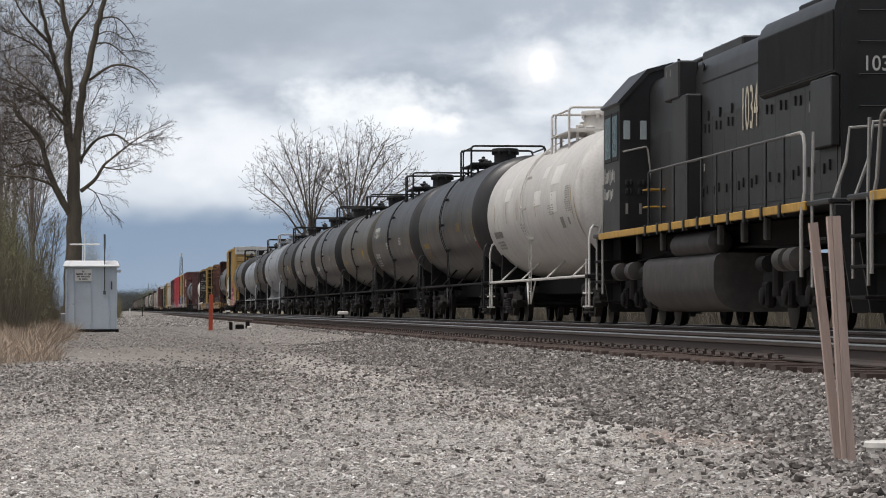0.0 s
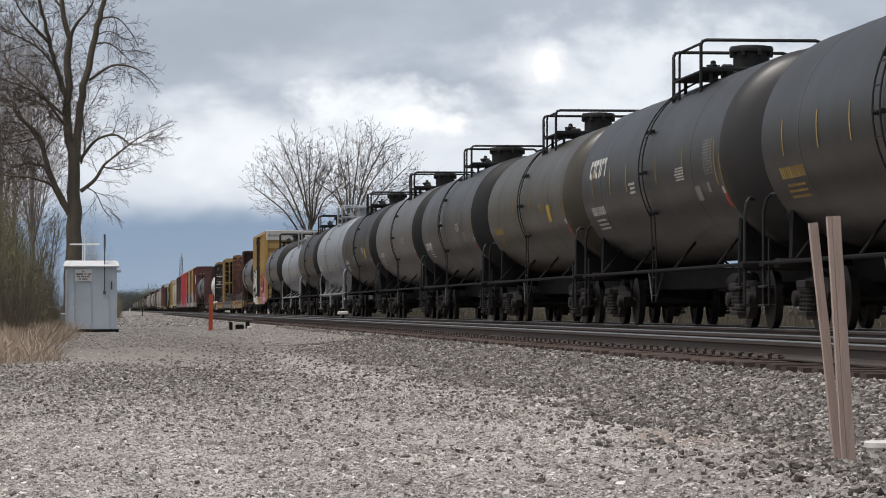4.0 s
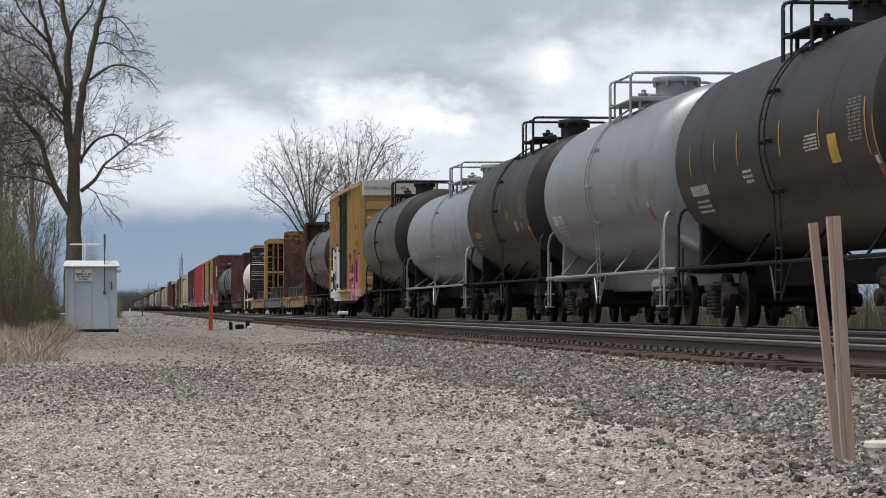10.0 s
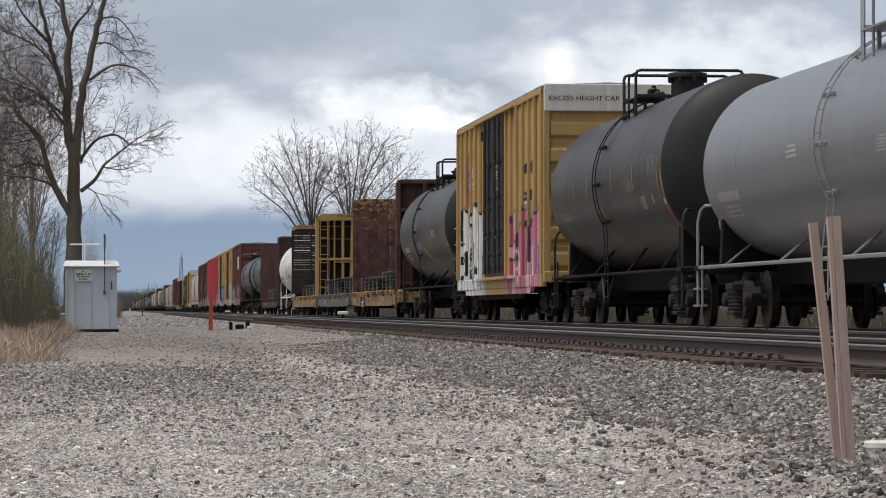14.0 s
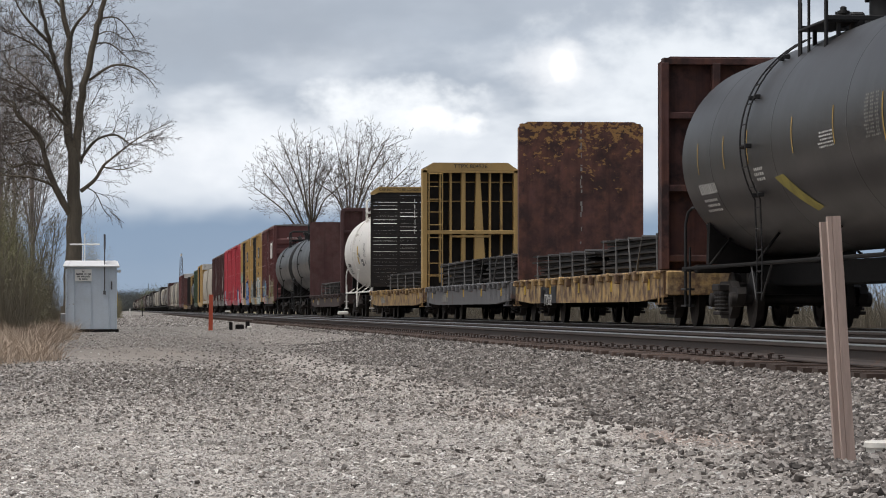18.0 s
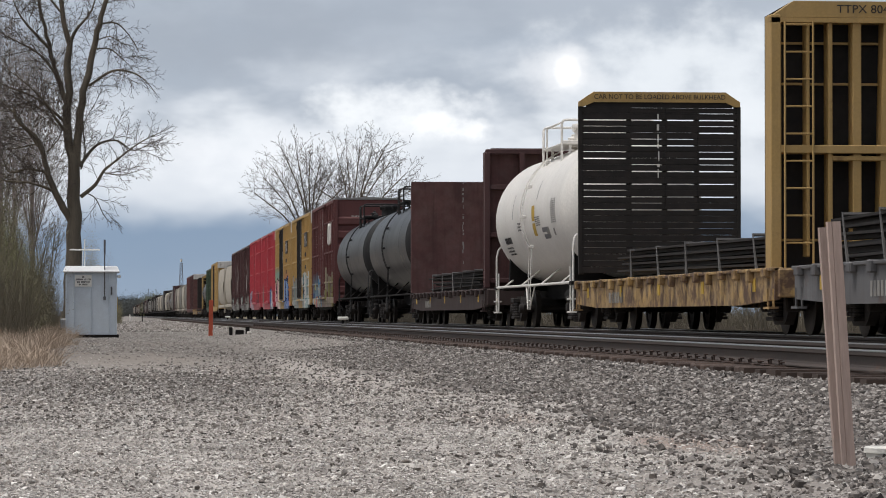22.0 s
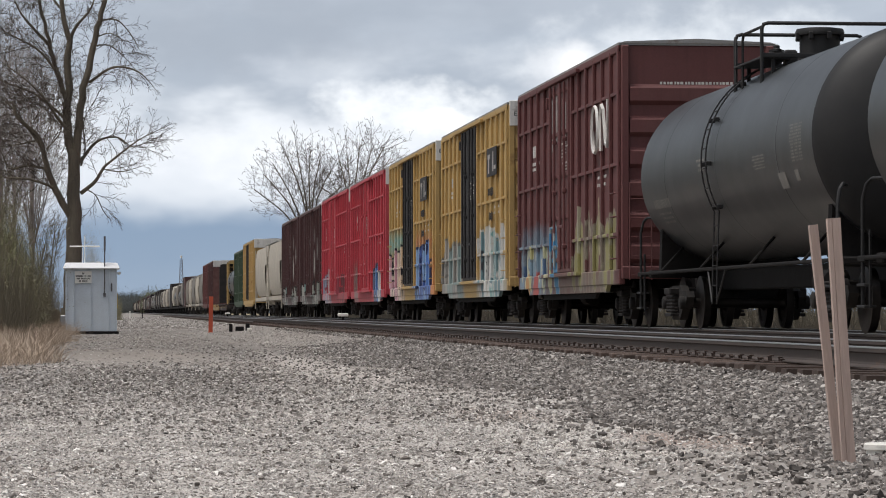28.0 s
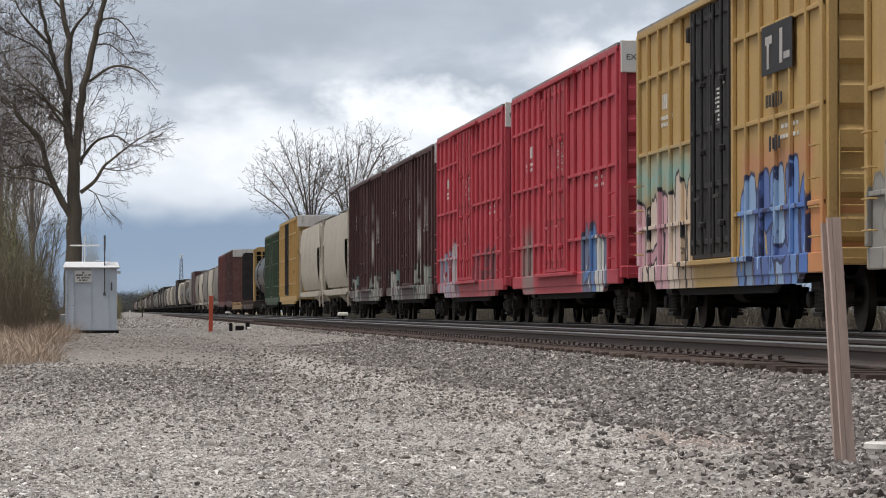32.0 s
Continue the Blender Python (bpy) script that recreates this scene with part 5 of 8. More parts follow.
    part("inertial_filter", Buf().box((-1.06, 3.3, 4.34), (0.36, 1.5, 0.66), 0.03), K, car)
    for z in (4.28, 4.55):
        part("warning_plate", Buf().box((-1.244, 3.75 - 0.4 * (z > 4.4), 4.5), (0.008, 0.08, 0.12)), M["decal_dim"], car, "small pale notice")
    # cab
    prof = [(-1.5, 1.8), (-1.5, 4.22), (-0.95, 4.82), (-0.5, 4.95), (0.5, 4.95), (0.95, 4.82), (1.5, 4.22), (1.5, 1.8)]
    cab = part("cab", Buf().prism(prof, "y", yc, y1), K, car, smooth=20)
    prof = [(-1.56, 4.24), (-0.98, 4.88), (-0.5, 5.01), (0.5, 5.01), (0.98, 4.88), (1.56, 4.24), (1.5, 4.2), (0.93, 4.81), (0.5, 4.94), (-0.5, 4.94), (-0.93, 4.81), (-1.5, 4.2)]
    part("cab_roof", Buf().prism(prof, "y", yc - 0.12, y1 + 0.12), K, cab)
    for a, w in ((yc + 0.5, 0.62), (yc + 1.4, 0.75)):
        part("window_frame", Buf().box((-1.502, a, 3.62), (0.03, w + 0.1, 0.95), 0.02), D, cab)
        part("window_pane", Buf().box((-1.515, a, 3.62), (0.02, w - 0.04, 0.8), 0.01), M["glass"], cab, "dark side window")
    # sky in the small rear panes is an opaque pale colour
    for x in (-1.36, -1.04):
        part("rear_window", Buf().box((x, yc - 0.012, 3.72), (0.13, 0.02, 0.36), 0.03), M["glass_sky"], cab, "small cab window with pale sky painted into the glass")
    for z in (2.55, 2.72):
        for x in (-1.36, -1.28, -1.12, -1.04):
            part("louvre", Buf().box((x, yc - 0.02, z), (0.06, 0.04, 0.1), 0.01), K, cab)
    for x in (-1.36, -1.1):
        part("notice", Buf().box((x, yc - 0.008, 2.22), (0.05, 0.012, 0.2), 0.003), M["decal_dim"], cab, "pale notice")
    part("cab_grab_iron", Buf().tube([(-1.45, yc - 0.1, 3.3), (-1.0, yc - 0.1, 3.4), (-0.97, yc - 0.1, 3.34), (-0.9, yc - 0.1, 2.78)], 0.02, 6), M["rail_grey"], cab)
    for z in (2.2, 2.52):
        part("cab_step", Buf().box((-1.1, yc - 1.6, z), (0.35, 0.5, 0.03), 0.005), M["loco_yellow"], car, "yellow step edge")
    part("short_hood", Buf().prism([(-0.95, 1.8), (-0.95, 3.2), (-0.7, 3.45), (0.7, 3.45), (0.95, 3.2), (0.95, 1.8)], "y", y1, hl - 0.6), K, car)
    # lettering on the cab side
    for z, n, h in ((2.9, 8, 0.3), (2.55, 7, 0.22)):
        b = Buf()
        y = y1 - 0.2
        for i in range(n):
            b.box((-1.505, y, z - (0.04 if i % 3 else 0)), (0.008, 0.05, h * (1 if i in (0, 4) else 0.68)))
            y -= 0.17
        tagged(part("side_lettering", b, M["decal"], cab, "faded pale lettering on the cab side"), kind="stuff")
    side_text(car, number, 1.0, M["decal_cream"], -0.945, -2.45, 3.5, "road_number", squeeze=0.72)
    letters(number, 0.3, M["decal"], car, Matrix.Translation((-0.34, h0 - 0.006, 3.75)) @ pose(0, 0, 0, 90, 0, 0), "road_number", squeeze=0.9, bold=0.002)
    for z in (3.15, 3.6, 4.06, 4.5):
        part("grab_iron", Buf().tube([(-0.66, h0 - 0.02, z), (-0.66, h0 - 0.1, z), (-0.0, h0 - 0.1, z), (-0.0, h0 - 0.02, z)], 0.013, 6), K, car)
    # walkway rails
    for s in (-1, 1):
        ys = [-hl + 1.75 + (yc + hl - 5.2) * i / 10 for i in range(11)]
        b = Buf().tube([(s * 1.48, ys[0] + 1.2, 2.78), (s * 1.48, ys[-1], 2.78)], 0.022, 7)
        part("handrail", b, M["rail_dull"], car, "dull metal handrail")
        b = Buf().tube([(s * 1.56, ys[0] - 0.15, 0.75), (s * 1.56, ys[0] - 0.15, 1.6), (s * 1.5, ys[0] - 0.1, 1.95), (s * 1.48, ys[0], 2.6), (s * 1.48, ys[0] + 0.08, 2.73), (s * 1.48, ys[0] + 0.25, 2.78), (s * 1.48, ys[0] + 1.2, 2.78)], 0.028, 8)
        part("handrail_end", b, M["rail_grey"], car, "worn bright handrail end")
        for y in ys[1:]:
            part("stanchion", Buf().box((s * 1.5, y, 2.2), (0.03, 0.08, 1.14), 0.01).box((s * 1.57, y, 1.72), (0.03, 0.12, 0.2), 0.01), K, car)
        for e in (-1, 1):
            b = Buf()
            b.tube([(s * 1.46, e * (hl - 0.1), 0.7), (s * 1.46, e * (hl - 0.1), 1.7), (s * 1.25, e * (hl - 0.15), 2.3), (s * 1.2, e * (hl - 0.15), 2.75), (s * 0.5, e * (hl - 0.15), 2.8)], 0.024, 7)
            b.tube([(s * 1.5, e * (hl - 1.15), 0.6), (s * 1.5, e * (hl - 1.15), 1.9), (s * 1.48, e * (hl - 1.15), 2.75)], 0.024, 7)
            part("step_handrail", b, M["rail_grey"], car)
            st = Buf()
            for z in (0.45, 0.85, 1.25):
                st.box((s * 1.32, e * (hl - 0.62), z), (0.4, 0.9, 0.05), 0.01)
            st.box((s * 1.12, e * (hl - 0.62), 1.1), (0.04, 1.0, 1.4))
            part("steps", st, M["steel_dark"], car)
    for e in (-1, 1):
        part("end_plate", Buf().box((0, e * (hl - 0.02), 1.45), (2.9, 0.06, 0.55), 0.02), K, car)
        part("pilot", Buf().prism([(-1.35, 1.2), (1.35, 1.2), (1.2, 0.25), (-1.2, 0.25)], "y", e * hl - 0.06, e * hl), K, car)
    # below the frame
    half = [(1.30, 1.22), (1.38, 1.16), (1.42, 1.05)] + [(1.42 - 0.5 * (1 - math.cos(radians(a))), 0.72 - 0.46 * math.sin(radians(a))) for a in range(0, 91, 10)]
    fp = half + [(-x, z) for x, z in reversed(half)]
    part("fuel_tank", Buf().prism(fp, "y", -1.85, 5.4), M["loco_grey"], car, "grimy black fuel tank")
    part("air_reservoir", Buf().lathe([(-2.3, 0.03), (-2.2, 0.2), (1.5, 0.2), (1.6, 0.03)], "y", 20, (-1.25, 0.7, 1.4)), M["loco_grey"], car)
    for y in (-6.2, -4.4, -2.4, 3.2, 5.9):
        part("bracket", Buf().box((-1.4, y, 1.5), (0.1, 0.18, 0.34), 0.02), M["loco_grey"], car)
    for y in (-8.2, -7.4, 6.6, 8.2):
        part("brake_cylinder", Buf().lathe([(-0.3, 0.03), (-0.28, 0.17), (0.2, 0.17), (0.28, 0.06), (0.4, 0.04)], "y", 16, (-1.38, y, 1.02)), M["loco_grey"], car)
    part("brake_pipe", Buf().tube([(-1.0, -9.0, 1.25), (-1.0, -6.5, 1.22), (-0.95, -3.0, 1.3), (-0.95, 5.5, 1.34), (-1.0, 9.3, 1.2)], 0.022, 6), M["steel_dark"], car)
    for s in (-1, 1):
        t = Buf()
        for sx in (-1, 1):
            t.prism([(-2.3, 0.6), (-2.2, 0.86), (2.2, 0.86), (2.3, 0.6), (2.0, 0.42), (1.3, 0.5), (0.9, 0.34), (0.4, 0.34), (0, 0.5), (-0.5, 0.34), (-0.9, 0.34), (-1.3, 0.5), (-2.0, 0.42)], "x", sx * 1.0, sx * 1.16)
            for y in (-1.7, 0, 1.7):
                t.box((sx * 1.18, y, 0.52), (0.16, 0.42, 0.4), 0.04)
                t.lathe([(sx * 1.1, 0.14), (sx * 1.3, 0.14), (sx * 1.32, 0.1)], "x", 12, (0, y, 0.5))
            for y in (-0.85, 0.85):
                t.lathe([(0.5, 0.1), (0.95, 0.1)], "z", 10, (sx * 1.2, y, 0))
                t.lathe([(-0.25, 0.13), (0.25, 0.13)], "y", 12, (sx * 1.3, y * 1.5, 0.98))
        tr = part("truck", t, M["steel_dark"], car, at=pose(0, s * 6.9, 0))
        for y in (-1.7, 0, 1.7):
            part("wheelset", SHARED["w"], None, tr, at=pose(0, y, 0.457))
    coupler(car, L)
    return car


# ---- the train, front to back ----
def build_train():
    SHARED["w"], SHARED["t"] = wheelset_mesh(), truck_mesh()
    D = M
    locomotive(20.3, 42.9, "grimy black six-axle diesel locomotive with yellow sill", "1033", 180)
    locomotive(43.3, 66.0, "black six-axle diesel locomotive with yellow sill stripe and pale road number", "1034")
    tank_car(66.4, 85.7, D["white_tank"], "dirty white tank car with white railings and ladder", trim=D["white_tank"], marks="d", stripe=True, R=1.58, zc=2.7, seed=2, deck_at=-2.0, ladder_at=0.3, platform=2.9, dome=0.6, dome_mat=D["white_tank"], placard=False, panels=((-5.6, 1.5, 62, 78, "clean_white"), (-5.3, 1.1, 84, 100, "clean_white"), (-2.6, 1.2, 80, 92, "clean_white"), (-3.0, 0.8, 60, 70, "clean_white"), (3.2, 1.2, 70, 82, "clean_white")))
    tank_car(85.9, 104.6, D["black_tank"], "black tank car with white data panel and black railings", marks="y", seed=3, deck_at=-1.0, ladder_at=0.0, platform=2.8, stripe=True)
    tank_car(104.8, 123.4, D["black_tank"], "black tank car with white block logo", marks="w", stripe=True, seed=4, deck_at=-1.5, ladder_at=-0.4, platform=2.8, logo=True)
    tank_car(123.6, 141.0, D["olive_tank"], "olive-brown tank car with yellow stripes and notice", marks="y", R=1.56, zc=2.78, seed=5, deck_at=-1.2, ladder_at=-0.1, platform=2.2, stripe=True)
    tank_car(141.3, 158.8, D["dkgrey_tank"], "dark grey tank car with black heads", head=D["black_head"], stripe=True, seed=6, deck_at=-1.1, ladder_at=0.8, platform=1.9, text="TCBX 255077", dome=0.44)
    tank_car(159.0, 176.8, D["grey_tank"], "mid-grey tank car with black heads and white marks", head=D["black_head"], stripe=True, seed=7, deck_at=-1.1, ladder_at=-0.4, platform=1.7)
    tank_car(177.0, 194.9, D["brown_tank"], "brownish black tank car with yellow notice", seed=8, deck_at=0.0, ladder_at=-0.6, platform=2.1, stripe=True, head=D["black_head"])
    tank_car(195.1, 212.1, D["silver_tank"], "silver tank car with grey railings", seed=9, deck_at=-0.45, ladder_at=-0.25, platform=2.7, trim=D["galv"], frame_mat=D["galv"], dome_mat=D["silver_tank"], marks="w", text="CELX 6218", dome=0.42)
    tank_car(212.3, 228.2, D["brown_tank"], "black-brown tank car with worn yellow stripes", seed=11, deck_at=-2.3, ladder_at=-0.5, platform=2.0, stripe=True, head=D["black_head"], marks="y")
    tank_car(228.4, 248.2, D["silver_tank"], "bluish silver tank car with grey railings", R=1.48, zc=2.6, seed=12, deck_at=-3.1, ladder_at=-0.9, platform=3.3, trim=D["galv"], dome_mat=D["galv"], marks="w")
    tank_car(248.4, 266.2, D["dkgrey_tank"], "dark grey tank car with black heads", stripe=True, seed=13, deck_at=-0.2, ladder_at=0.2, platform=1.5, head=D["black_head"], marks="d")
    K, W, YE, RE = (0.02, 0.02, 0.025), (0.70, 0.70, 0.68), (0.46, 0.305, 0.115), (0.46, 0.056, 0.076)
    gr1 = graffiti("yellow_with_white_and_pink_graffiti", YE,
                   strokes_of(2.5, 8.9, 0.5, 2.7, 8, ((0.72, 0.72, 0.70), (0.68, 0.69, 0.67)), K, 3, 2, 0.40, (K, (0.72, 0.72, 0.7), K)) +
                   strokes_of(-8.7, -2.6, 0.6, 2.35, 7, ((0.60, 0.24, 0.33), (0.48, 0.16, 0.26), (0.62, 0.40, 0.40), (0.42, 0.12, 0.14)), (0.10, 0.05, 0.08), 5, 1, 0.38, ((0.07, 0.13, 0.4), (0.66, 0.62, 0.58), (0.4, 0.14, 0.14))),
                   ((2.2, 9.0, 0.45, 1.1, (0.68, 0.68, 0.66), 0.8), (5.0, 8.8, 2.5, 3.0, (0.30, 0.42, 0.36), 0.4), (-8.9, -2.4, 0.5, 1.4, (0.58, 0.28, 0.34), 0.6), (-8.6, -5.0, 2.2, 2.8, (0.20, 0.16, 0.13), 0.5)), 0.15)
    box_car(266.4, 286.1, D["box_yellow"], "yellow boxcar with black doors and faded white and pink graffiti", side=gr1, door=D["door_black"], band=D["box_white"], words="EXCESS HEIGHT CAR", seed=1, door_w=4.4, belt=False, logo=sunburst)
    car = tank_car(286.4, 304.6, D["dkgrey_tank"], "dark grey tank car with a worn yellow streak", stripe=True, seed=14, deck_at=-0.25, ladder_at=1.7, platform=1.8, head=D["black_head"], marks="w")
    b = Buf()
    v = []
    for k in range(9):
        f = k / 8
        v += [on_tank(1.62, 2.80, 0.2 - 1.5 * f, 111 + 22 * f, 0.008), on_tank(1.62, 2.80, -0.45 - 1.4 * f, 110 + 21 * f, 0.008)]
    b.add(v, [(2 * k, 2 * k + 1, 2 * k + 3, 2 * k + 2) for k in range(8)])
    part("streak", b, D["streak_yellow"], car, "slanting streak of old yellow paint")
    car, hl, hw = flat_car(304.8, 327.4, D["flat_yellow"], "worn yellow bulkhead flat car loaded with stacked steel", seed=1)
    plate_bulkhead(car, -hl + 0.8, 1.0, 4.78, D["rust_plate"], "rusted steel bulkhead", facing=1, seam=False)
    plate_bulkhead(car, hl - 0.25, 1.0, 4.78, D["flaked_plate"], "rusted steel bulkhead with flaking ochre paint along its top", facing=-1)
    part("number_panel", Buf().box((-hw - 0.044, 4.7, 0.62), (0.01, 2.6, 0.36)), M["ink"], car, "black panel behind the reporting mark")
    side_text(car, "TTPX 82", 0.34, M["decal"], -hw - 0.055, 4.7, 0.5, "reporting_mark")
    stacked_load(car, -hl + 1.4, -hl + 9.6, 1.0, 5, "dark stacked steel panels", 1)
    stacked_load(car, -hl + 10.4, hl - 1.2, 1.0, 4, "dark stacked steel panels", 2)
    car, hl, hw = flat_car(327.6, 350.0, D["flat_grey"], "grey flat car loaded with stacked steel", seed=2)
    stacked_load(car, -hl + 0.6, -hl + 8.6, 1.0, 5, "dark stacked steel panels", 3)
    stacked_load(car, -hl + 9.4, hl - 0.9, 1.0, 5, "dark stacked steel panels", 4)
    car, hl, hw = flat_car(350.2, 372.2, D["flat_yellow"], "yellow bulkhead flat car with a low steel load", seed=3)
    frame_bulkhead(car, -hl + 0.5, 1.15, 4.9, text="TTPX 804526")
    slat_bulkhead(car, hl - 1.3, 1.15, 4.85, "CAR NOT TO BE LOADED ABOVE BULKHEAD")
    stacked_load(car, -hl + 1.4, hl - 4.2, 1.0, 4, "dark stacked steel panels", 5)
    tank_car(372.4, 387.8, D["clean_white"], "clean white tank car with domed ends and white railings", R=1.55, zc=2.64, seed=16, trim=D["clean_white"], dome_mat=D["clean_white"], deck_at=-1.1, platform=3.2, dome=0.62, marks="k", placard=False, bulge=1.0, head_gap=0.75, panels=((-1.7, 0.5, 84, 97, "decal_yellow"), (-1.7, 0.5, 99, 110, "decal_yellow"), (-3.6, 0.9, 104, 108, "panel_grey"), (-3.7, 0.9, 110, 114, "panel_grey"), (2.4, 0.06, 70, 92, "panel_grey"), (0.6, 0.06, 66, 84, "panel_grey"), (-2.0, 0.06, 62, 80, "panel_grey")))
    car, hl, hw = flat_car(388.0, 410.4, D["flat_brown"], "brown bulkhead flat car with a strapped steel load", seed=4)
    plate_bulkhead(car, -hl + 0.8, 1.0, 4.66, D["brown_plate"], "dark brown steel bulkhead", facing=1, seam=False, frame=D["box_maroon"])
    plate_bulkhead(car, hl - 1.1, 1.0, 4.56, D["brown_plate"], "plain brown steel bulkhead", facing=-1, hw=1.66, clip=0.02)
    stacked_load(car, -hl + 3.2, hl - 3.0, 1.0, 4, "dark stacked steel panels", 6)
    # black head colour also stands for the shaded ends between the slate tanks
    tank_car(410.6, 429.2, D["slate_tank"], "slate-grey tank car with black railings", R=1.55, zc=2.73, seed=17, deck_at=-0.3, ladder_at=0.7, platform=2.2, placard=False, marks="d", head=D["black_head"])
    tank_car(429.4, 447.4, D["slate_tank"], "slate-grey tank car with black railings", R=1.55, zc=2.73, seed=18, deck_at=-0.27, ladder_at=0.5, platform=2.2, placard=False, marks="d", head=D["black_head"])
    BR, MA = (0.125, 0.043, 0.042), (0.075, 0.032, 0.032)
    gb = graffiti("brown_with_graffiti", BR,
                  strokes_of(1.9, 7.8, 0.75, 1.75, 7, ((0.44, 0.42, 0.22), (0.46, 0.47, 0.33), (0.20, 0.28, 0.34), (0.40, 0.36, 0.12), (0.30, 0.34, 0.34)), (0.16, 0.20, 0.24), 7, 1, 0.32, ((0.52, 0.50, 0.36), (0.07, 0.12, 0.22))) +
                  [(5.0, 0.5, 4.6, 1.0, 0.36, (0.40, 0.10, 0.09), None), (6.3, 0.55, 6.2, 0.85, 0.3, (0.45, 0.24, 0.10), None), (1.1, 0.9, 1.2, 1.85, 0.3, (0.05, 0.20, 0.36), (0.30, 0.34, 0.34))] +
                  strokes_of(-7.2, -1.3, 0.7, 2.0, 8, ((0.22, 0.20, 0.085), (0.16, 0.12, 0.10), (0.27, 0.25, 0.11), (0.18, 0.15, 0.12)), (0.25, 0.225, 0.17), 8, 0, 0.22) +
                  [(-2.3, 1.6, -2.4, 2.4, 0.07, (0.34, 0.32, 0.24), None), (-3.7, 1.6, -3.6, 2.3, 0.06, (0.32, 0.30, 0.22), None), (-5.0, 1.5, -4.9, 2.5, 0.08, (0.34, 0.32, 0.20), None)],
                  ((2.0, 7.6, 1.75, 2.05, (0.15, 0.29, 0.37), 0.85), (1.9, 7.9, 0.4, 0.8, (0.23, 0.28, 0.34), 0.8), (-7.4, 1.6, 0.45, 1.1, (0.22, 0.18, 0.145), 0.6)), 0.35)
    box_car(447.9, 465.25, D["box_brown"], "brown boxcar with white lettering and colourful graffiti along its foot", side=gb, door=gb, inset=0.8, seed=2, height=5.5, words="", logo=worm_logo, door_off=0.4)
    gy1 = graffiti("yellow_with_grey_and_teal_graffiti", YE,
                   strokes_of(2.4, 8.0, 0.6, 2.05, 8, ((0.30, 0.29, 0.27), (0.24, 0.30, 0.29), (0.34, 0.32, 0.29), (0.27, 0.26, 0.24)), (0.19, 0.185, 0.17), 11, 1, 0.42) +
                   strokes_of(-7.3, -1.6, 0.5, 2.25, 9, ((0.20, 0.36, 0.35), (0.54, 0.54, 0.51), (0.15, 0.24, 0.26), (0.42, 0.39, 0.36), (0.28, 0.40, 0.39)), (0.52, 0.52, 0.50), 12, 2, 0.32, ((0.68, 0.68, 0.64), (0.05, 0.05, 0.06))),
                   ((2.0, 8.2, 0.4, 1.4, (0.31, 0.30, 0.28), 0.8), (-8.0, -1.2, 0.4, 1.2, (0.40, 0.42, 0.39), 0.7), (-5.2, -2.0, 1.9, 2.4, (0.05, 0.045, 0.04), 0.5)), 0.2)
    box_car(466.0, 483.85, D["box_yellow"], "yellow boxcar with black doors and grey and teal graffiti", side=gy1, door=D["door_black"], band=D["box_white"], words="EXCESS HEIGHT CAR", inset=0.8, seed=3, logo=block_logo, door_off=0.4, door_w=3.6, height=5.5)
    gy2 = graffiti("yellow_with_pink_and_blue_graffiti", YE,
                   strokes_of(2.3, 8.1, 0.5, 2.3, 9, ((0.56, 0.34, 0.36), (0.60, 0.47, 0.34), (0.50, 0.29, 0.33), (0.60, 0.50, 0.42)), K, 21, 1, 0.40, ((0.70, 0.58, 0.48), K, (0.68, 0.44, 0.5))) +
                   strokes_of(-6.9, -1.8, 0.55, 2.15, 9, ((0.08, 0.17, 0.46), (0.15, 0.27, 0.54), (0.10, 0.16, 0.38), (0.26, 0.38, 0.56)), (0.03, 0.04, 0.10), 22, 2, 0.36, ((0.34, 0.50, 0.70), (0.05, 0.07, 0.2), (0.5, 0.36, 0.08))),
                   ((2.2, 8.2, 2.3, 2.95, (0.22, 0.44, 0.43), 0.75), (2.2, 8.2, 0.4, 1.2, (0.66, 0.50, 0.42), 0.8), (-8.2, -6.6, 0.3, 1.9, (0.60, 0.24, 0.10), 0.8), (-7.2, -1.8, 2.3, 2.65, (0.52, 0.18, 0.13), 0.6), (-6.8, -1.4, 0.35, 0.8, (0.30, 0.38, 0.50), 0.8)), 0.08)
    box_car(484.8, 502.4, D["box_yellow"], "yellow boxcar with black doors and pink and blue graffiti", side=gy2, door=D["door_black"], band=D["box_white"], words="EXCESS HEIGHT CAR", inset=0.8, seed=4, logo=block_logo, door_off=0.4, door_w=3.5, height=5.5)
    red_marks = strokes_of(-7.0, -3.6, 0.5, 1.75, 6, ((0.34, 0.42, 0.52), (0.14, 0.17, 0.26), (0.56, 0.56, 0.54), (0.10, 0.20, 0.40)), (0.06, 0.06, 0.09), 31, 1, 0.34, ((0.6, 0.6, 0.6),))
    gr_a = graffiti("red_with_grey_and_blue_graffiti", RE, red_marks, ((4.4, 6.4, 0.5, 2.1, (0.24, 0.20, 0.185), 0.9), (-7.0, -3.4, 0.4, 1.0, (0.42, 0.40, 0.40), 0.7), (-8.2, 8.2, 0.4, 0.75, (0.36, 0.12, 0.12), 0.5)), 0.25)
    box_car(503.3, 521.7, D["box_red"], "red boxcar with belt rails and patches of graffiti", side=gr_a, door=D["box_red"], band=D["box_white"], words="EXCESS HEIGHT CAR", inset=0.8, seed=5, door_off=0.4, door_w=3.4, height=5.5)
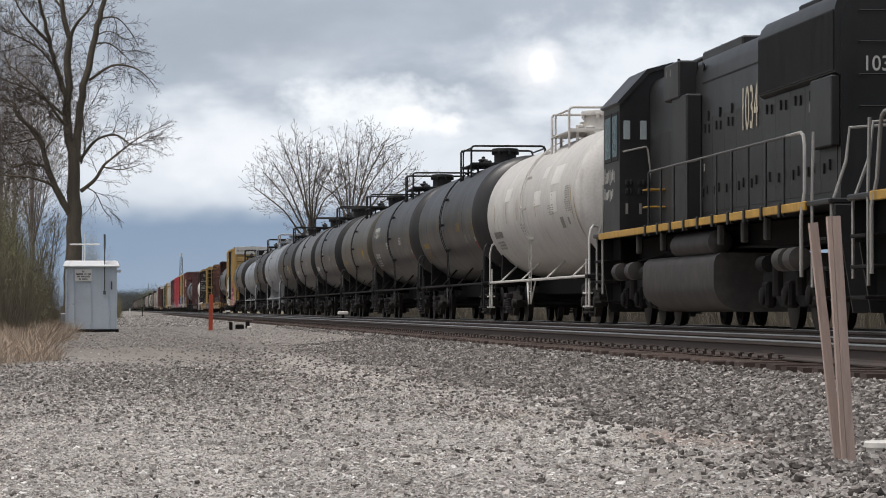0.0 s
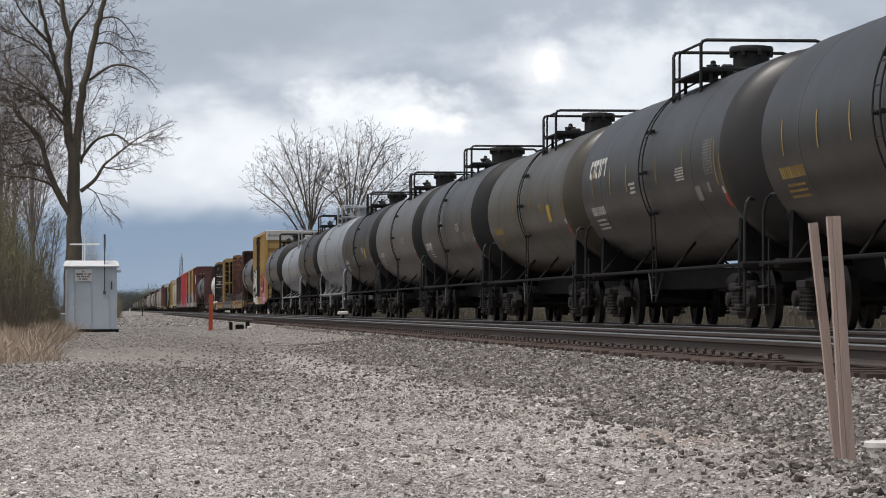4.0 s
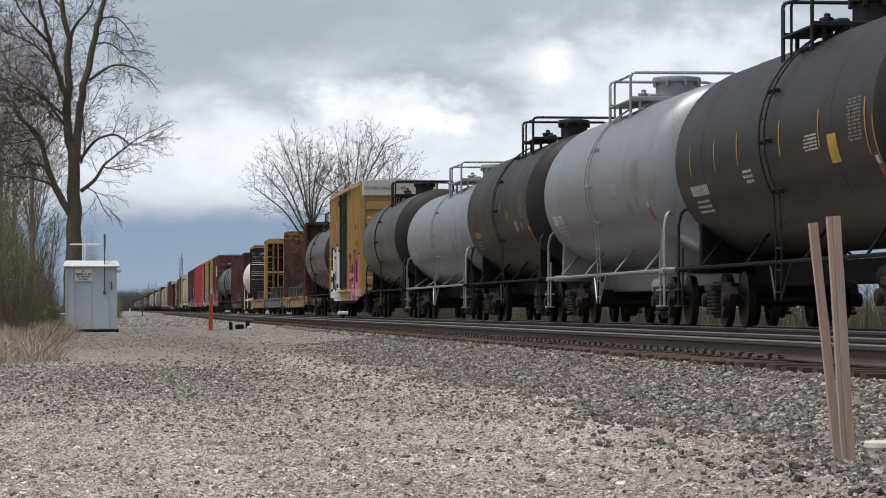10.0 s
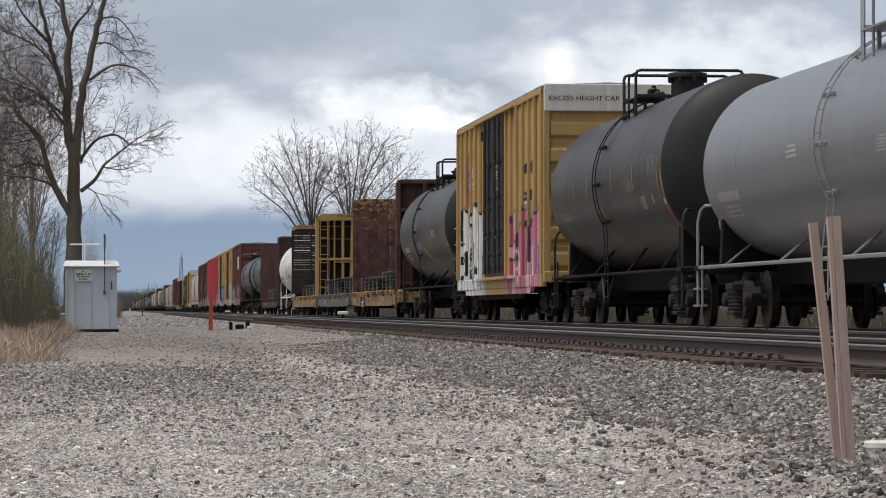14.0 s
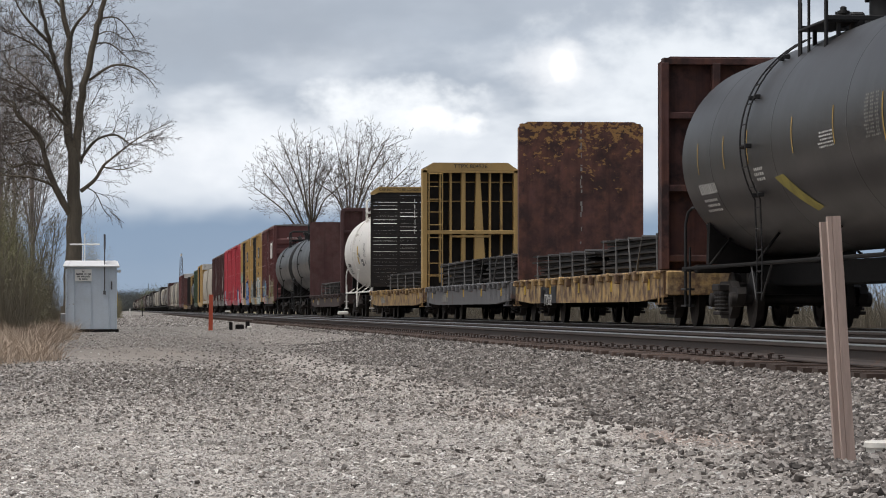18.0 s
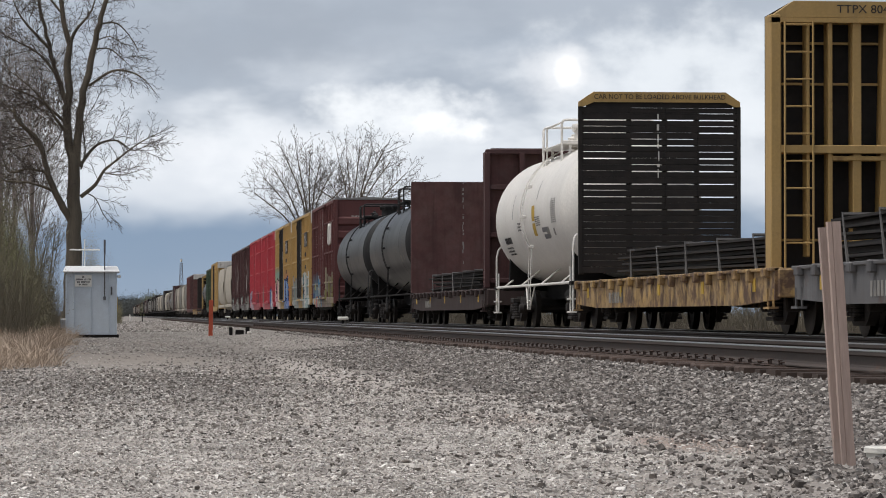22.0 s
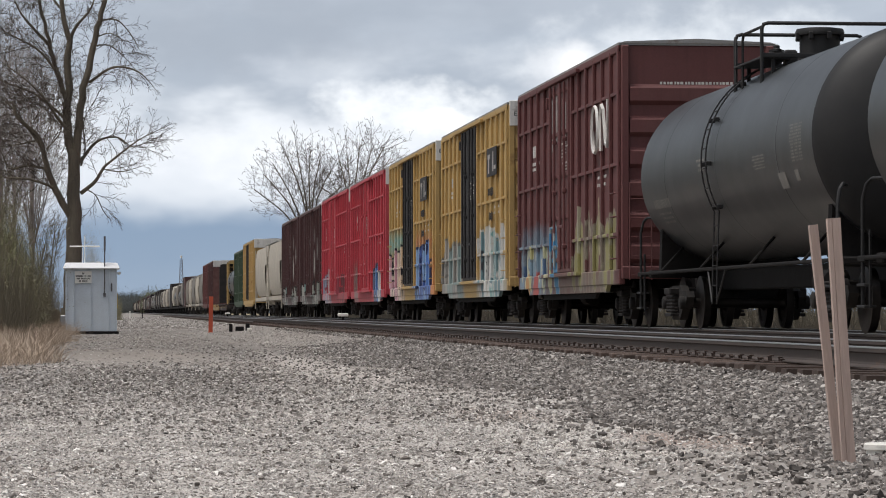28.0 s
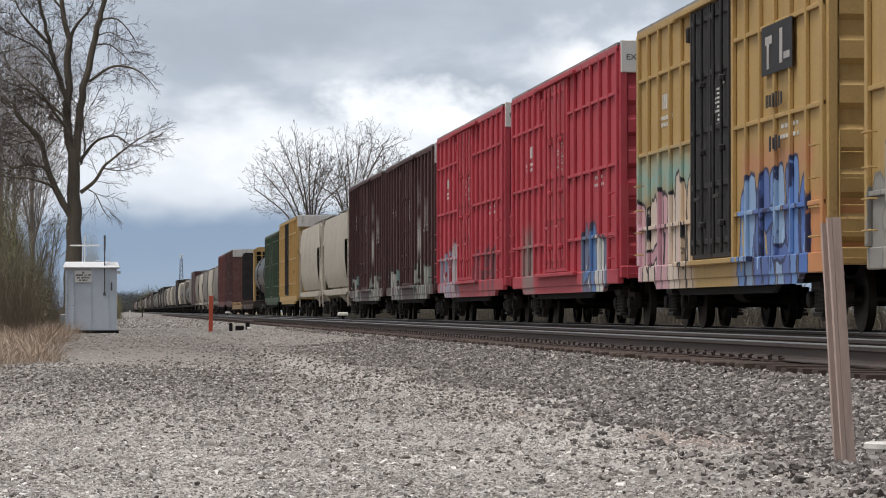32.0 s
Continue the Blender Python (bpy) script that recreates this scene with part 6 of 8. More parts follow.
    gr_b = graffiti("red_with_pale_graffiti", RE,
                    strokes_of(2.2, 7.6, 0.6, 1.95, 7, ((0.40, 0.34, 0.36), (0.30, 0.32, 0.40), (0.46, 0.42, 0.42)), (0.30, 0.06, 0.08), 33, 1, 0.30) +
                    strokes_of(-6.8, -1.0, 0.6, 1.9, 5, ((0.20, 0.07, 0.08), (0.32, 0.08, 0.10)), (0.46, 0.06, 0.08), 34, 1, 0.22),
                    ((-8.2, 8.2, 0.4, 0.85, (0.36, 0.14, 0.14), 0.6), (2.0, 8.0, 0.4, 1.1, (0.40, 0.30, 0.31), 0.5)), 0.4)
    box_car(522.1, 540.4, D["box_red"], "red boxcar with pale patches of graffiti along its foot", side=gr_b, door=D["box_red"], band=D["box_white"], words="EXCESS HEIGHT CAR", inset=0.8, seed=6, door_off=0.4, door_w=3.4, height=5.5)
    gm = graffiti("maroon_with_graffiti", MA,
                  strokes_of(-8.0, -1.8, 0.5, 1.7, 9, ((0.22, 0.24, 0.22), (0.12, 0.10, 0.10), (0.34, 0.35, 0.31)), (0.04, 0.03, 0.03), 41, 2, 0.24) +
                  strokes_of(2.2, 8.0, 0.5, 1.6, 9, ((0.20, 0.30, 0.28), (0.40, 0.40, 0.37), (0.11, 0.09, 0.09)), (0.04, 0.03, 0.03), 42, 2, 0.24),
                  ((-8.4, 8.4, 0.4, 1.0, (0.17, 0.15, 0.145), 0.6), (-4.2, -3.7, 2.1, 3.1, (0.55, 0.54, 0.5), 0.8), (-6.4, -6.0, 3.0, 3.6, (0.50, 0.49, 0.46), 0.8), (-4.0, -3.6, 3.7, 4.2, (0.5, 0.5, 0.46), 0.7)), 0.3)
    box_car(540.2, 559.2, D["box_maroon"], "dark maroon boxcar with pale graffiti", side=gm, door=D["box_maroon"], band=D["box_white"], inset=0.9, seed=7, belt=False)
    box_car(559.2, 577.7, D["box_maroon"], "dark maroon boxcar with pale graffiti", side=gm, door=D["box_maroon"], inset=0.9, seed=8, belt=False)
    hopper_car(577.4, 596.3, D["hopper_grey"], "pale grey covered hopper with rusty stains", bays=2, seed=1)
    hopper_car(596.5, 615.6, D["hopper_grey"], "pale grey covered hopper with a dirty band", bays=2, seed=2)
    box_car(616.2, 635.4, D["box_yellow"], "yellow boxcar with black plug doors", door=D["door_black"], band=D["box_white"], seed=9, detail=False)
    box_car(635.6, 654.4, D["box_green"], "dull green boxcar with faded paint", seed=10, height=5.1, detail=False)
    tank_car(654.6, 670.8, D["slate_tank"], "slate-grey tank car with black railings", R=1.55, zc=2.73, seed=20, placard=False, marks="d")
    car, hl, hw = flat_car(671.0, 692.0, D["flat_brown"], "dark brown bulkhead flat car", seed=5)
    frame_bulkhead(car, -hl + 0.15, 1.15, 4.75)
    plate_bulkhead(car, hl - 0.3, 1.12, 4.7, D["slat_black"], "black bulkhead", seam=False)
    car, hl, hw = flat_car(692.2, 713.6, D["flat_yellow"], "worn yellow bulkhead flat car", seed=6)
    plate_bulkhead(car, -hl + 0.3, 1.12, 4.6, D["slat_black"], "black bulkhead", facing=1, seam=False)
    plate_bulkhead(car, hl - 0.3, 1.12, 4.7, D["brown_plate"], "brown bulkhead", seam=False)
    box_car(713.8, 732.0, D["box_maroon"], "maroon boxcar with a white end band", band=D["box_white"], seed=11, detail=False)
    box_car(732.2, 751.0, D["box_brown"], "brown boxcar with worn paint", seed=12, detail=False)
    # the rest of the train, far behind
    rnd = random.Random(21)
    for i, (m, lab) in enumerate((("far_grey", "dull grey covered hopper with dusty sides"), ("hopper_grey", "pale grey covered hopper with stains"), ("far_grey", "dull grey covered hopper with dusty sides"),
                                  ("hopper_grey", "pale grey covered hopper with stains"), ("hopper_tan", "dusty tan covered hopper with stains"))):
        hopper_car(751.2 + 18.6 * i, 769.6 + 18.6 * i, D[m], lab, bays=3, seed=3 + i)
    kinds = [far_car(844.4 + 18.6 * i, 862.8 + 18.6 * i, D[m], shape, lab) for i, (m, shape, lab) in enumerate((
        ("box_maroon", "box", "dark maroon boxcar far down the train"), ("far_grey", "hopper", "grey covered hopper far down the train"), ("black_tank", "tank", "black tank car far down the train"),
        ("hopper_tan", "hopper", "tan covered hopper far down the train"), ("dkgrey_tank", "tank", "dark grey tank car far down the train"), ("hopper_grey", "hopper", "pale covered hopper far down the train"),
        ("rail_load", "box", "dark open car far down the train")))]
    s = 844.4 + 18.6 * len(kinds)
    while s < 2560:
        ob = copy_thing(rnd.choice(kinds), pose(FAR_TRACK, s + 9.3, RAIL_TOP))
        TRAIN.append((ob, s + 9.3, 0))
        s += 18.6


def far_car(s0, s1, paint, shape, label):
    """A car of the train's tail, never seen from near: body, roof or hatches, sill, bogies."""
    L = s1 - s0
    name = {"box": "boxcar", "hopper": "covered_hopper", "tank": "tank_car"}[shape]
    car = enlist(thing(name, label, {"box": "boxcar", "hopper": "hopper car", "tank": "tank car"}[shape], "far cars of the train"), s0, s1)
    hl = L / 2 - 0.8
    if shape == "tank":
        part("tank", Buf().lathe([(-hl + 0.4, 0.1), (-hl + 0.5, 0.9), (-hl + 1.0, 1.48), (hl - 1.0, 1.48), (hl - 0.5, 0.9), (hl - 0.4, 0.1)], "y", 24, (0, 0, 2.55)), paint, car)
        part("manway_housing", Buf().lathe([(3.95, 0.5), (4.5, 0.5)], "z", 14), paint, car)
        part("handrail", Buf().tube([(-1.0, 0.9, 3.9), (-1.0, 0.9, 4.95), (1.0, 0.9, 4.95), (1.0, 0.9, 3.9)], 0.03, 5), M["steel_dark"], car)
    elif shape == "box":
        part("body", Buf().box((0, 0, 3.1), (3.0, 2 * hl, 4.1), 0.05), paint, car)
        part("roof", Buf().prism([(-1.55, 5.12), (0, 5.3), (1.55, 5.12)], "y", -hl, hl), M["roof_steel"], car)
        part("door", Buf().box((-1.53, 0, 3.0), (0.08, 3.0, 3.7), 0.02), M["door_black"], car)
    else:
        part("body", Buf().prism([(-1.3, 1.35), (-1.48, 2.4), (-1.48, 3.6), (-1.3, 4.4), (-0.7, 4.7), (0.7, 4.7), (1.3, 4.4), (1.48, 3.6), (1.48, 2.4), (1.3, 1.35)], "y", -hl + 1.4, hl - 1.4), paint, car)
        for q in (-1, 1):
            part("end_slope", Buf().prism([(q * (hl - 1.4), 1.4), (q * (hl - 0.2), 3.0), (q * (hl - 0.2), 4.3), (q * (hl - 1.4), 4.55)], "x", -1.3, 1.3), paint, car)
    part("underframe", Buf().box((0, 0, 0.98), (2.8, 2 * hl, 0.25), 0.02), M["steel_dark"], car)
    for q in (-1, 1):
        b = Buf().box((0, q * (L / 2 - 2.5), 0.55), (2.1, 1.9, 0.5), 0.08)
        for y in (-0.89, 0.89):
            b.lathe([(-0.8, 0.457), (0.8, 0.457)], "x", 14, (0, q * (L / 2 - 2.5) + y, 0.457))
        part("truck", b, M["steel_dark"], car)
    return car


def sunburst(car, hw, hl, z0, zt):
    """A small pinwheel emblem and faded words."""
    cols = (M["decal_red"], M["emblem_blue"])
    y, z = hl * 0.72, z0 + 2.75
    for i in range(8):
        a = math.pi * 2 * i / 8 + 0.2
        b = Buf()
        pts = [(0, 0), (0.62 * math.cos(a - 0.22), 0.75 * math.sin(a - 0.22)), (0.62 * math.cos(a + 0.22), 0.75 * math.sin(a + 0.22))]
        b.prism([(y + u, z + w) for u, w in pts], "x", -hw - 0.008, -hw - 0.002)
        part("emblem", b, cols[i % 2], car, "faded red and blue pinwheel emblem")
    word_bars(car, hw, -hl * 0.72, z0 + 2.55, ((0.3, 9), (0.3, 7), (0.22, 7)), M["ink"])


def word_bars(car, hw, y, z, rows, mat):
    b = Buf()
    rnd = random.Random(7)
    for h, n in rows:
        yy = y + n * 0.12
        for i in range(n):
            w = rnd.uniform(0.1, 0.17)
            b.box((-hw - 0.006, yy, z), (0.008, w, h * rnd.uniform(0.6, 1.0)))
            yy -= w + 0.09
        z -= h + 0.35
    tagged(part("side_lettering", b, mat, car, "faded dark lettering"), kind="stuff")


def worm_logo(car, hw, hl, z0, zt):
    """Rounded white ribbon strokes of a company mark and its worn remains on the door, as plain shapes."""
    x = -hw - 0.075
    loop = [(x, -4.95 + 0.42 * math.cos(k * math.pi / 8) * (1 if abs(math.cos(k * math.pi / 8)) < 0.8 else 0.9), z0 + 2.86 + 0.46 * math.sin(k * math.pi / 8)) for k in range(17)]
    ribbon = [(x, -5.75, z0 + 2.4), (x, -5.72, z0 + 3.1), (x, -5.85, z0 + 3.3), (x, -6.05, z0 + 3.2), (x, -6.35, z0 + 2.55), (x, -6.55, z0 + 2.45), (x, -6.68, z0 + 2.65), (x, -6.7, z0 + 3.36)]
    for path in (loop, ribbon):
        part("company_mark", Buf().tube(path, 0.042, 4), M["decal"], car, "white ribbon-like mark")
    for i, (y, z, w, h) in enumerate(((1.55, 3.30, 0.10, 1.15), (1.25, 3.34, 0.16, 1.2), (0.85, 3.42, 0.18, 1.0), (0.62, 3.2, 0.08, 1.1), (0.2, 3.36, 0.14, 1.25), (-0.25, 3.4, 0.2, 1.1), (-0.55, 3.25, 0.1, 0.9))):
        part("company_mark", Buf().box((-hw - 0.066, y, z0 + z), (0.012, w, h)), M["decal_worn"], car, "worn white mark on the door")
    b = Buf()
    rnd = random.Random(9)
    x = -0.7
    while x < 1.0:
        w = rnd.uniform(0.03, 0.06)
        b.box((x, -hl - 0.012, zt - 0.72), (w, 0.012, 0.05))
        x += w + 0.025
    tagged(part("end_lettering", b, M["decal"], car, "small white line of lettering"), kind="stuff")


def block_logo(car, hw, hl, z0, zt):
    """A dark square with a white glyph, and faded dark words below it."""
    y, z = -hl * 0.62, z0 + 3.05
    part("emblem", Buf().box((-hw - 0.071, y, z), (0.012, 2.2, 0.72)), M["ink"], car, "black emblem with white strokes")
    for dy, dz, w, h in ((0.55, 0.14, 0.5, 0.12), (0.6, -0.1, 0.16, 0.36), (-0.35, 0.0, 0.2, 0.5), (-0.75, -0.16, 0.4, 0.1)):
        part("emblem_stroke", Buf().box((-hw - 0.08, y + dy, z + dz), (0.008, w, h)), M["decal_worn"], car)
    word_bars(car, hw + 0.07, y, z - 0.75, ((0.28, 6), (0.24, 4)), M["ink"])


M["streak_yellow"] = plain("old_yellow_streak", (0.36, 0.30, 0.07), 0.65, vary=0.35)
# opaque pale tone that paints the sky's brightness into the glass
M["glass_sky"] = plain("cab_glass_painted_sky", (0.45, 0.52, 0.54), 0.1, 0.0, vary=0.05)
M["rail_dull"] = plain("dull_handrail", (0.13, 0.125, 0.12), 0.5, 0.2)
M["decal_cream"] = plain("cream_number", (0.52, 0.48, 0.38), 0.6, vary=0.15)
M["panel_grey"] = plain("grey_notice", (0.16, 0.16, 0.17), 0.6)
M["strap"] = plain("dull_strap", (0.13, 0.125, 0.12), 0.5, 0.3)
M["emblem_blue"] = plain("faded_blue", (0.06, 0.10, 0.32), 0.6)


# ---- wayside things ----
SWAY = []

def build_shed():
    y0, x0, x1, h = 112.0, -1.68, 0.04, 2.2
    cx, w, d = (x0 + x1) / 2, 1.72, 1.72
    shed = thing("signal_shed", "small grey aluminium signal shed with a white roof", "shed", at=pose(cx, y0 + d / 2, -0.02))
    part("body", Buf().box((0, 0, h / 2 + 0.06), (w, d, h), 0.02), M["shed_wall"], shed)
    part("base", Buf().box((0, 0, 0.05), (w + 0.14, d + 0.14, 0.15), 0.02), M["steel_dark"], shed, "dark low plinth")
    b = Buf()
    e, q = (w + 0.16) / 2, (d + 0.26) / 2
    rings = [(e, q, h + 0.02), (e + 0.01, q + 0.01, h + 0.05), (e - 0.06, q - 0.12, h + 0.215), (e - 0.12, q - 0.2, h + 0.235)]
    b.add([(sx * a, sy * c, z) for a, c, z in rings for sx, sy in ((-1, -1), (1, -1), (1, 1), (-1, 1))],
          [(i * 4 + k, i * 4 + (k + 1) % 4, (i + 1) * 4 + (k + 1) % 4, (i + 1) * 4 + k) for i in range(3) for k in range(4)] + [(3, 2, 1, 0), (12, 13, 14, 15)])
    part("roof", b, M["shed_roof"], shed, "white sheet roof with a sloping rim", smooth=0)
    for x in (-0.58, -0.02, 0.6):
        part("wall_seam", Buf().box((x, -d / 2 - 0.012, h / 2 + 0.05), (0.035, 0.03, h - 0.1), 0.006), M["shed_wall"], shed)
    for x in (-w / 2 + 0.02, w / 2 - 0.02):
        part("corner_trim", Buf().box((x, -d / 2 - 0.012, h / 2 + 0.05), (0.05, 0.03, h - 0.05), 0.006), M["shed_wall"], shed)
    sg = part("sign", Buf().box((-0.27, -d / 2 - 0.04, h - 0.26), (0.56, 0.02, 0.40), 0.004), M["sign_white"], shed, "white sign with black lettering")
    for z, t, s in ((0.125, "CN", 0.085), (0.04, "AIRPORT RD AVE", 0.075), (-0.045, "SUB MATTESON", 0.075), (-0.13, "MP 22.19", 0.075)):
        if t in ("AIRPORT RD AVE", "CN", "SUB MATTESON", "MP 22.19"):
            bb = Buf()
            n = len(t)
            for i, ch in enumerate(t):
                if ch != " ":
                    bb.box((-0.27 + (i - (n - 1) / 2) * 0.036, -d / 2 - 0.052, h - 0.26 + z), (0.024, 0.004, s * 0.7))
            tagged(part("sign_line", bb, M["ink"], sg), kind="stuff")
    b = Buf().cyl((0.445, -d / 2 - 0.08, h - 0.8), (0.445, -d / 2 - 0.08, h + 0.65), 0.022, 8)
    b.box((0.445, -d / 2 - 0.06, h - 0.85), (0.09, 0.06, 0.12), 0.01)
    b.cyl((0.445, -d / 2 - 0.08, h + 0.62), (0.445, -d / 2 - 0.08, h + 1.12), 0.034, 10)
    part("antenna", b, M["mast"], shed, "dark whip antenna on a conduit")
    b = Buf().cyl((-0.23, 0.1, h + 0.1), (-0.23, 0.1, h + 1.16), 0.02, 8)
    for k in range(2):
        b.cyl((-0.74, 0.1 + 0.02 * k, h + 0.8), (0.28, 0.1 + 0.02 * k, h + 0.8), 0.026, 6)
    b.cyl((-0.31, 0.1, h + 0.1), (-0.31, 0.1, h + 0.75), 0.01, 6)
    part("antenna_cross", b, M["sign_white"], shed, "cross-shaped aerial")
    b = Buf().lathe([(h + 0.2, 0.09), (h + 0.26, 0.09), (h + 0.29, 0.03)], "z", 12, (0.22, -0.5, 0))
    part("roof_vent", b, M["galv"], shed)
    part("meter_box", Buf().box((-w / 2 - 0.09, -0.4, 0.48), (0.17, 0.3, 0.36), 0.02), M["galv"], shed, "grey meter box")
    part("notice", Buf().box((w / 2 + 0.012, -0.3, 1.15), (0.02, 0.3, 0.5), 0.004), M["decal_yellow"], shed, "yellow notice")
    b = Buf().box((0.68, -d / 2 - 0.03, 1.6), (0.05, 0.05, 0.28), 0.01)
    part("door_handle", b, M["mast"], shed)
    part("lamp", Buf().box((w / 2 + 0.07, -d / 2 + 0.1, h - 0.12), (0.12, 0.12, 0.1), 0.02), M["sign_white"], shed)


def build_stakes():
    for x, y, w, h, ry, rx, seed in ((3.556, 15.85, 0.064, 1.21, -3.5, 0.0, 1), (3.534, 15.97, 0.042, 1.185, -6.0, 0.0, 2)):
        rnd = random.Random(seed)
        b = Buf()
        n = 9
        v = []
        for i in range(n):
            z = -0.12 + (h + 0.12) * i / (n - 1)
            j = [rnd.uniform(-0.0015, 0.0015) for _ in range(8)]
            a, g = w / 2, -w * 0.17
            v += [(-a + j[0], -0.019 + j[1], z), (g - 0.003 + j[2], -0.019, z), (g, -0.015 if seed == 1 else -0.0188, z), (g + 0.003, -0.019 + j[3], z), (a + j[4], -0.019 + j[5], z), (a + j[6], 0.019, z), (-a + j[7], 0.019, z)]
        k = 7
        b.add(v, [(i * k + q, i * k + (q + 1) % k, (i + 1) * k + (q + 1) % k, (i + 1) * k + q) for i in range(n - 1) for q in range(k)] + [tuple(range((n - 1) * k, n * k)), tuple(reversed(range(k)))])
        ob = solid("wooden_stake", b, M["stake_wood"], "weathered reddish-grey wooden survey stake driven into the gravel", "stake", "survey stakes", smooth=20, at=pose(x, y, ground_z(x), rx, ry, 0))
        if seed == 2:
            SWAY.append((ob, x, y))
    pipe = thing("pipe_stub", "short white plastic pipe stub with a pale cap", "pipe", at=pose(3.905, 16.5, ground_z(3.9) - 0.035))
    part("pipe", Buf().lathe([(-0.05, 0.11), (0.075, 0.11)], "z", 28), M["pvc"], pipe)
    part("cap", Buf().lathe([(0.07, 0.122), (0.095, 0.122), (0.102, 0.112)], "z", 28), M["pvc"], pipe, "dirty white cap")


def build_markers():
    b = Buf().box((0, 0, 0.62), (0.15, 0.03, 1.34), 0.008)
    solid("marker_post", b, M["orange"], "flat orange marker post beside the track", "post", at=pose(3.42, 120.0, 0.02, 0, 1.0, 0))
    for x, y in ((9.05, 269.0), (9.05, 132.0)):
        m = thing("track_marker", "small white box on a dark stand between the tracks", "marker", "white markers between the tracks", at=pose(x, y, 0.235))
        part("box", Buf().box((0, 0, 0.4), (0.42, 0.3, 0.13), 0.03), M["sign_white"], m)
        part("stand", Buf().box((0, 0, 0.165), (0.1, 0.2, 0.36), 0.01), M["steel_dark"], m)
    sw = thing("switch_machine", "low dark steel junction boxes beside the rail", "trackside box", at=pose(4.1, 118.5, 0.03))
    for x, w, h in ((0.0, 0.12, 0.30), (0.32, 0.30, 0.2), (0.6, 0.14, 0.32)):
        part("box", Buf().box((x, 0, h / 2), (w, 0.3, h), 0.02), M["steel_dark"], sw)
    solid("loose_block", Buf().box((0, 0, 0.05), (0.16, 0.2, 0.09), 0.02), M["pvc"], "small whitish block on the ballast", "block", at=pose(4.7, 117.0, 0.09))
    solid("marker_post", Buf().box((0, 0, 0.4), (0.14, 0.04, 0.95), 0.01), M["sign_white"], "short white marker post", "post", at=pose(1.7, 400.0, 0))
    solid("marker_post", Buf().cyl((0, 0, 0), (0, 0, 1.1), 0.06, 8), M["steel_dark"], "short dark post beside the far track", "post", at=pose(2.95, 370.0, 0))


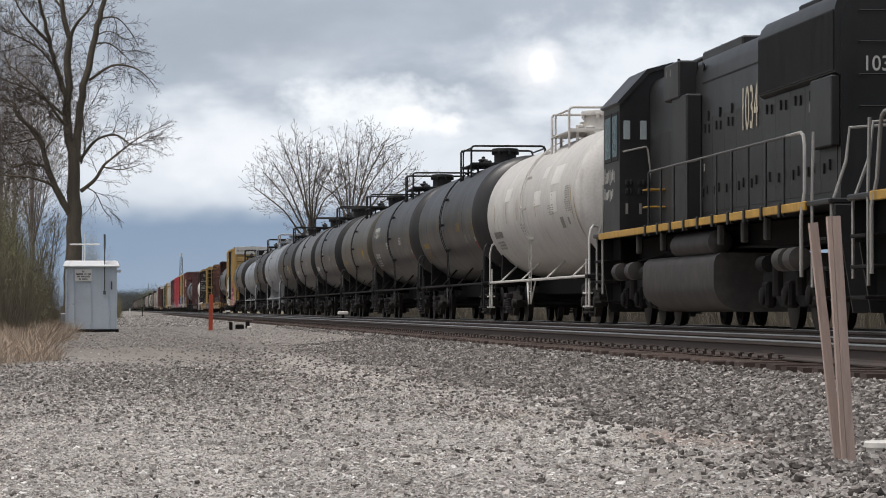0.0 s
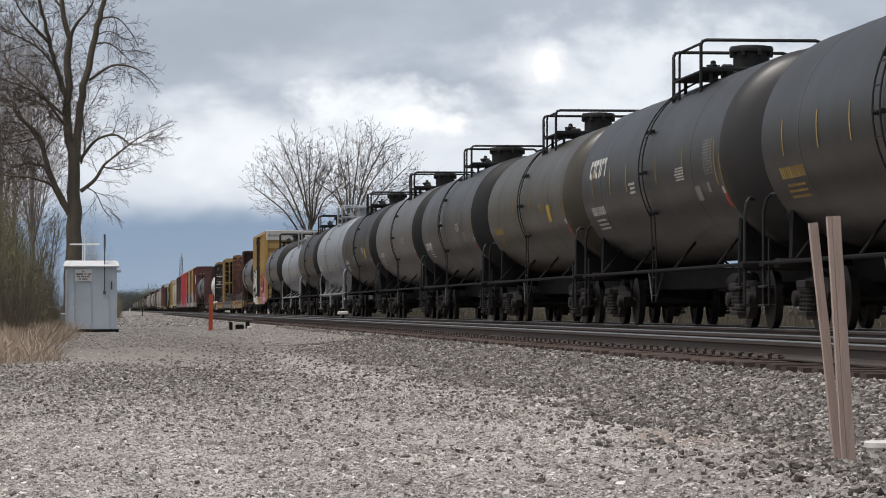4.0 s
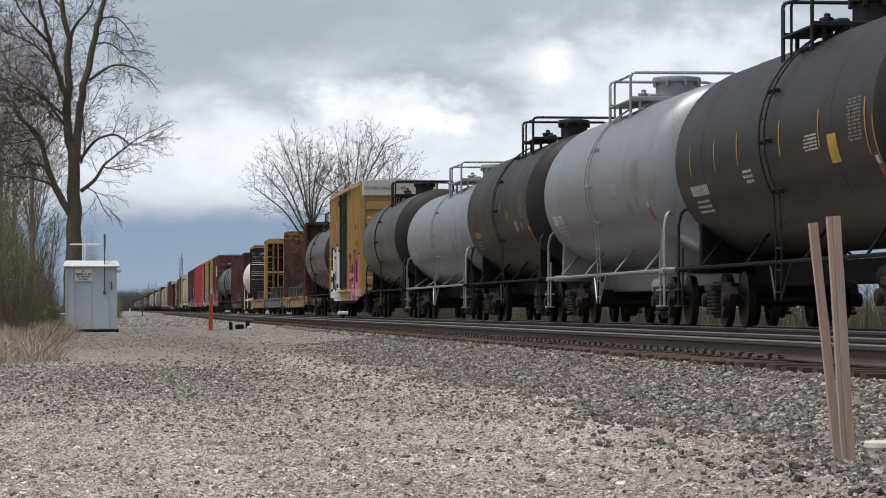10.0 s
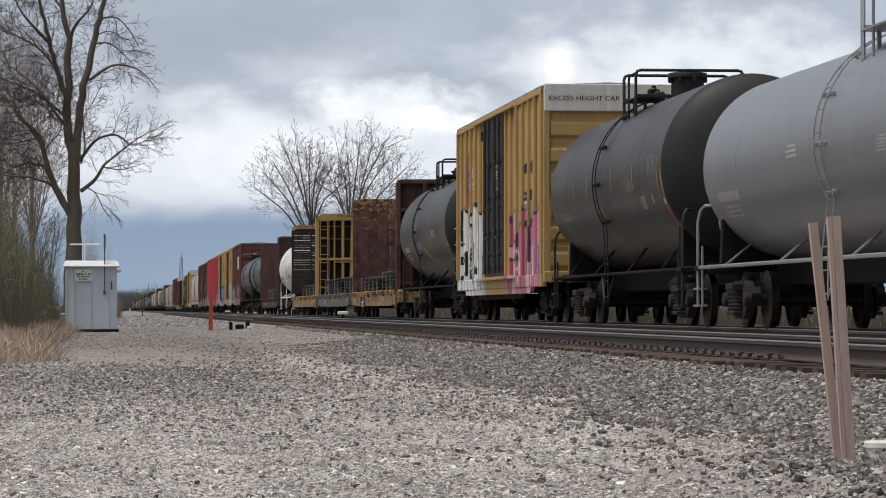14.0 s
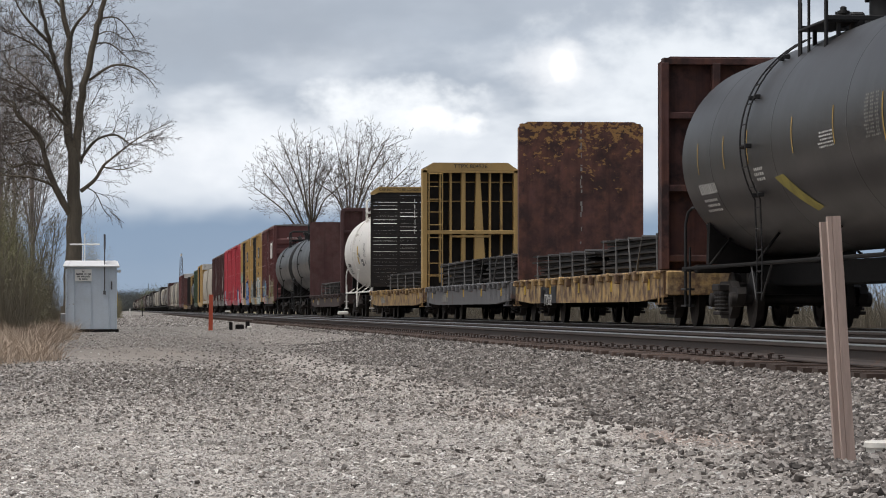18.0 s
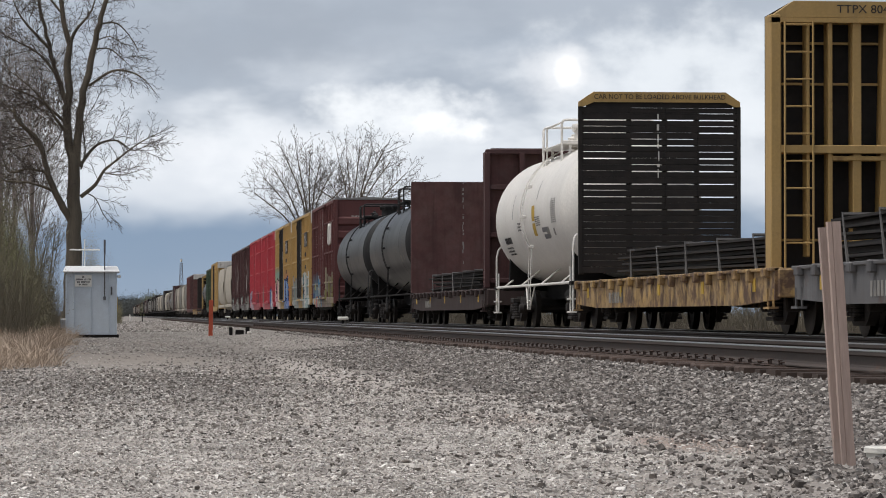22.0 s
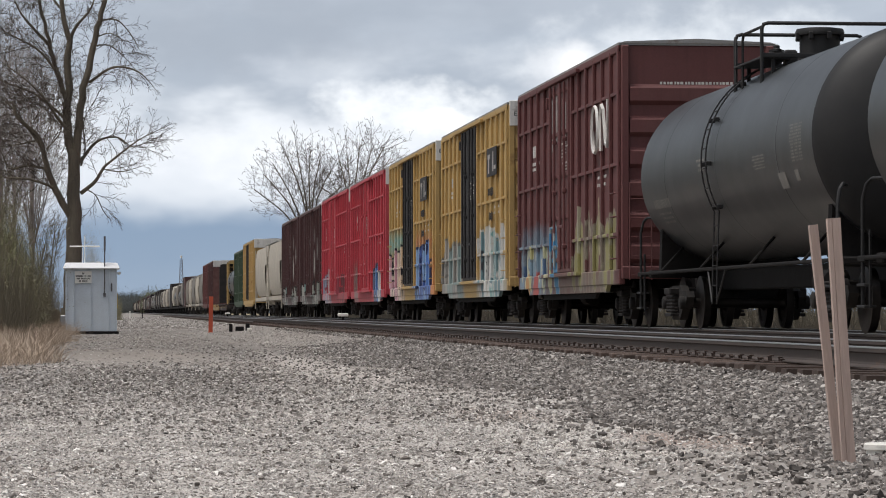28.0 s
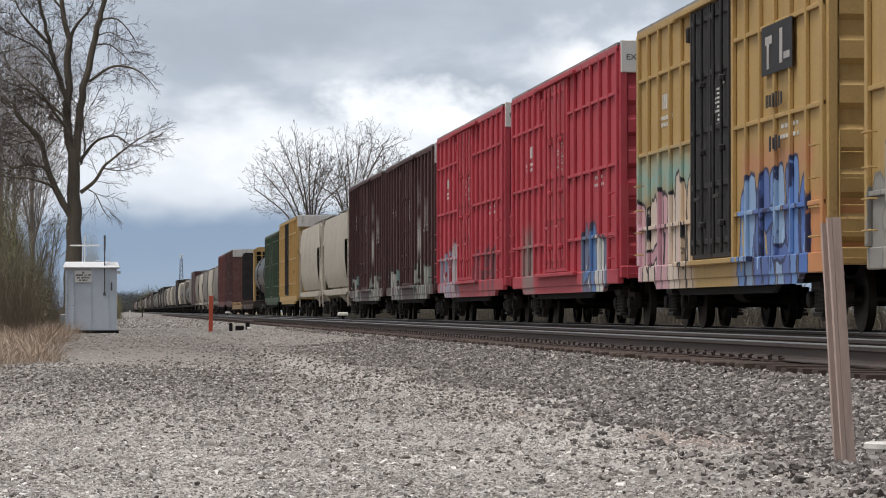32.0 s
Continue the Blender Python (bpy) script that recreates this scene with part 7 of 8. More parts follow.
# ---- plants ----
class Branches:
    """Grows tapered limbs; collects one mesh for thick wood and one for thin."""

    def __init__(self, seed, least=0.004, wig=1.0):
        self.least, self.wig = least, wig
        self.rnd = random.Random(seed)
        self.wood, self.twigs = Buf(), Buf()

    def limb(self, p, d, length, r, depth, spread=0.6, up=0.15, steps=5, thin=0.02, droop=0.0, kids=(2, 4)):
        rnd = self.rnd
        pts = [Vector(p)]
        d = Vector(d).normalized()
        for i in range(steps):
            d = (d + Vector((self.wig * rnd.gauss(0, 0.13), self.wig * rnd.gauss(0, 0.13), self.wig * rnd.gauss(0, 0.10) + up * 0.25 - droop * 0.25))).normalized()
            pts.append(pts[-1] + d * length / steps)
        tip = max(r * 0.45, self.least)
        (self.wood if r > thin else self.twigs).tube(pts, r, 7 if r > 0.12 else (5 if r > thin else 3), tip, caps=False)
        if depth <= 0:
            return
        n = rnd.randint(*kids) + (1 if depth > 1 else 0)
        for i in range(n):
            f = rnd.uniform(0.3, 1.0) if i else 1.0
            k = min(steps - 1, int(f * steps))
            q = pts[k].lerp(pts[k + 1], min(1.0, f * steps - k))
            seg = (pts[k + 1] - pts[k]).normalized()
            o = seg.orthogonal().normalized()
            o.rotate(Matrix.Rotation(rnd.uniform(0, 2 * math.pi), 3, seg))
            nd = (seg + o * rnd.uniform(0.5, 1.3) * spread + Vector((0, 0, up * 0.6 - droop))).normalized()
            rr = max(self.least, (r + (tip - r) * f) * rnd.uniform(0.5, 0.75))
            self.limb(q, nd, length * rnd.uniform(0.5, 0.78), rr, depth - 1, spread, up, max(3, steps - 1), thin, droop, kids)

    def path(self, pts, r0, r1, depth, n, length, spread=0.7, up=0.1, droop=0.0, thin=0.02, start=0.25):
        """A main stem along a few points with side limbs."""
        rnd = self.rnd
        fine = []
        P = [Vector(p) for p in pts]
        for i in range(len(P) - 1):
            a, b, c, e = P[max(i - 1, 0)], P[i], P[i + 1], P[min(i + 2, len(P) - 1)]
            for k in range(4):
                t = k / 4
                q = 0.5 * ((2 * b) + (c - a) * t + (2 * a - 5 * b + 4 * c - e) * t * t + (3 * b - a - 3 * c + e) * t ** 3)
                j = min(r1, 0.06) * 0.45
                fine.append(q + Vector((rnd.gauss(0, j), rnd.gauss(0, j), 0)))
        fine.append(P[-1])
        self.wood.tube(fine, r0, 10 if r0 > 0.15 else 6, r1)
        m = len(fine)
        for i in range(n):
            f = start + (1 - start) * (i + rnd.random()) / n
            k = min(m - 2, int(f * (m - 1)))
            seg = (fine[k + 1] - fine[k]).normalized()
            o = seg.orthogonal().normalized()
            o.rotate(Matrix.Rotation(rnd.uniform(0, 2 * math.pi), 3, seg))
            rr = (r0 + (r1 - r0) * f) * rnd.uniform(0.25, 0.5)
            self.limb(fine[k], (seg * 0.6 + o * spread + Vector((0, 0, up))).normalized(), length * rnd.uniform(0.5, 1.1) * (1.1 - 0.5 * f), max(rr, 0.012), depth, spread, up, 5, thin, droop)

    def spray(self, p, d, length, r, depth, spread=0.75, up=0.12, gap=0.3, wig=0.16):
        """A nearly straight shoot with side shoots on alternate sides, each forking again."""
        rnd = self.rnd
        n = 4 if depth else 3
        pts = [Vector(p)]
        d = Vector(d).normalized()
        for i in range(n):
            d = (d + Vector((rnd.gauss(0, wig), rnd.gauss(0, wig), rnd.gauss(0, wig) + up))).normalized()
            pts.append(pts[-1] + d * (length / n))
        self.twigs.tube(pts, max(r, self.least), 4 if r > 0.02 else 3, self.least * 0.8, caps=False)
        if not depth:
            return
        k = max(2, int(length / gap))
        turn = rnd.uniform(0, 6.283)
        for i in range(k):
            f = 0.18 + 0.8 * (i + rnd.random() * 0.8) / k
            j = min(n - 1, int(f * n))
            q = pts[j].lerp(pts[j + 1], min(1.0, f * n - j))
            seg = (pts[j + 1] - pts[j]).normalized()
            o = seg.orthogonal().normalized()
            turn += 2.4 + rnd.uniform(-0.5, 0.5)
            o.rotate(Matrix.Rotation(turn, 3, seg))
            self.spray(q, seg + o * spread * rnd.uniform(0.7, 1.3), length * rnd.uniform(0.3, 0.55) * (1.15 - 0.55 * f), r * rnd.uniform(0.45, 0.65), depth - 1, spread, up, gap * 0.75, wig)

    def dress(self, stems, every, length, depth, spread=0.8, up=0.1, gap=0.3, start=0.15, thick=0.02, room=None):
        """Shoots along bare stems; room(point) gives the share of full length at a place."""
        rnd = self.rnd
        for pts in stems:
            P = [Vector(q) for q in pts]
            total = sum((b - a).length for a, b in zip(P, P[1:]))
            k = max(2, int(total * (1 - start) / every))
            turn = rnd.uniform(0, 6.283)
            for i in range(k + 1):
                f = 1.0 if i == k else start + (1 - start) * (i + rnd.random()) / k
                run = f * total
                for a, b in zip(P, P[1:]):
                    h = (b - a).length
                    if run <= h + 1e-6:
                        break
                    run -= h
                q, seg = a.lerp(b, min(1.0, run / h)), (b - a).normalized()
                o = seg.orthogonal().normalized()
                turn += 2.4 + rnd.uniform(-0.6, 0.6)
                o.rotate(Matrix.Rotation(turn, 3, seg))
                size = length * rnd.uniform(0.55, 1.15) * (room(q) if room else 1.0)
                if size > 0.15:
                    self.spray(q, seg * (1.0 if i == k else 0.75) + o * spread * (0.2 if i == k else 1.0), size, thick * min(1.3, size / length), depth, spread, up, gap)

    def plant(self, name, label, category, at, bark, twig, group=""):
        t = thing(name, label, category, group, at)
        part("trunk", self.wood, bark, t, smooth=60)
        if self.twigs.f:
            part("crown", self.twigs, twig, t, smooth=0)
        return t


def big_tree():
    """The tall bare tree behind the shed; two stems part some way up, crooked limbs on both sides."""
    g = Branches(11, 0.0052)
    g.path([(0.0, 0, -0.3), (0.0, 0, 2.0), (0.02, 0, 4.5), (0.05, 0, 6.9)], 0.40, 0.20, 2, 0, 1)
    g.wood.lathe([(-0.3, 0.85), (0.0, 0.62), (0.4, 0.52), (0.9, 0.44)], "z", 12)
    limbs = [
        # two main stems and their forks
        ([(-0.02, 0, 6.5), (-0.2, 0.05, 8.1), (-0.22, 0.1, 10.2), (-0.18, 0.1, 11.05), (-0.44, 0.2, 12.2), (-0.5, 0.2, 14.5)], 0.185, 0.07),
        ([(-0.18, 0.1, 10.9), (0.1, 0.2, 11.6), (0.7, 0.3, 12.4), (1.1, 0.3, 14.0)], 0.085, 0.05),
        ([(0.1, 0, 6.4), (0.2, -0.1, 7.8), (0.4, -0.15, 9.2), (0.73, -0.2, 10.7), (0.95, -0.2, 11.8), (1.3, -0.1, 12.9), (1.6, 0, 14.5)], 0.17, 0.07),
        ([(-0.2, 0.05, 8.6), (-0.62, 0.25, 9.9), (-0.88, 0.4, 10.8), (-1.17, 0.5, 12.1), (-1.5, 0.6, 14.0)], 0.115, 0.05),
        ([(-0.9, 0.4, 10.9), (-1.72, 0.2, 11.75), (-2.15, 0.0, 12.4), (-2.6, 0.0, 13.6)], 0.065, 0.03),
        ([(-0.15, 0, 7.6), (-0.55, -0.25, 8.05), (-1.06, -0.5, 8.8), (-1.72, -0.8, 9.45), (-2.6, -1.1, 10.1)], 0.075, 0.03),
        # low limb towards the thicket
        ([(-0.1, 0, 4.35), (-0.65, -0.2, 5.4), (-1.0, -0.3, 6.3), (-1.28, -0.35, 7.35), (-2.0, -0.4, 8.0), (-2.24, -0.4, 8.6)], 0.145, 0.05),
        ([(-0.7, -0.2, 5.45), (-1.6, -0.5, 5.75), (-2.7, -0.8, 5.85), (-3.6, -1.0, 6.2)], 0.06, 0.025),
        ([(-0.95, -0.3, 6.15), (-1.7, 0.1, 6.3), (-2.4, 0.4, 6.2), (-2.75, 0.6, 6.85), (-3.4, 0.8, 7.4)], 0.055, 0.02),
        ([(-1.25, -0.35, 7.25), (-2.1, 0.2, 7.1), (-2.9, 0.5, 7.0)], 0.04, 0.02),
        ([(-1.0, -0.3, 6.9), (-0.45, -0.5, 7.6), (-0.7, -0.6, 8.4)], 0.035, 0.015),
        ([(-0.4, 0.1, 9.5), (-1.2, 0.3, 10.6), (-2.2, 0.4, 11.2), (-3.4, 0.5, 11.8)], 0.06, 0.02),
        ([(-0.2, 0, 8.0), (-1.4, 0.4, 9.0), (-2.8, 0.6, 9.6), (-4.2, 0.8, 10.6)], 0.06, 0.02),
        ([(-0.5, 0.2, 12.3), (-1.3, 0.4, 13.2), (-2.6, 0.3, 13.9), (-3.6, 0.3, 15.0)], 0.05, 0.02),
        ([(-1.2, -0.3, 7.0), (-2.4, -0.2, 8.6), (-3.6, 0, 9.4), (-4.6, 0.2, 9.9)], 0.05, 0.02),
        ([(-1.4, 0.6, 13.3), (-2.2, 0.5, 14.0), (-2.8, 0.4, 15.2)], 0.04, 0.02),
        # limbs over the shed and the track
        ([(0.3, -0.1, 5.25), (0.85, -0.35, 5.7), (1.15, -0.5, 6.2), (1.5, -0.6, 6.5), (2.0, -0.7, 6.9), (2.65, -0.8, 7.35), (3.6, -0.9, 7.8)], 0.085, 0.02),
        ([(0.25, 0.1, 6.4), (0.7, 0.3, 7.05), (1.13, 0.4, 7.35), (1.7, 0.5, 7.4), (2.3, 0.6, 7.05), (3.1, 0.6, 7.4)], 0.07, 0.015),
        ([(0.6, -0.15, 9.45), (1.46, -0.4, 10.0), (2.2, -0.5, 9.95), (2.7, -0.6, 9.65), (3.15, -0.7, 9.1)], 0.06, 0.013),
        ([(0.9, -0.2, 10.85), (1.35, 0.3, 10.9), (1.8, 0.5, 10.6), (2.2, 0.6, 10.2)], 0.035, 0.012),
        ([(0.95, -0.2, 11.2), (1.4, -0.5, 11.3), (1.9, -0.7, 11.0)], 0.03, 0.012),
        ([(1.0, -0.2, 11.8), (1.65, 0.1, 11.85), (2.2, 0.3, 11.3), (2.5, 0.4, 10.75)], 0.04, 0.012),
        ([(0.5, 0.2, 5.4), (0.85, 0.5, 5.2), (1.15, 0.7, 4.6), (1.45, 0.8, 4.25)], 0.028, 0.01),
        ([(1.15, -0.5, 6.15), (1.85, -0.8, 6.05), (2.75, -1.0, 6.3)], 0.03, 0.01),
        ([(0.3, 0, 6.3), (0.45, 0.3, 7.0), (0.4, 0.5, 8.0), (0.85, 0.7, 8.9)], 0.04, 0.015),
    ]
    for pts, r0, r1 in limbs:
        g.path(pts, r0, min(r1, 0.009) if r0 < 0.1 else r1, 1, 0, 1)
    def room(q):
        """Shoots grow long towards the thicket and the sky, shorter over the shed."""
        edge = np.interp(q.z, [4.2, 5.6, 6.6, 7.6, 8.2, 9.0, 10.2, 10.8, 12.5, 14.6], [1.6, 2.6, 3.3, 3.9, 2.4, 3.4, 3.4, 2.7, 2.6, 2.4])
        return float(np.clip((edge - q.x) / 1.0, 0.28, 1.0)) * (1.25 if q.x < -0.4 else 1.0)

    g.dress([pts for pts, r0, r1 in limbs], 0.19, 1.3, 2, 0.85, -0.02, 0.15, 0.12, 0.014, room)
    g.plant("tree", "tall bare tree with forked trunk behind the shed", "tree", pose(-1.62, 126, 0), M["bark"], M["twig"])


def round_tree(seed, at, height, lean, width, low, label, stems=6, least=0.0085, group="bare trees beyond the train", twig=None, count=1.0, girth=0.10):
    """A leafless tree of several ascending stems with a broad fan of fine branches."""
    g = Branches(seed, least, 0.6)
    rnd = g.rnd
    g.path([(0, 0, -0.2), (0.05, 0, height * 0.25), (0.0, 0.05, height * 0.5)], 2.5 * girth, 2 * girth, 1, 0, 1)
    lines = []
    for i in range(stems):
        a = -1 + 2 * (i + 0.5) / stems
        tip = Vector((lean + a * width * 0.52, rnd.uniform(-0.4, 0.4) * width, height * (0.97 - 0.30 * a * a)))
        base = Vector((0.0, 0.05, height * rnd.uniform(low - 0.06, low + 0.06)))
        mid = base.lerp(tip, 0.45) + Vector((-a * width * 0.05, 0, height * 0.02))
        pts = [base, base.lerp(mid, 0.5), mid, mid.lerp(tip, 0.6)]
        g.path(pts, girth, girth * 0.35, 1, 0, 1)
        lines.append([tuple(p) for p in pts])
    zc = height * (low + 1) / 2

    def room(q):
        v = Vector(((q.x - lean) / (width / 2), q.y / (width / 2), (q.z - zc) / (height * (1 - low) / 2)))
        return max(0.35, min(1.0, 1.5 - v.length))

    g.dress(lines, 0.42 * count, 2.5, 3, 0.8, 0.05, 0.5, 0.08, girth * 0.2, room)
    return g.plant("tree", label, "tree", at, twig or M["bark"], twig or M["twig_far"], group)


def leaf_stuff(name, label, spots, mat, count, size, seed, kind_cat="foliage"):
    """Small leaf quads scattered in soft clouds."""
    rnd = np.random.default_rng(seed)
    V, F = [], []
    n0 = 0
    for (cx, cy, cz, rx, ry, rz), c in spots:
        n = int(count * c)
        p = rnd.normal(0, 0.45, (n, 3)) * np.array([rx, ry, rz]) + np.array([cx, cy, cz])
        p[:, 2] = np.maximum(p[:, 2], 0.05)
        u = rnd.normal(0, 1, (n, 3))
        u /= np.linalg.norm(u, axis=1)[:, None]
        w = np.cross(u, rnd.normal(0, 1, (n, 3)))
        w /= np.linalg.norm(w, axis=1)[:, None]
        s = size * rnd.uniform(0.5, 1.4, (n, 1))
        V.append(np.stack([p - u * s, p + w * s * 0.5, p + u * s, p - w * s * 0.5], 1).reshape(-1, 3))
        F.append(np.arange(n * 4).reshape(-1, 4) + n0)
        n0 += n * 4
    return mass(name, np.concatenate(V), np.concatenate(F), mat, label, kind_cat)


def mass(name, V, F, mat, label, category, kind="stuff"):
    """One object from arrays of vertices and equal-sized faces."""
    me = bpy.data.meshes.new(name)
    k = F.shape[1]
    me.vertices.add(len(V))
    me.vertices.foreach_set("co", V.astype(np.float32).ravel())
    me.loops.add(F.size)
    me.loops.foreach_set("vertex_index", F.astype(np.int32).ravel())
    me.polygons.add(len(F))
    me.polygons.foreach_set("loop_start", np.arange(0, F.size, k, dtype=np.int32))
    me.materials.append(mat)
    me.update(calc_edges=True)
    me.validate()
    me.shade_flat()
    return tagged(new(name, me), label, category, kind=kind)


def stalks(name, label, mat, n, area, height, thick, seed, lean=0.35, category="brush", keep=None, bend=0.3):
    """Thin upright stalks, three-sided and in two bends each, over a patch of ground."""
    rnd = np.random.default_rng(seed)
    x = rnd.uniform(area[0], area[1], n)
    y = rnd.uniform(area[2], area[3], n)
    if keep is not None:
        ok = keep(x, y)
        x, y = x[ok], y[ok]
        n = len(x)
    h = rnd.uniform(height[0], height[1], n) * rnd.uniform(0.5, 1, n)
    z = np.array([ground_z(a) for a in x])
    base = np.stack([x, y, z - 0.03], 1)
    d = rnd.normal(0, lean, (n, 2))
    mid = base + np.stack([d[:, 0] * h * 0.4, d[:, 1] * h * 0.4, h * 0.55], 1)
    tip = mid + np.stack([d[:, 0] * h * (0.4 + bend), d[:, 1] * h * (0.4 + bend), h * 0.45], 1)
    V = []
    for p, t in ((base, thick), (mid, thick * 0.7), (tip, thick * 0.25)):
        for k in range(3):
            a = 2 * math.pi * k / 3
            V.append(p + np.array([math.cos(a) * t, math.sin(a) * t, 0]))
    V = np.stack(V, 1).reshape(-1, 3)
    i = np.arange(n)[:, None, None] * 9
    f = np.array([[j * 3 + k, j * 3 + (k + 1) % 3, (j + 1) * 3 + (k + 1) % 3, (j + 1) * 3 + k] for j in range(2) for k in range(3)])
    return mass(name, V, (i + f[None]).reshape(-1, 4), mat, label, category)


def build_plants():
    big_tree()
    round_tree(31, pose(16.0, 272, 0), 16.3, -1.5, 10.6, 0.42, "bare spreading tree beyond the tracks", 9, count=0.5)
    round_tree(37, pose(18.9, 268, 0), 16.7, 1.7, 11.4, 0.42, "bare spreading tree beyond the tracks", 10, count=0.5)
    for k, (x, y, h) in enumerate(((-5.2, 150, 17.5), (-6.7, 166, 19), (-4.6, 182, 18), (-6.0, 196, 20), (-4.2, 168, 16))):
        round_tree(61 + k, pose(x, y, 0), h, 0.2, 6.4, 0.24, "bare grey tree behind the thicket", 6, 0.0062, "bare trees behind the thicket", M["twig_grey"], 0.5, 0.038)
    # thicket on the near side
    rnd = random.Random(5)
    for i, (x, y, h) in enumerate(((-3.3, 90, 3.9), (-4.6, 100, 4.8), (-2.7, 105, 3.4), (-5.5, 112, 5.4), (-4.2, 120, 5.0), (-6.2, 135, 6.2), (-3.0, 142, 5.0), (-7.0, 150, 7), (-2.9, 84, 3.2))):
        g = Branches(50 + i, 0.005)
        lines = []
        for s in range(4):
            a = rnd.uniform(0, 6.28)
            pts = [(0, 0, -0.2), (0.15 * math.cos(a), 0.15 * math.sin(a), h * 0.3), (0.4 * math.cos(a), 0.4 * math.sin(a), h * 0.6), (0.6 * math.cos(a), 0.6 * math.sin(a), h * 0.85)]
            g.path(pts, 0.035, 0.012, 1, 0, 1)
            lines.append(pts)
        g.dress(lines, 0.16, 0.9, 2, 0.5, 0.12, 0.2, 0.15, 0.007)
        g.plant("tree", "thin bare sapling in the thicket", "tree", pose(x, y, 0), M["brush"], M["brush"], "bare saplings of the thicket")
    stalks("brush", "brown leafless undergrowth", M["brush"], 22000, (-8, -1.5, 74, 150), (0.8, 3.2), 0.0055, 3, lean=0.2, keep=lambda x, y: x < -2.0 - 0.006 * (y - 74))
    stalks("dry_grass", "tan dry grass at the edge of the gravel", M["straw"], 20000, (-3.6, -0.75, 44, 116), (0.12, 0.6), 0.005, 4, lean=0.8, category="grass", keep=lambda x, y: x < -1.25 - 0.007 * (y - 44) - 0.35 * np.sin(y * 0.21) - 0.25 * np.sin(y * 0.73))
    stalks("dry_grass", "pale dry weeds beyond the tracks", M["weeds"], 26000, (13.8, 26, 40, 260), (0.5, 1.9), 0.014, 6, lean=0.35, category="grass")
    leaf_stuff("foliage", "young green leaves in the thicket", [((-2.9, 92, 1.6, 0.8, 6, 1.2), 0.6), ((-3.5, 104, 2.2, 0.7, 8, 1.3), 1.0), ((-3.0, 107, 1.5, 0.5, 5, 1.2), 0.7)], M["leaf"], 26000, 0.016, 7)
    leaf_stuff("foliage", "withered brownish leaves and fine twigs of the thicket", [((-2.9, 92, 1.1, 1.0, 12, 1.4), 1.0), ((-3.8, 104, 1.8, 1.0, 12, 2.2), 1.5), ((-4.8, 118, 2.6, 1.7, 12, 2.9), 1.6)], M["dead_leaf"], 62000, 0.019, 17)
    # far woods on both sides of the line
    leaf_stuff("far_woods", "distant grey wood along the line", [((-10 + 7 * i, 1900, 4.0 + (i % 2), 8, 50, 6.0), 1.0) for i in range(7)], M["far_wood"], 14000, 0.34, 12, "woods")
    leaf_stuff("far_woods", "distant greenish wood beyond the train", [((12.5 + 3.0 * i, 1180 + 20 * i, 2.4, 3.2, 30, 5.0 - 0.4 * i), 1.0) for i in range(7)], M["far_wood_green"], 26000, 0.15, 13, "woods")
    leaf_stuff("bush", "brownish bush beside the line beyond the shed", [((0.2, 300, 0.7, 0.4, 5, 1.2), 1.0)], M["dead_leaf"], 12000, 0.026, 14, "bush")
    leaf_stuff("bush", "pale budding bush behind the shed", [((-2.5, 330, 4.6, 1.0, 5, 4.2), 1.0), ((-1.0, 335, 3.6, 1.0, 5, 3.0), 0.4)], M["bud"], 16000, 0.03, 15, "bush")


def build_mast():
    m = thing("lattice_mast", "thin steel lattice mast far beyond the train", "mast", at=pose(17.7, 900, 0))
    b = Buf()
    h = 16.2
    for sx in (-1, 1):
        for sy in (-1, 1):
            b.tube([(sx * 0.72, sy * 0.72, 0), (sx * 0.36, sy * 0.36, h - 3), (sx * 0.3, sy * 0.3, h - 1.2)], 0.08, 5)
    n = 11
    for i in range(n):
        z, z2 = (h - 2.5) * i / n, (h - 2.5) * (i + 1) / n
        for s in (-1, 1):
            w, v = 0.72 - 0.4 * i / n, 0.72 - 0.4 * (i + 1) / n
            b.tube([(-w, s * w, z), (v, s * v, z2)], 0.045, 4)
            b.tube([(w, s * w, z), (-v, s * v, z2)], 0.045, 4)
    part("tower", b, M["mast"], m)
    # unlit white drum stands in for the bright lamp on the mast
    part("aerial_drum", Buf().lathe([(h - 0.9, 0.1), (h - 0.85, 0.28), (h - 0.2, 0.28), (h - 0.15, 0.1)], "z", 12), M["sign_white"], m, "white drum on top that stands for a lamp")
    part("spire", Buf().cyl((0, 0, h - 2.5), (0, 0, h), 0.09, 5, 0.05), M["mast"], m)
    solid("pole", Buf().cyl((0, 0, 0), (0, 0, 11), 0.16, 6, 0.1), M["mast"], "thin pole far down the line", "pole", at=pose(12.7, 1300, 0))


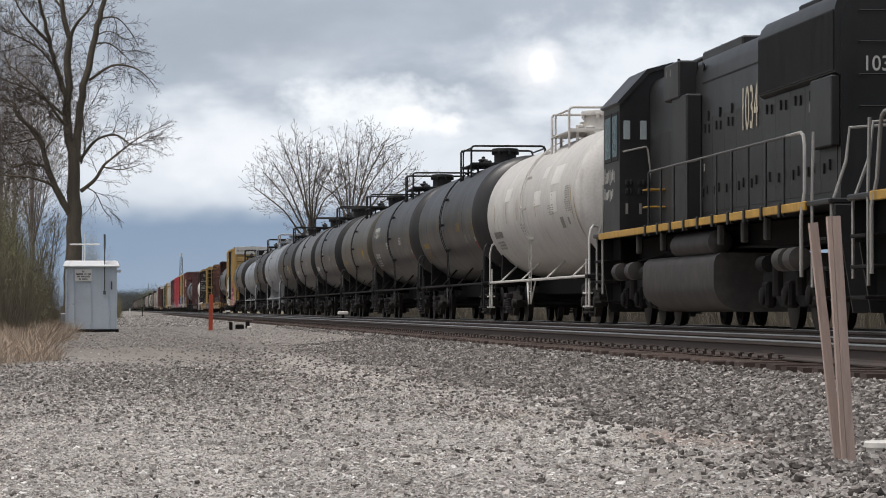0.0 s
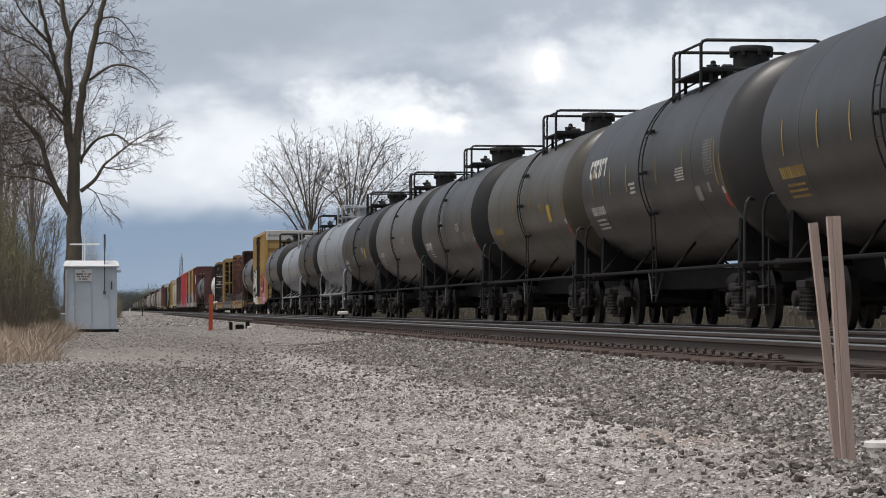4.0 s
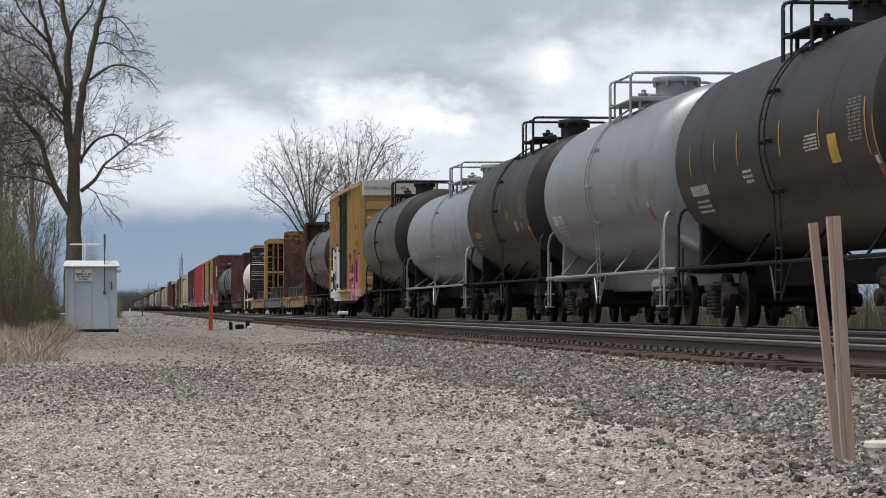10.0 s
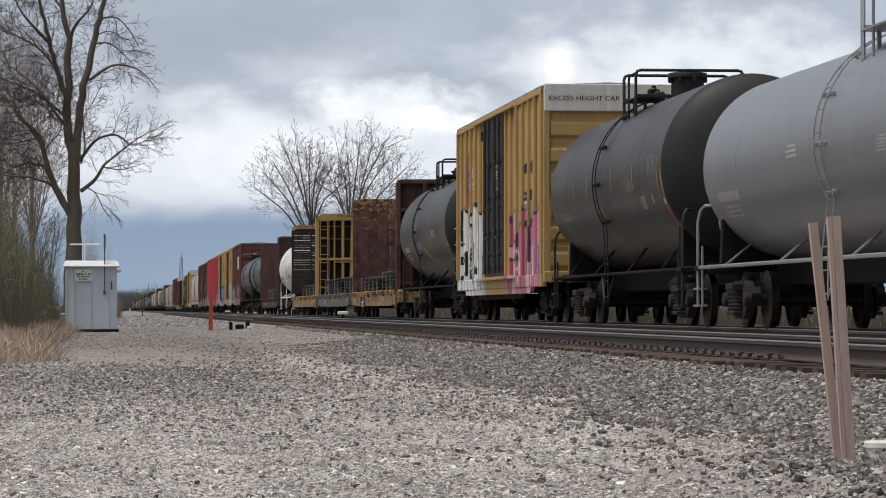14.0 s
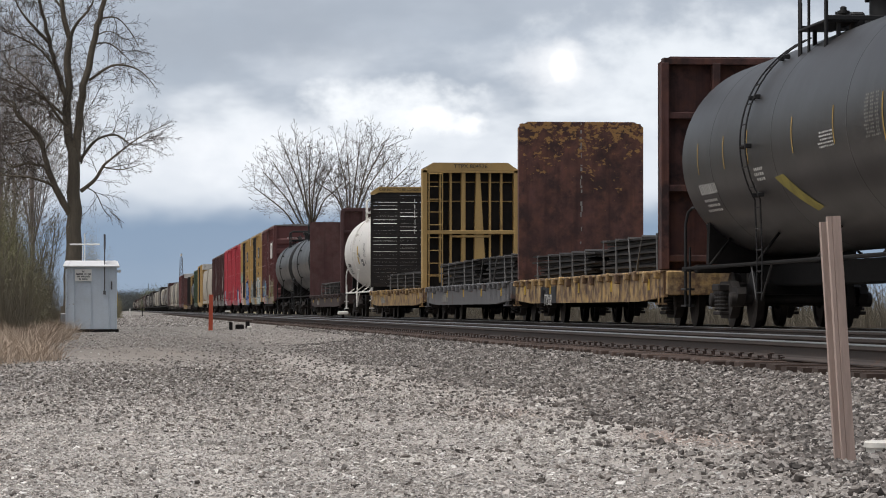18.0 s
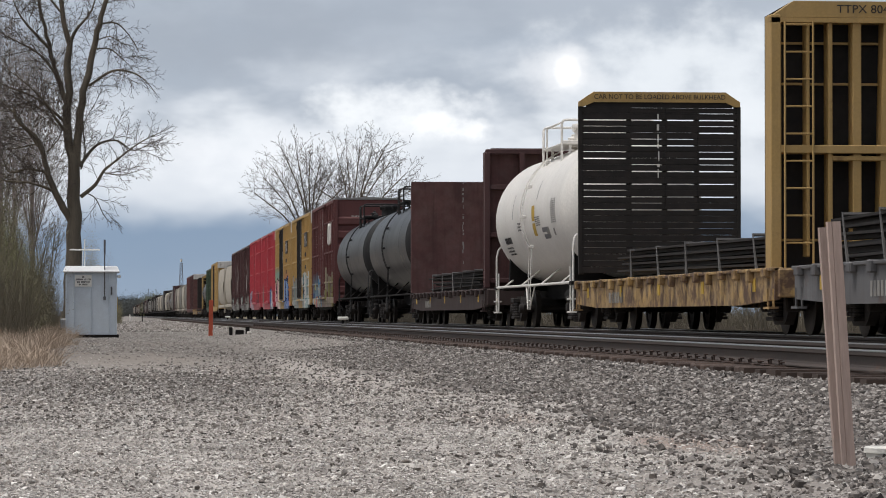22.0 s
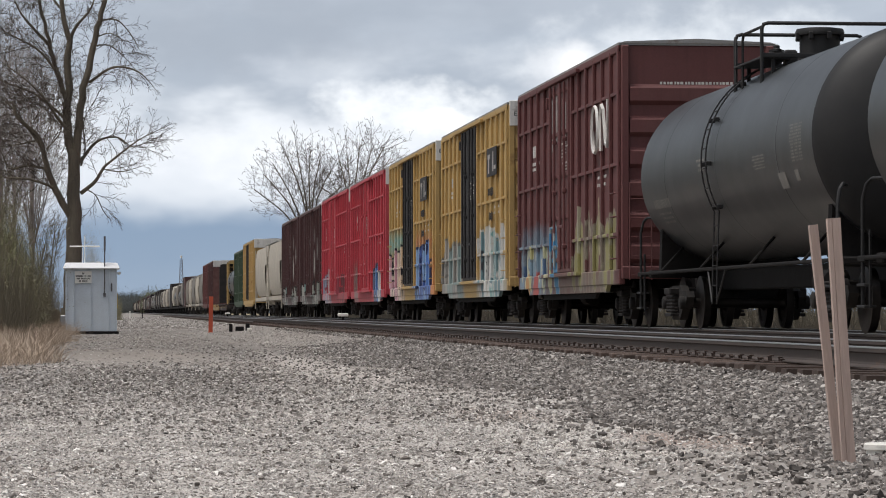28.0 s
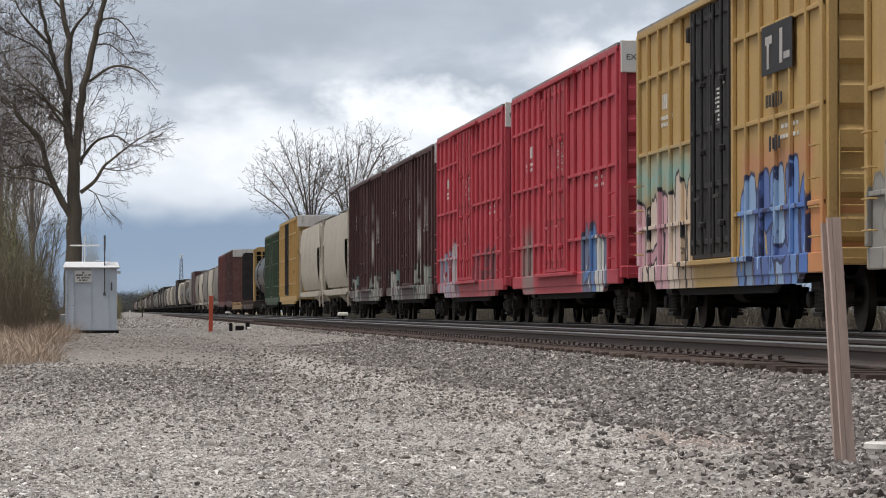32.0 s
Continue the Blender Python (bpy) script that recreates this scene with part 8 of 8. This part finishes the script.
# ---- sky backdrop ----
def build_sky():
    """Clouds on a plain far backdrop; it drifts slowly, as the clouds do."""
    d = 4600.0
    m = bpy.data.materials.new("overcast_clouds")
    m.use_nodes = True
    nt = m.node_tree
    N, L = nt.nodes, nt.links
    N.remove(N["Principled BSDF"])
    out = N["Material Output"]
    em = N.new("ShaderNodeEmission")
    L.new(em.outputs[0], out.inputs["Surface"])
    tc = N.new("ShaderNodeTexCoord")
    sep = N.new("ShaderNodeSeparateXYZ")
    L.new(tc.outputs["Object"], sep.inputs[0])

    def noise_(sc, loc, scale, detail=7.0, dist=0.0, rough=0.55):
        mp = N.new("ShaderNodeMapping")
        mp.inputs["Scale"].default_value, mp.inputs["Location"].default_value = sc, loc
        L.new(tc.outputs["Object"], mp.inputs["Vector"])
        n = N.new("ShaderNodeTexNoise")
        n.inputs["Scale"].default_value, n.inputs["Detail"].default_value, n.inputs["Distortion"].default_value, n.inputs["Roughness"].default_value = scale, detail, dist, rough
        L.new(mp.outputs[0], n.inputs["Vector"])
        return n.outputs["Fac"]

    def rng(v, a, b, c=0.0, e=1.0, kind="SMOOTHSTEP"):
        r = N.new("ShaderNodeMapRange")
        r.interpolation_type = kind
        for k, q in (("From Min", a), ("From Max", b), ("To Min", c), ("To Max", e)):
            r.inputs[k].default_value = q
        L.new(v, r.inputs["Value"])
        return r.outputs["Result"]

    def op(o, a, b):
        x = N.new("ShaderNodeMath")
        x.operation = o
        for i, q in enumerate((a, b)):
            if isinstance(q, (int, float)):
                x.inputs[i].default_value = q
            else:
                L.new(q, x.inputs[i])
        return x.outputs[0]

    def mix(f, a, b):
        x = N.new("ShaderNodeMix")
        x.data_type = "RGBA"
        L.new(f, x.inputs["Factor"])
        for s, q in zip([s for s in x.inputs if s.type == "RGBA"][:2], (a, b)):
            if isinstance(q, tuple):
                s.default_value = (*q, 1)
            else:
                L.new(q, s)
        return [s for s in x.outputs if s.type == "RGBA"][0]

    wob = noise_((1, 1, 1.8), (3, 1, 7), 0.0042, 3.5, 0.0)
    height = op("ADD", sep.outputs["Z"], op("MULTIPLY", op("SUBTRACT", wob, 0.5), 120.0))
    # layers from the horizon up: slate-blue haze, pale break, grey deck
    col = mix(rng(height, 0, 120), (0.245, 0.31, 0.40), (0.205, 0.275, 0.375))
    col = mix(rng(height, 112, 178), col, (0.60, 0.635, 0.685))
    col = mix(rng(height, 235, 385), col, (0.375, 0.42, 0.485))
    puffs = noise_((1, 1, 1.7), (11, 0, 4), 0.0055, 5, 0.0, 0.5)
    lift = op("MULTIPLY", rng(height, 125, 190), rng(height, 400, 270))
    col = mix(op("MULTIPLY", op("MULTIPLY", rng(puffs, 0.46, 0.66), lift), 0.65), col, (0.72, 0.75, 0.785))
    dark = noise_((1, 1, 2.6), (1, 0, 9), 0.0042, 4.5, 0.0, 0.5)
    col = mix(op("MULTIPLY", op("MULTIPLY", rng(dark, 0.42, 0.62), rng(height, 190, 290)), 0.8), col, (0.31, 0.355, 0.42))
    # broad forms of the deck: x, z, half width, half height, raggedness, softness, colour, share
    def bank(x, z, w, h, rag_size, ragged, edge, tone, share):
        gx = op("MULTIPLY", op("SUBTRACT", sep.outputs["X"], x), 1 / w)
        gz = op("MULTIPLY", op("SUBTRACT", sep.outputs["Z"], z), 1 / h)
        rag = noise_((1, 1, 1.4), (x * 0.1, 2, z * 0.1), rag_size, 5, 0.0)
        far = op("ADD", op("ADD", op("MULTIPLY", gx, gx), op("MULTIPLY", gz, gz)), op("MULTIPLY", op("SUBTRACT", rag, 0.5), ragged))
        return mix(op("MULTIPLY", rng(far, edge, -0.4), share), col, tone)

    col = bank(-330, 392, 260, 62, 0.010, 3.0, 1.5, (0.30, 0.335, 0.39), 0.6)
    col = bank(60, 424, 420, 36, 0.010, 2.5, 1.4, (0.33, 0.365, 0.42), 0.4)
    col = bank(-105, 292, 120, 33, 0.014, 4.2, 1.6, (0.80, 0.825, 0.85), 0.85)
    col = bank(-300, 225, 190, 45, 0.012, 3.2, 1.5, (0.76, 0.78, 0.815), 0.7)
    col = bank(-30, 262, 60, 20, 0.020, 4.0, 1.6, (0.90, 0.91, 0.92), 0.8)
    col = bank(330, 330, 270, 92, 0.012, 3.2, 1.5, (0.69, 0.725, 0.765), 0.88)
    # a thin place where the sun nearly breaks through
    col = bank(127, 335, 62, 46, 0.014, 3.0, 1.5, (0.68, 0.70, 0.735), 0.7)
    col = bank(134, 344, 30, 30, 0.020, 3.2, 1.9, (0.80, 0.81, 0.83), 0.75)
    col = bank(138, 340, 17, 22, 0.030, 2.6, 1.7, (0.93, 0.935, 0.945), 0.9)
    L.new(col, em.inputs["Color"])
    em.inputs["Strength"].default_value = 1.0
    b = Buf()
    b.add([(-900, 0, -60), (900, 0, -60), (900, 0, 800), (-900, 0, 800)], [(0, 1, 2, 3)])
    ob = solid("backdrop", b, m, "overcast sky with drifting grey and white clouds", "sky", kind="structure", smooth=0)
    a = radians(YAW)
    BACK.append((ob, Vector((math.sin(a) * d, math.cos(a) * d, 0))))


BACK = []


# ---- loose stone ----
def stones(name, label, n, area, size, seed, mat, dens=None, sink=0.3, flat=0.6):
    """Broken stones, each a jittered block of twelve triangles, strewn over a patch."""
    r = np.random.default_rng(seed)
    x = r.uniform(area[0], area[1], n)
    y = area[2] * (area[3] / area[2]) ** r.uniform(0, 1, n)
    if dens is not None:
        ok = r.uniform(0, 1, n) < dens(x, y)
        x, y = x[ok], y[ok]
        n = len(x)
    s = size[0] * (size[1] / size[0]) ** (r.uniform(0, 1, n) ** 1.6)
    z = np.interp(x, [-9, 3.7, 4.6, 5.55, 13.2, 14.6], [0, 0, 0.08, 0.195, 0.195, -0.05])
    cube = np.array([[a, b, c] for a in (-1, 1) for b in (-1, 1) for c in (-1, 1)], float)
    v = cube[None] * (1 + r.uniform(-0.45, 0.25, (n, 8, 3)))
    v *= np.stack([r.uniform(0.7, 1.2, n), r.uniform(0.5, 1.0, n), r.uniform(0.35, 0.95, n) * flat / 0.6], 1)[:, None, :]
    q = r.normal(0, 1, (n, 4)) * np.array([1, 0.45 * flat, 0.45 * flat, 1])
    q /= np.linalg.norm(q, axis=1)[:, None]
    w, a, b, c = q.T
    R = np.stack([1 - 2 * (b * b + c * c), 2 * (a * b - c * w), 2 * (a * c + b * w), 2 * (a * b + c * w), 1 - 2 * (a * a + c * c), 2 * (b * c - a * w),
                  2 * (a * c - b * w), 2 * (b * c + a * w), 1 - 2 * (a * a + b * b)], 1).reshape(n, 3, 3)
    v = np.einsum("nij,nkj->nki", R, v) * (s / 2)[:, None, None]
    v += np.stack([x, y, z + s * (0.25 - sink * 0.5) + r.uniform(0, 0.012, n)], 1)[:, None, :]
    f = np.array([(0, 1, 3), (0, 3, 2), (4, 6, 7), (4, 7, 5), (0, 4, 5), (0, 5, 1), (2, 3, 7), (2, 7, 6), (0, 2, 6), (0, 6, 4), (1, 5, 7), (1, 7, 3)])
    F = (np.arange(n)[:, None, None] * 8 + f[None]).reshape(-1, 3)
    return mass(name, v.reshape(-1, 3), F, mat, label, "gravel")


def stone_material(name, lo, hi, warm):
    m = bpy.data.materials.new(name)
    m.use_nodes = True
    N, L = m.node_tree.nodes, m.node_tree.links
    bs = N["Principled BSDF"]
    bs.inputs["Roughness"].default_value = 0.92
    bs.inputs["Specular IOR Level"].default_value = 0.2
    geo = N.new("ShaderNodeNewGeometry")
    cr = N.new("ShaderNodeValToRGB")
    e = cr.color_ramp.elements
    e[0].color, e[1].color = (*lo, 1), (*hi, 1)
    x = e.new(0.8)
    x.color = (*[0.4 * a + 0.6 * b for a, b in zip(lo, hi)], 1)
    y = e.new(0.6)
    y.color = (*warm, 1)
    L.new(geo.outputs["Random Per Island"], cr.inputs[0])
    tc = N.new("ShaderNodeTexCoord")
    n = N.new("ShaderNodeTexNoise")
    n.inputs["Scale"].default_value, n.inputs["Detail"].default_value = 45, 4
    L.new(tc.outputs["Object"], n.inputs["Vector"])
    hs = N.new("ShaderNodeHueSaturation")
    L.new(cr.outputs[0], hs.inputs["Color"])
    L.new(ramp_val(N, L, n.outputs["Fac"], 0.6, 1.4), hs.inputs["Value"])
    L.new(hs.outputs[0], bs.inputs["Base Color"])
    return m


def build_stones():
    pale = stone_material("pale_gravel", (0.21, 0.195, 0.18), (0.82, 0.79, 0.75), (0.55, 0.51, 0.475))
    grey_stone = stone_material("broken_ballast", (0.07, 0.064, 0.06), (0.48, 0.45, 0.42), (0.235, 0.212, 0.195))
    dark_stone = stone_material("dark_stone", (0.085, 0.078, 0.072), (0.25, 0.232, 0.215), (0.16, 0.138, 0.122))
    mid_stone = stone_material("yard_stone", (0.11, 0.10, 0.092), (0.66, 0.63, 0.595), (0.33, 0.30, 0.275))

    def wedge(x, y):
        return ((x < 0.24 * y + 0.6) & (x > -0.042 * y - 0.4)).astype(float)

    def blot(x, y, cx, cy, rx, ry):
        q = ((x - cx) / rx) ** 2 + ((y - cy) / ry) ** 2 + 0.7 * np.sin(2.3 * x + 0.9 * y) * np.sin(0.7 * y - 1.9 * x)
        return np.clip(1.5 - q, 0, 1)

    def path(x, y):
        """The smoother wheel path and the sandy crossing."""
        a = np.exp(-((x - 2.75 + 0.15 * np.sin(y * 0.17)) / 0.4) ** 2) * (y > 13)
        return np.clip(0.7 * a + 0.8 * blot(x, y, 0.4, 57, 1.6, 9), 0, 0.88)

    def coarse(x, y):
        edge = 3.35 + 0.22 * np.sin(y * 0.5) + 0.12 * np.sin(y * 1.9) - 0.5 * (y < 17)
        return wedge(x, y) * np.clip((x - edge) / 0.6, 0.04, 1) * np.clip(28 / y, 0.12, 1) * (1 - 0.7 * blot(x, y, 3.4, 19.2, 0.45, 1.5))

    def fine(x, y):
        return wedge(x, y) * np.clip(22 / y, 0.3, 1) * np.clip((3.6 - x) / 0.9, 0.05, 1) * (1 - 0.75 * blot(x, y, 3.0, 14.0, 1.1, 2.4))

    def drift(x, y):
        lump = np.sin(x * 1.7 + 0.3 * y) * np.sin(y * 0.33 + 1.0 + 0.6 * x)
        return wedge(x, y) * np.clip(0.2 + 0.5 * lump + 0.9 * blot(x, y, 0.1, 36, 1.7, 10), 0.05, 1) * (1 - path(x, y)) * np.clip((y - 11) / 9, 0.3, 1)

    def mixed(x, y):
        return wedge(x, y) * (x < 5.4) * (1 - path(x, y)) * np.clip(0.5 + 0.5 * blot(x, y, 0.1, 36, 1.7, 10) + 0.1 * (x > 2.9), 0, 1)

    stones("ballast_stones", "grey broken ballast stones of the track shoulder", 76000, (2.6, 5.95, 12.6, 70), (0.02, 0.054), 1, grey_stone, coarse, flat=0.42, sink=0.4)
    stones("ballast_stones", "smaller chips among the ballast of the shoulder", 60000, (2.4, 5.95, 12.6, 60), (0.014, 0.035), 11, grey_stone, coarse, flat=0.55)
    stones("gravel_stones", "grey stones far along the line", 15000, (-3.5, 6.0, 150, 460), (0.05, 0.12), 8, mid_stone, lambda x, y: (x < 5.5) * 1.0, sink=0.6, flat=0.5)
    stones("ballast_stones", "grey broken ballast stones between the rails", 9000, (6.2, 9.6, 30, 80), (0.03, 0.06), 5, grey_stone, wedge, sink=0.6)
    stones("ballast_stones", "grey ballast heaped against the ends of the ties", 9000, (5.3, 6.0, 24, 110), (0.022, 0.05), 15, grey_stone, lambda x, y: wedge(x, y) * np.clip((6.0 - x) / 0.5, 0.1, 1), sink=-0.2, flat=0.45)
    stones("gravel_stones", "pale fine gravel on the yard", 105000, (-2.2, 4.2, 12.6, 34), (0.006, 0.019), 2, pale, fine, sink=0.65, flat=0.32)
    stones("gravel_stones", "flat pale stones pressed into the yard", 24000, (-2.2, 4.0, 12.6, 46), (0.014, 0.042), 12, pale, lambda x, y: wedge(x, y) * np.clip(18 / y, 0.4, 1) * (1 - 0.7 * path(x, y)), sink=0.85, flat=0.26)
    stones("loose_stones", "scattered darker stones on the gravel", 30000, (-3.2, 4.6, 12.6, 66), (0.010, 0.040), 3, dark_stone, drift, sink=0.6, flat=0.34)
    stones("gravel_stones", "mixed grey stones farther along the yard", 95000, (-4.0, 6.0, 22, 210), (0.012, 0.042), 6, mid_stone, mixed, sink=0.55, flat=0.36)


# ---- what moves ----
def motions():
    for ob, s, rz in TRAIN:
        walk(ob, [(t, pose(FAR_TRACK, s - SPEED * t, RAIL_TOP, 0, 0, rz)) for t in (0.0, 8.0, 16.0, 24.0, 32.0)])
    side = Vector((math.cos(radians(YAW)), -math.sin(radians(YAW)), 0))
    # the thinner stake rocks in the draught of the train: seconds, lean in degrees
    lean = ((0, 6.2), (14.5, 6.2), (16.5, 5.2), (17, 4.8), (17.5, 4.0), (18, 3.5), (18.5, 4.0), (19, 3.6), (20, 3.2), (21, 3.2), (22, 3.8), (23, 4.4), (24, 4.9),
            (25, 5.7), (26.5, 6.0), (28, 6.2), (29.5, 5.9), (30, 4.6), (30.5, 3.8), (31, 3.4), (32, 3.2))
    for ob, x, y in SWAY:
        walk(ob, [(t, pose(x, y, ground_z(x), 0, -a, 0)) for t, a in lean])
    for ob, p in BACK:
        walk(ob, [(t, Matrix.Translation(p + side * 1.62 * t) @ pose(0, 0, 0, 0, 0, -YAW)) for t in (0.0, 16.0, 32.0)])


build_ground()
build_shed()
build_stakes()
build_markers()
build_mast()
build_sky()
build_train()
build_plants()
build_stones()
build_tracks()
motions()
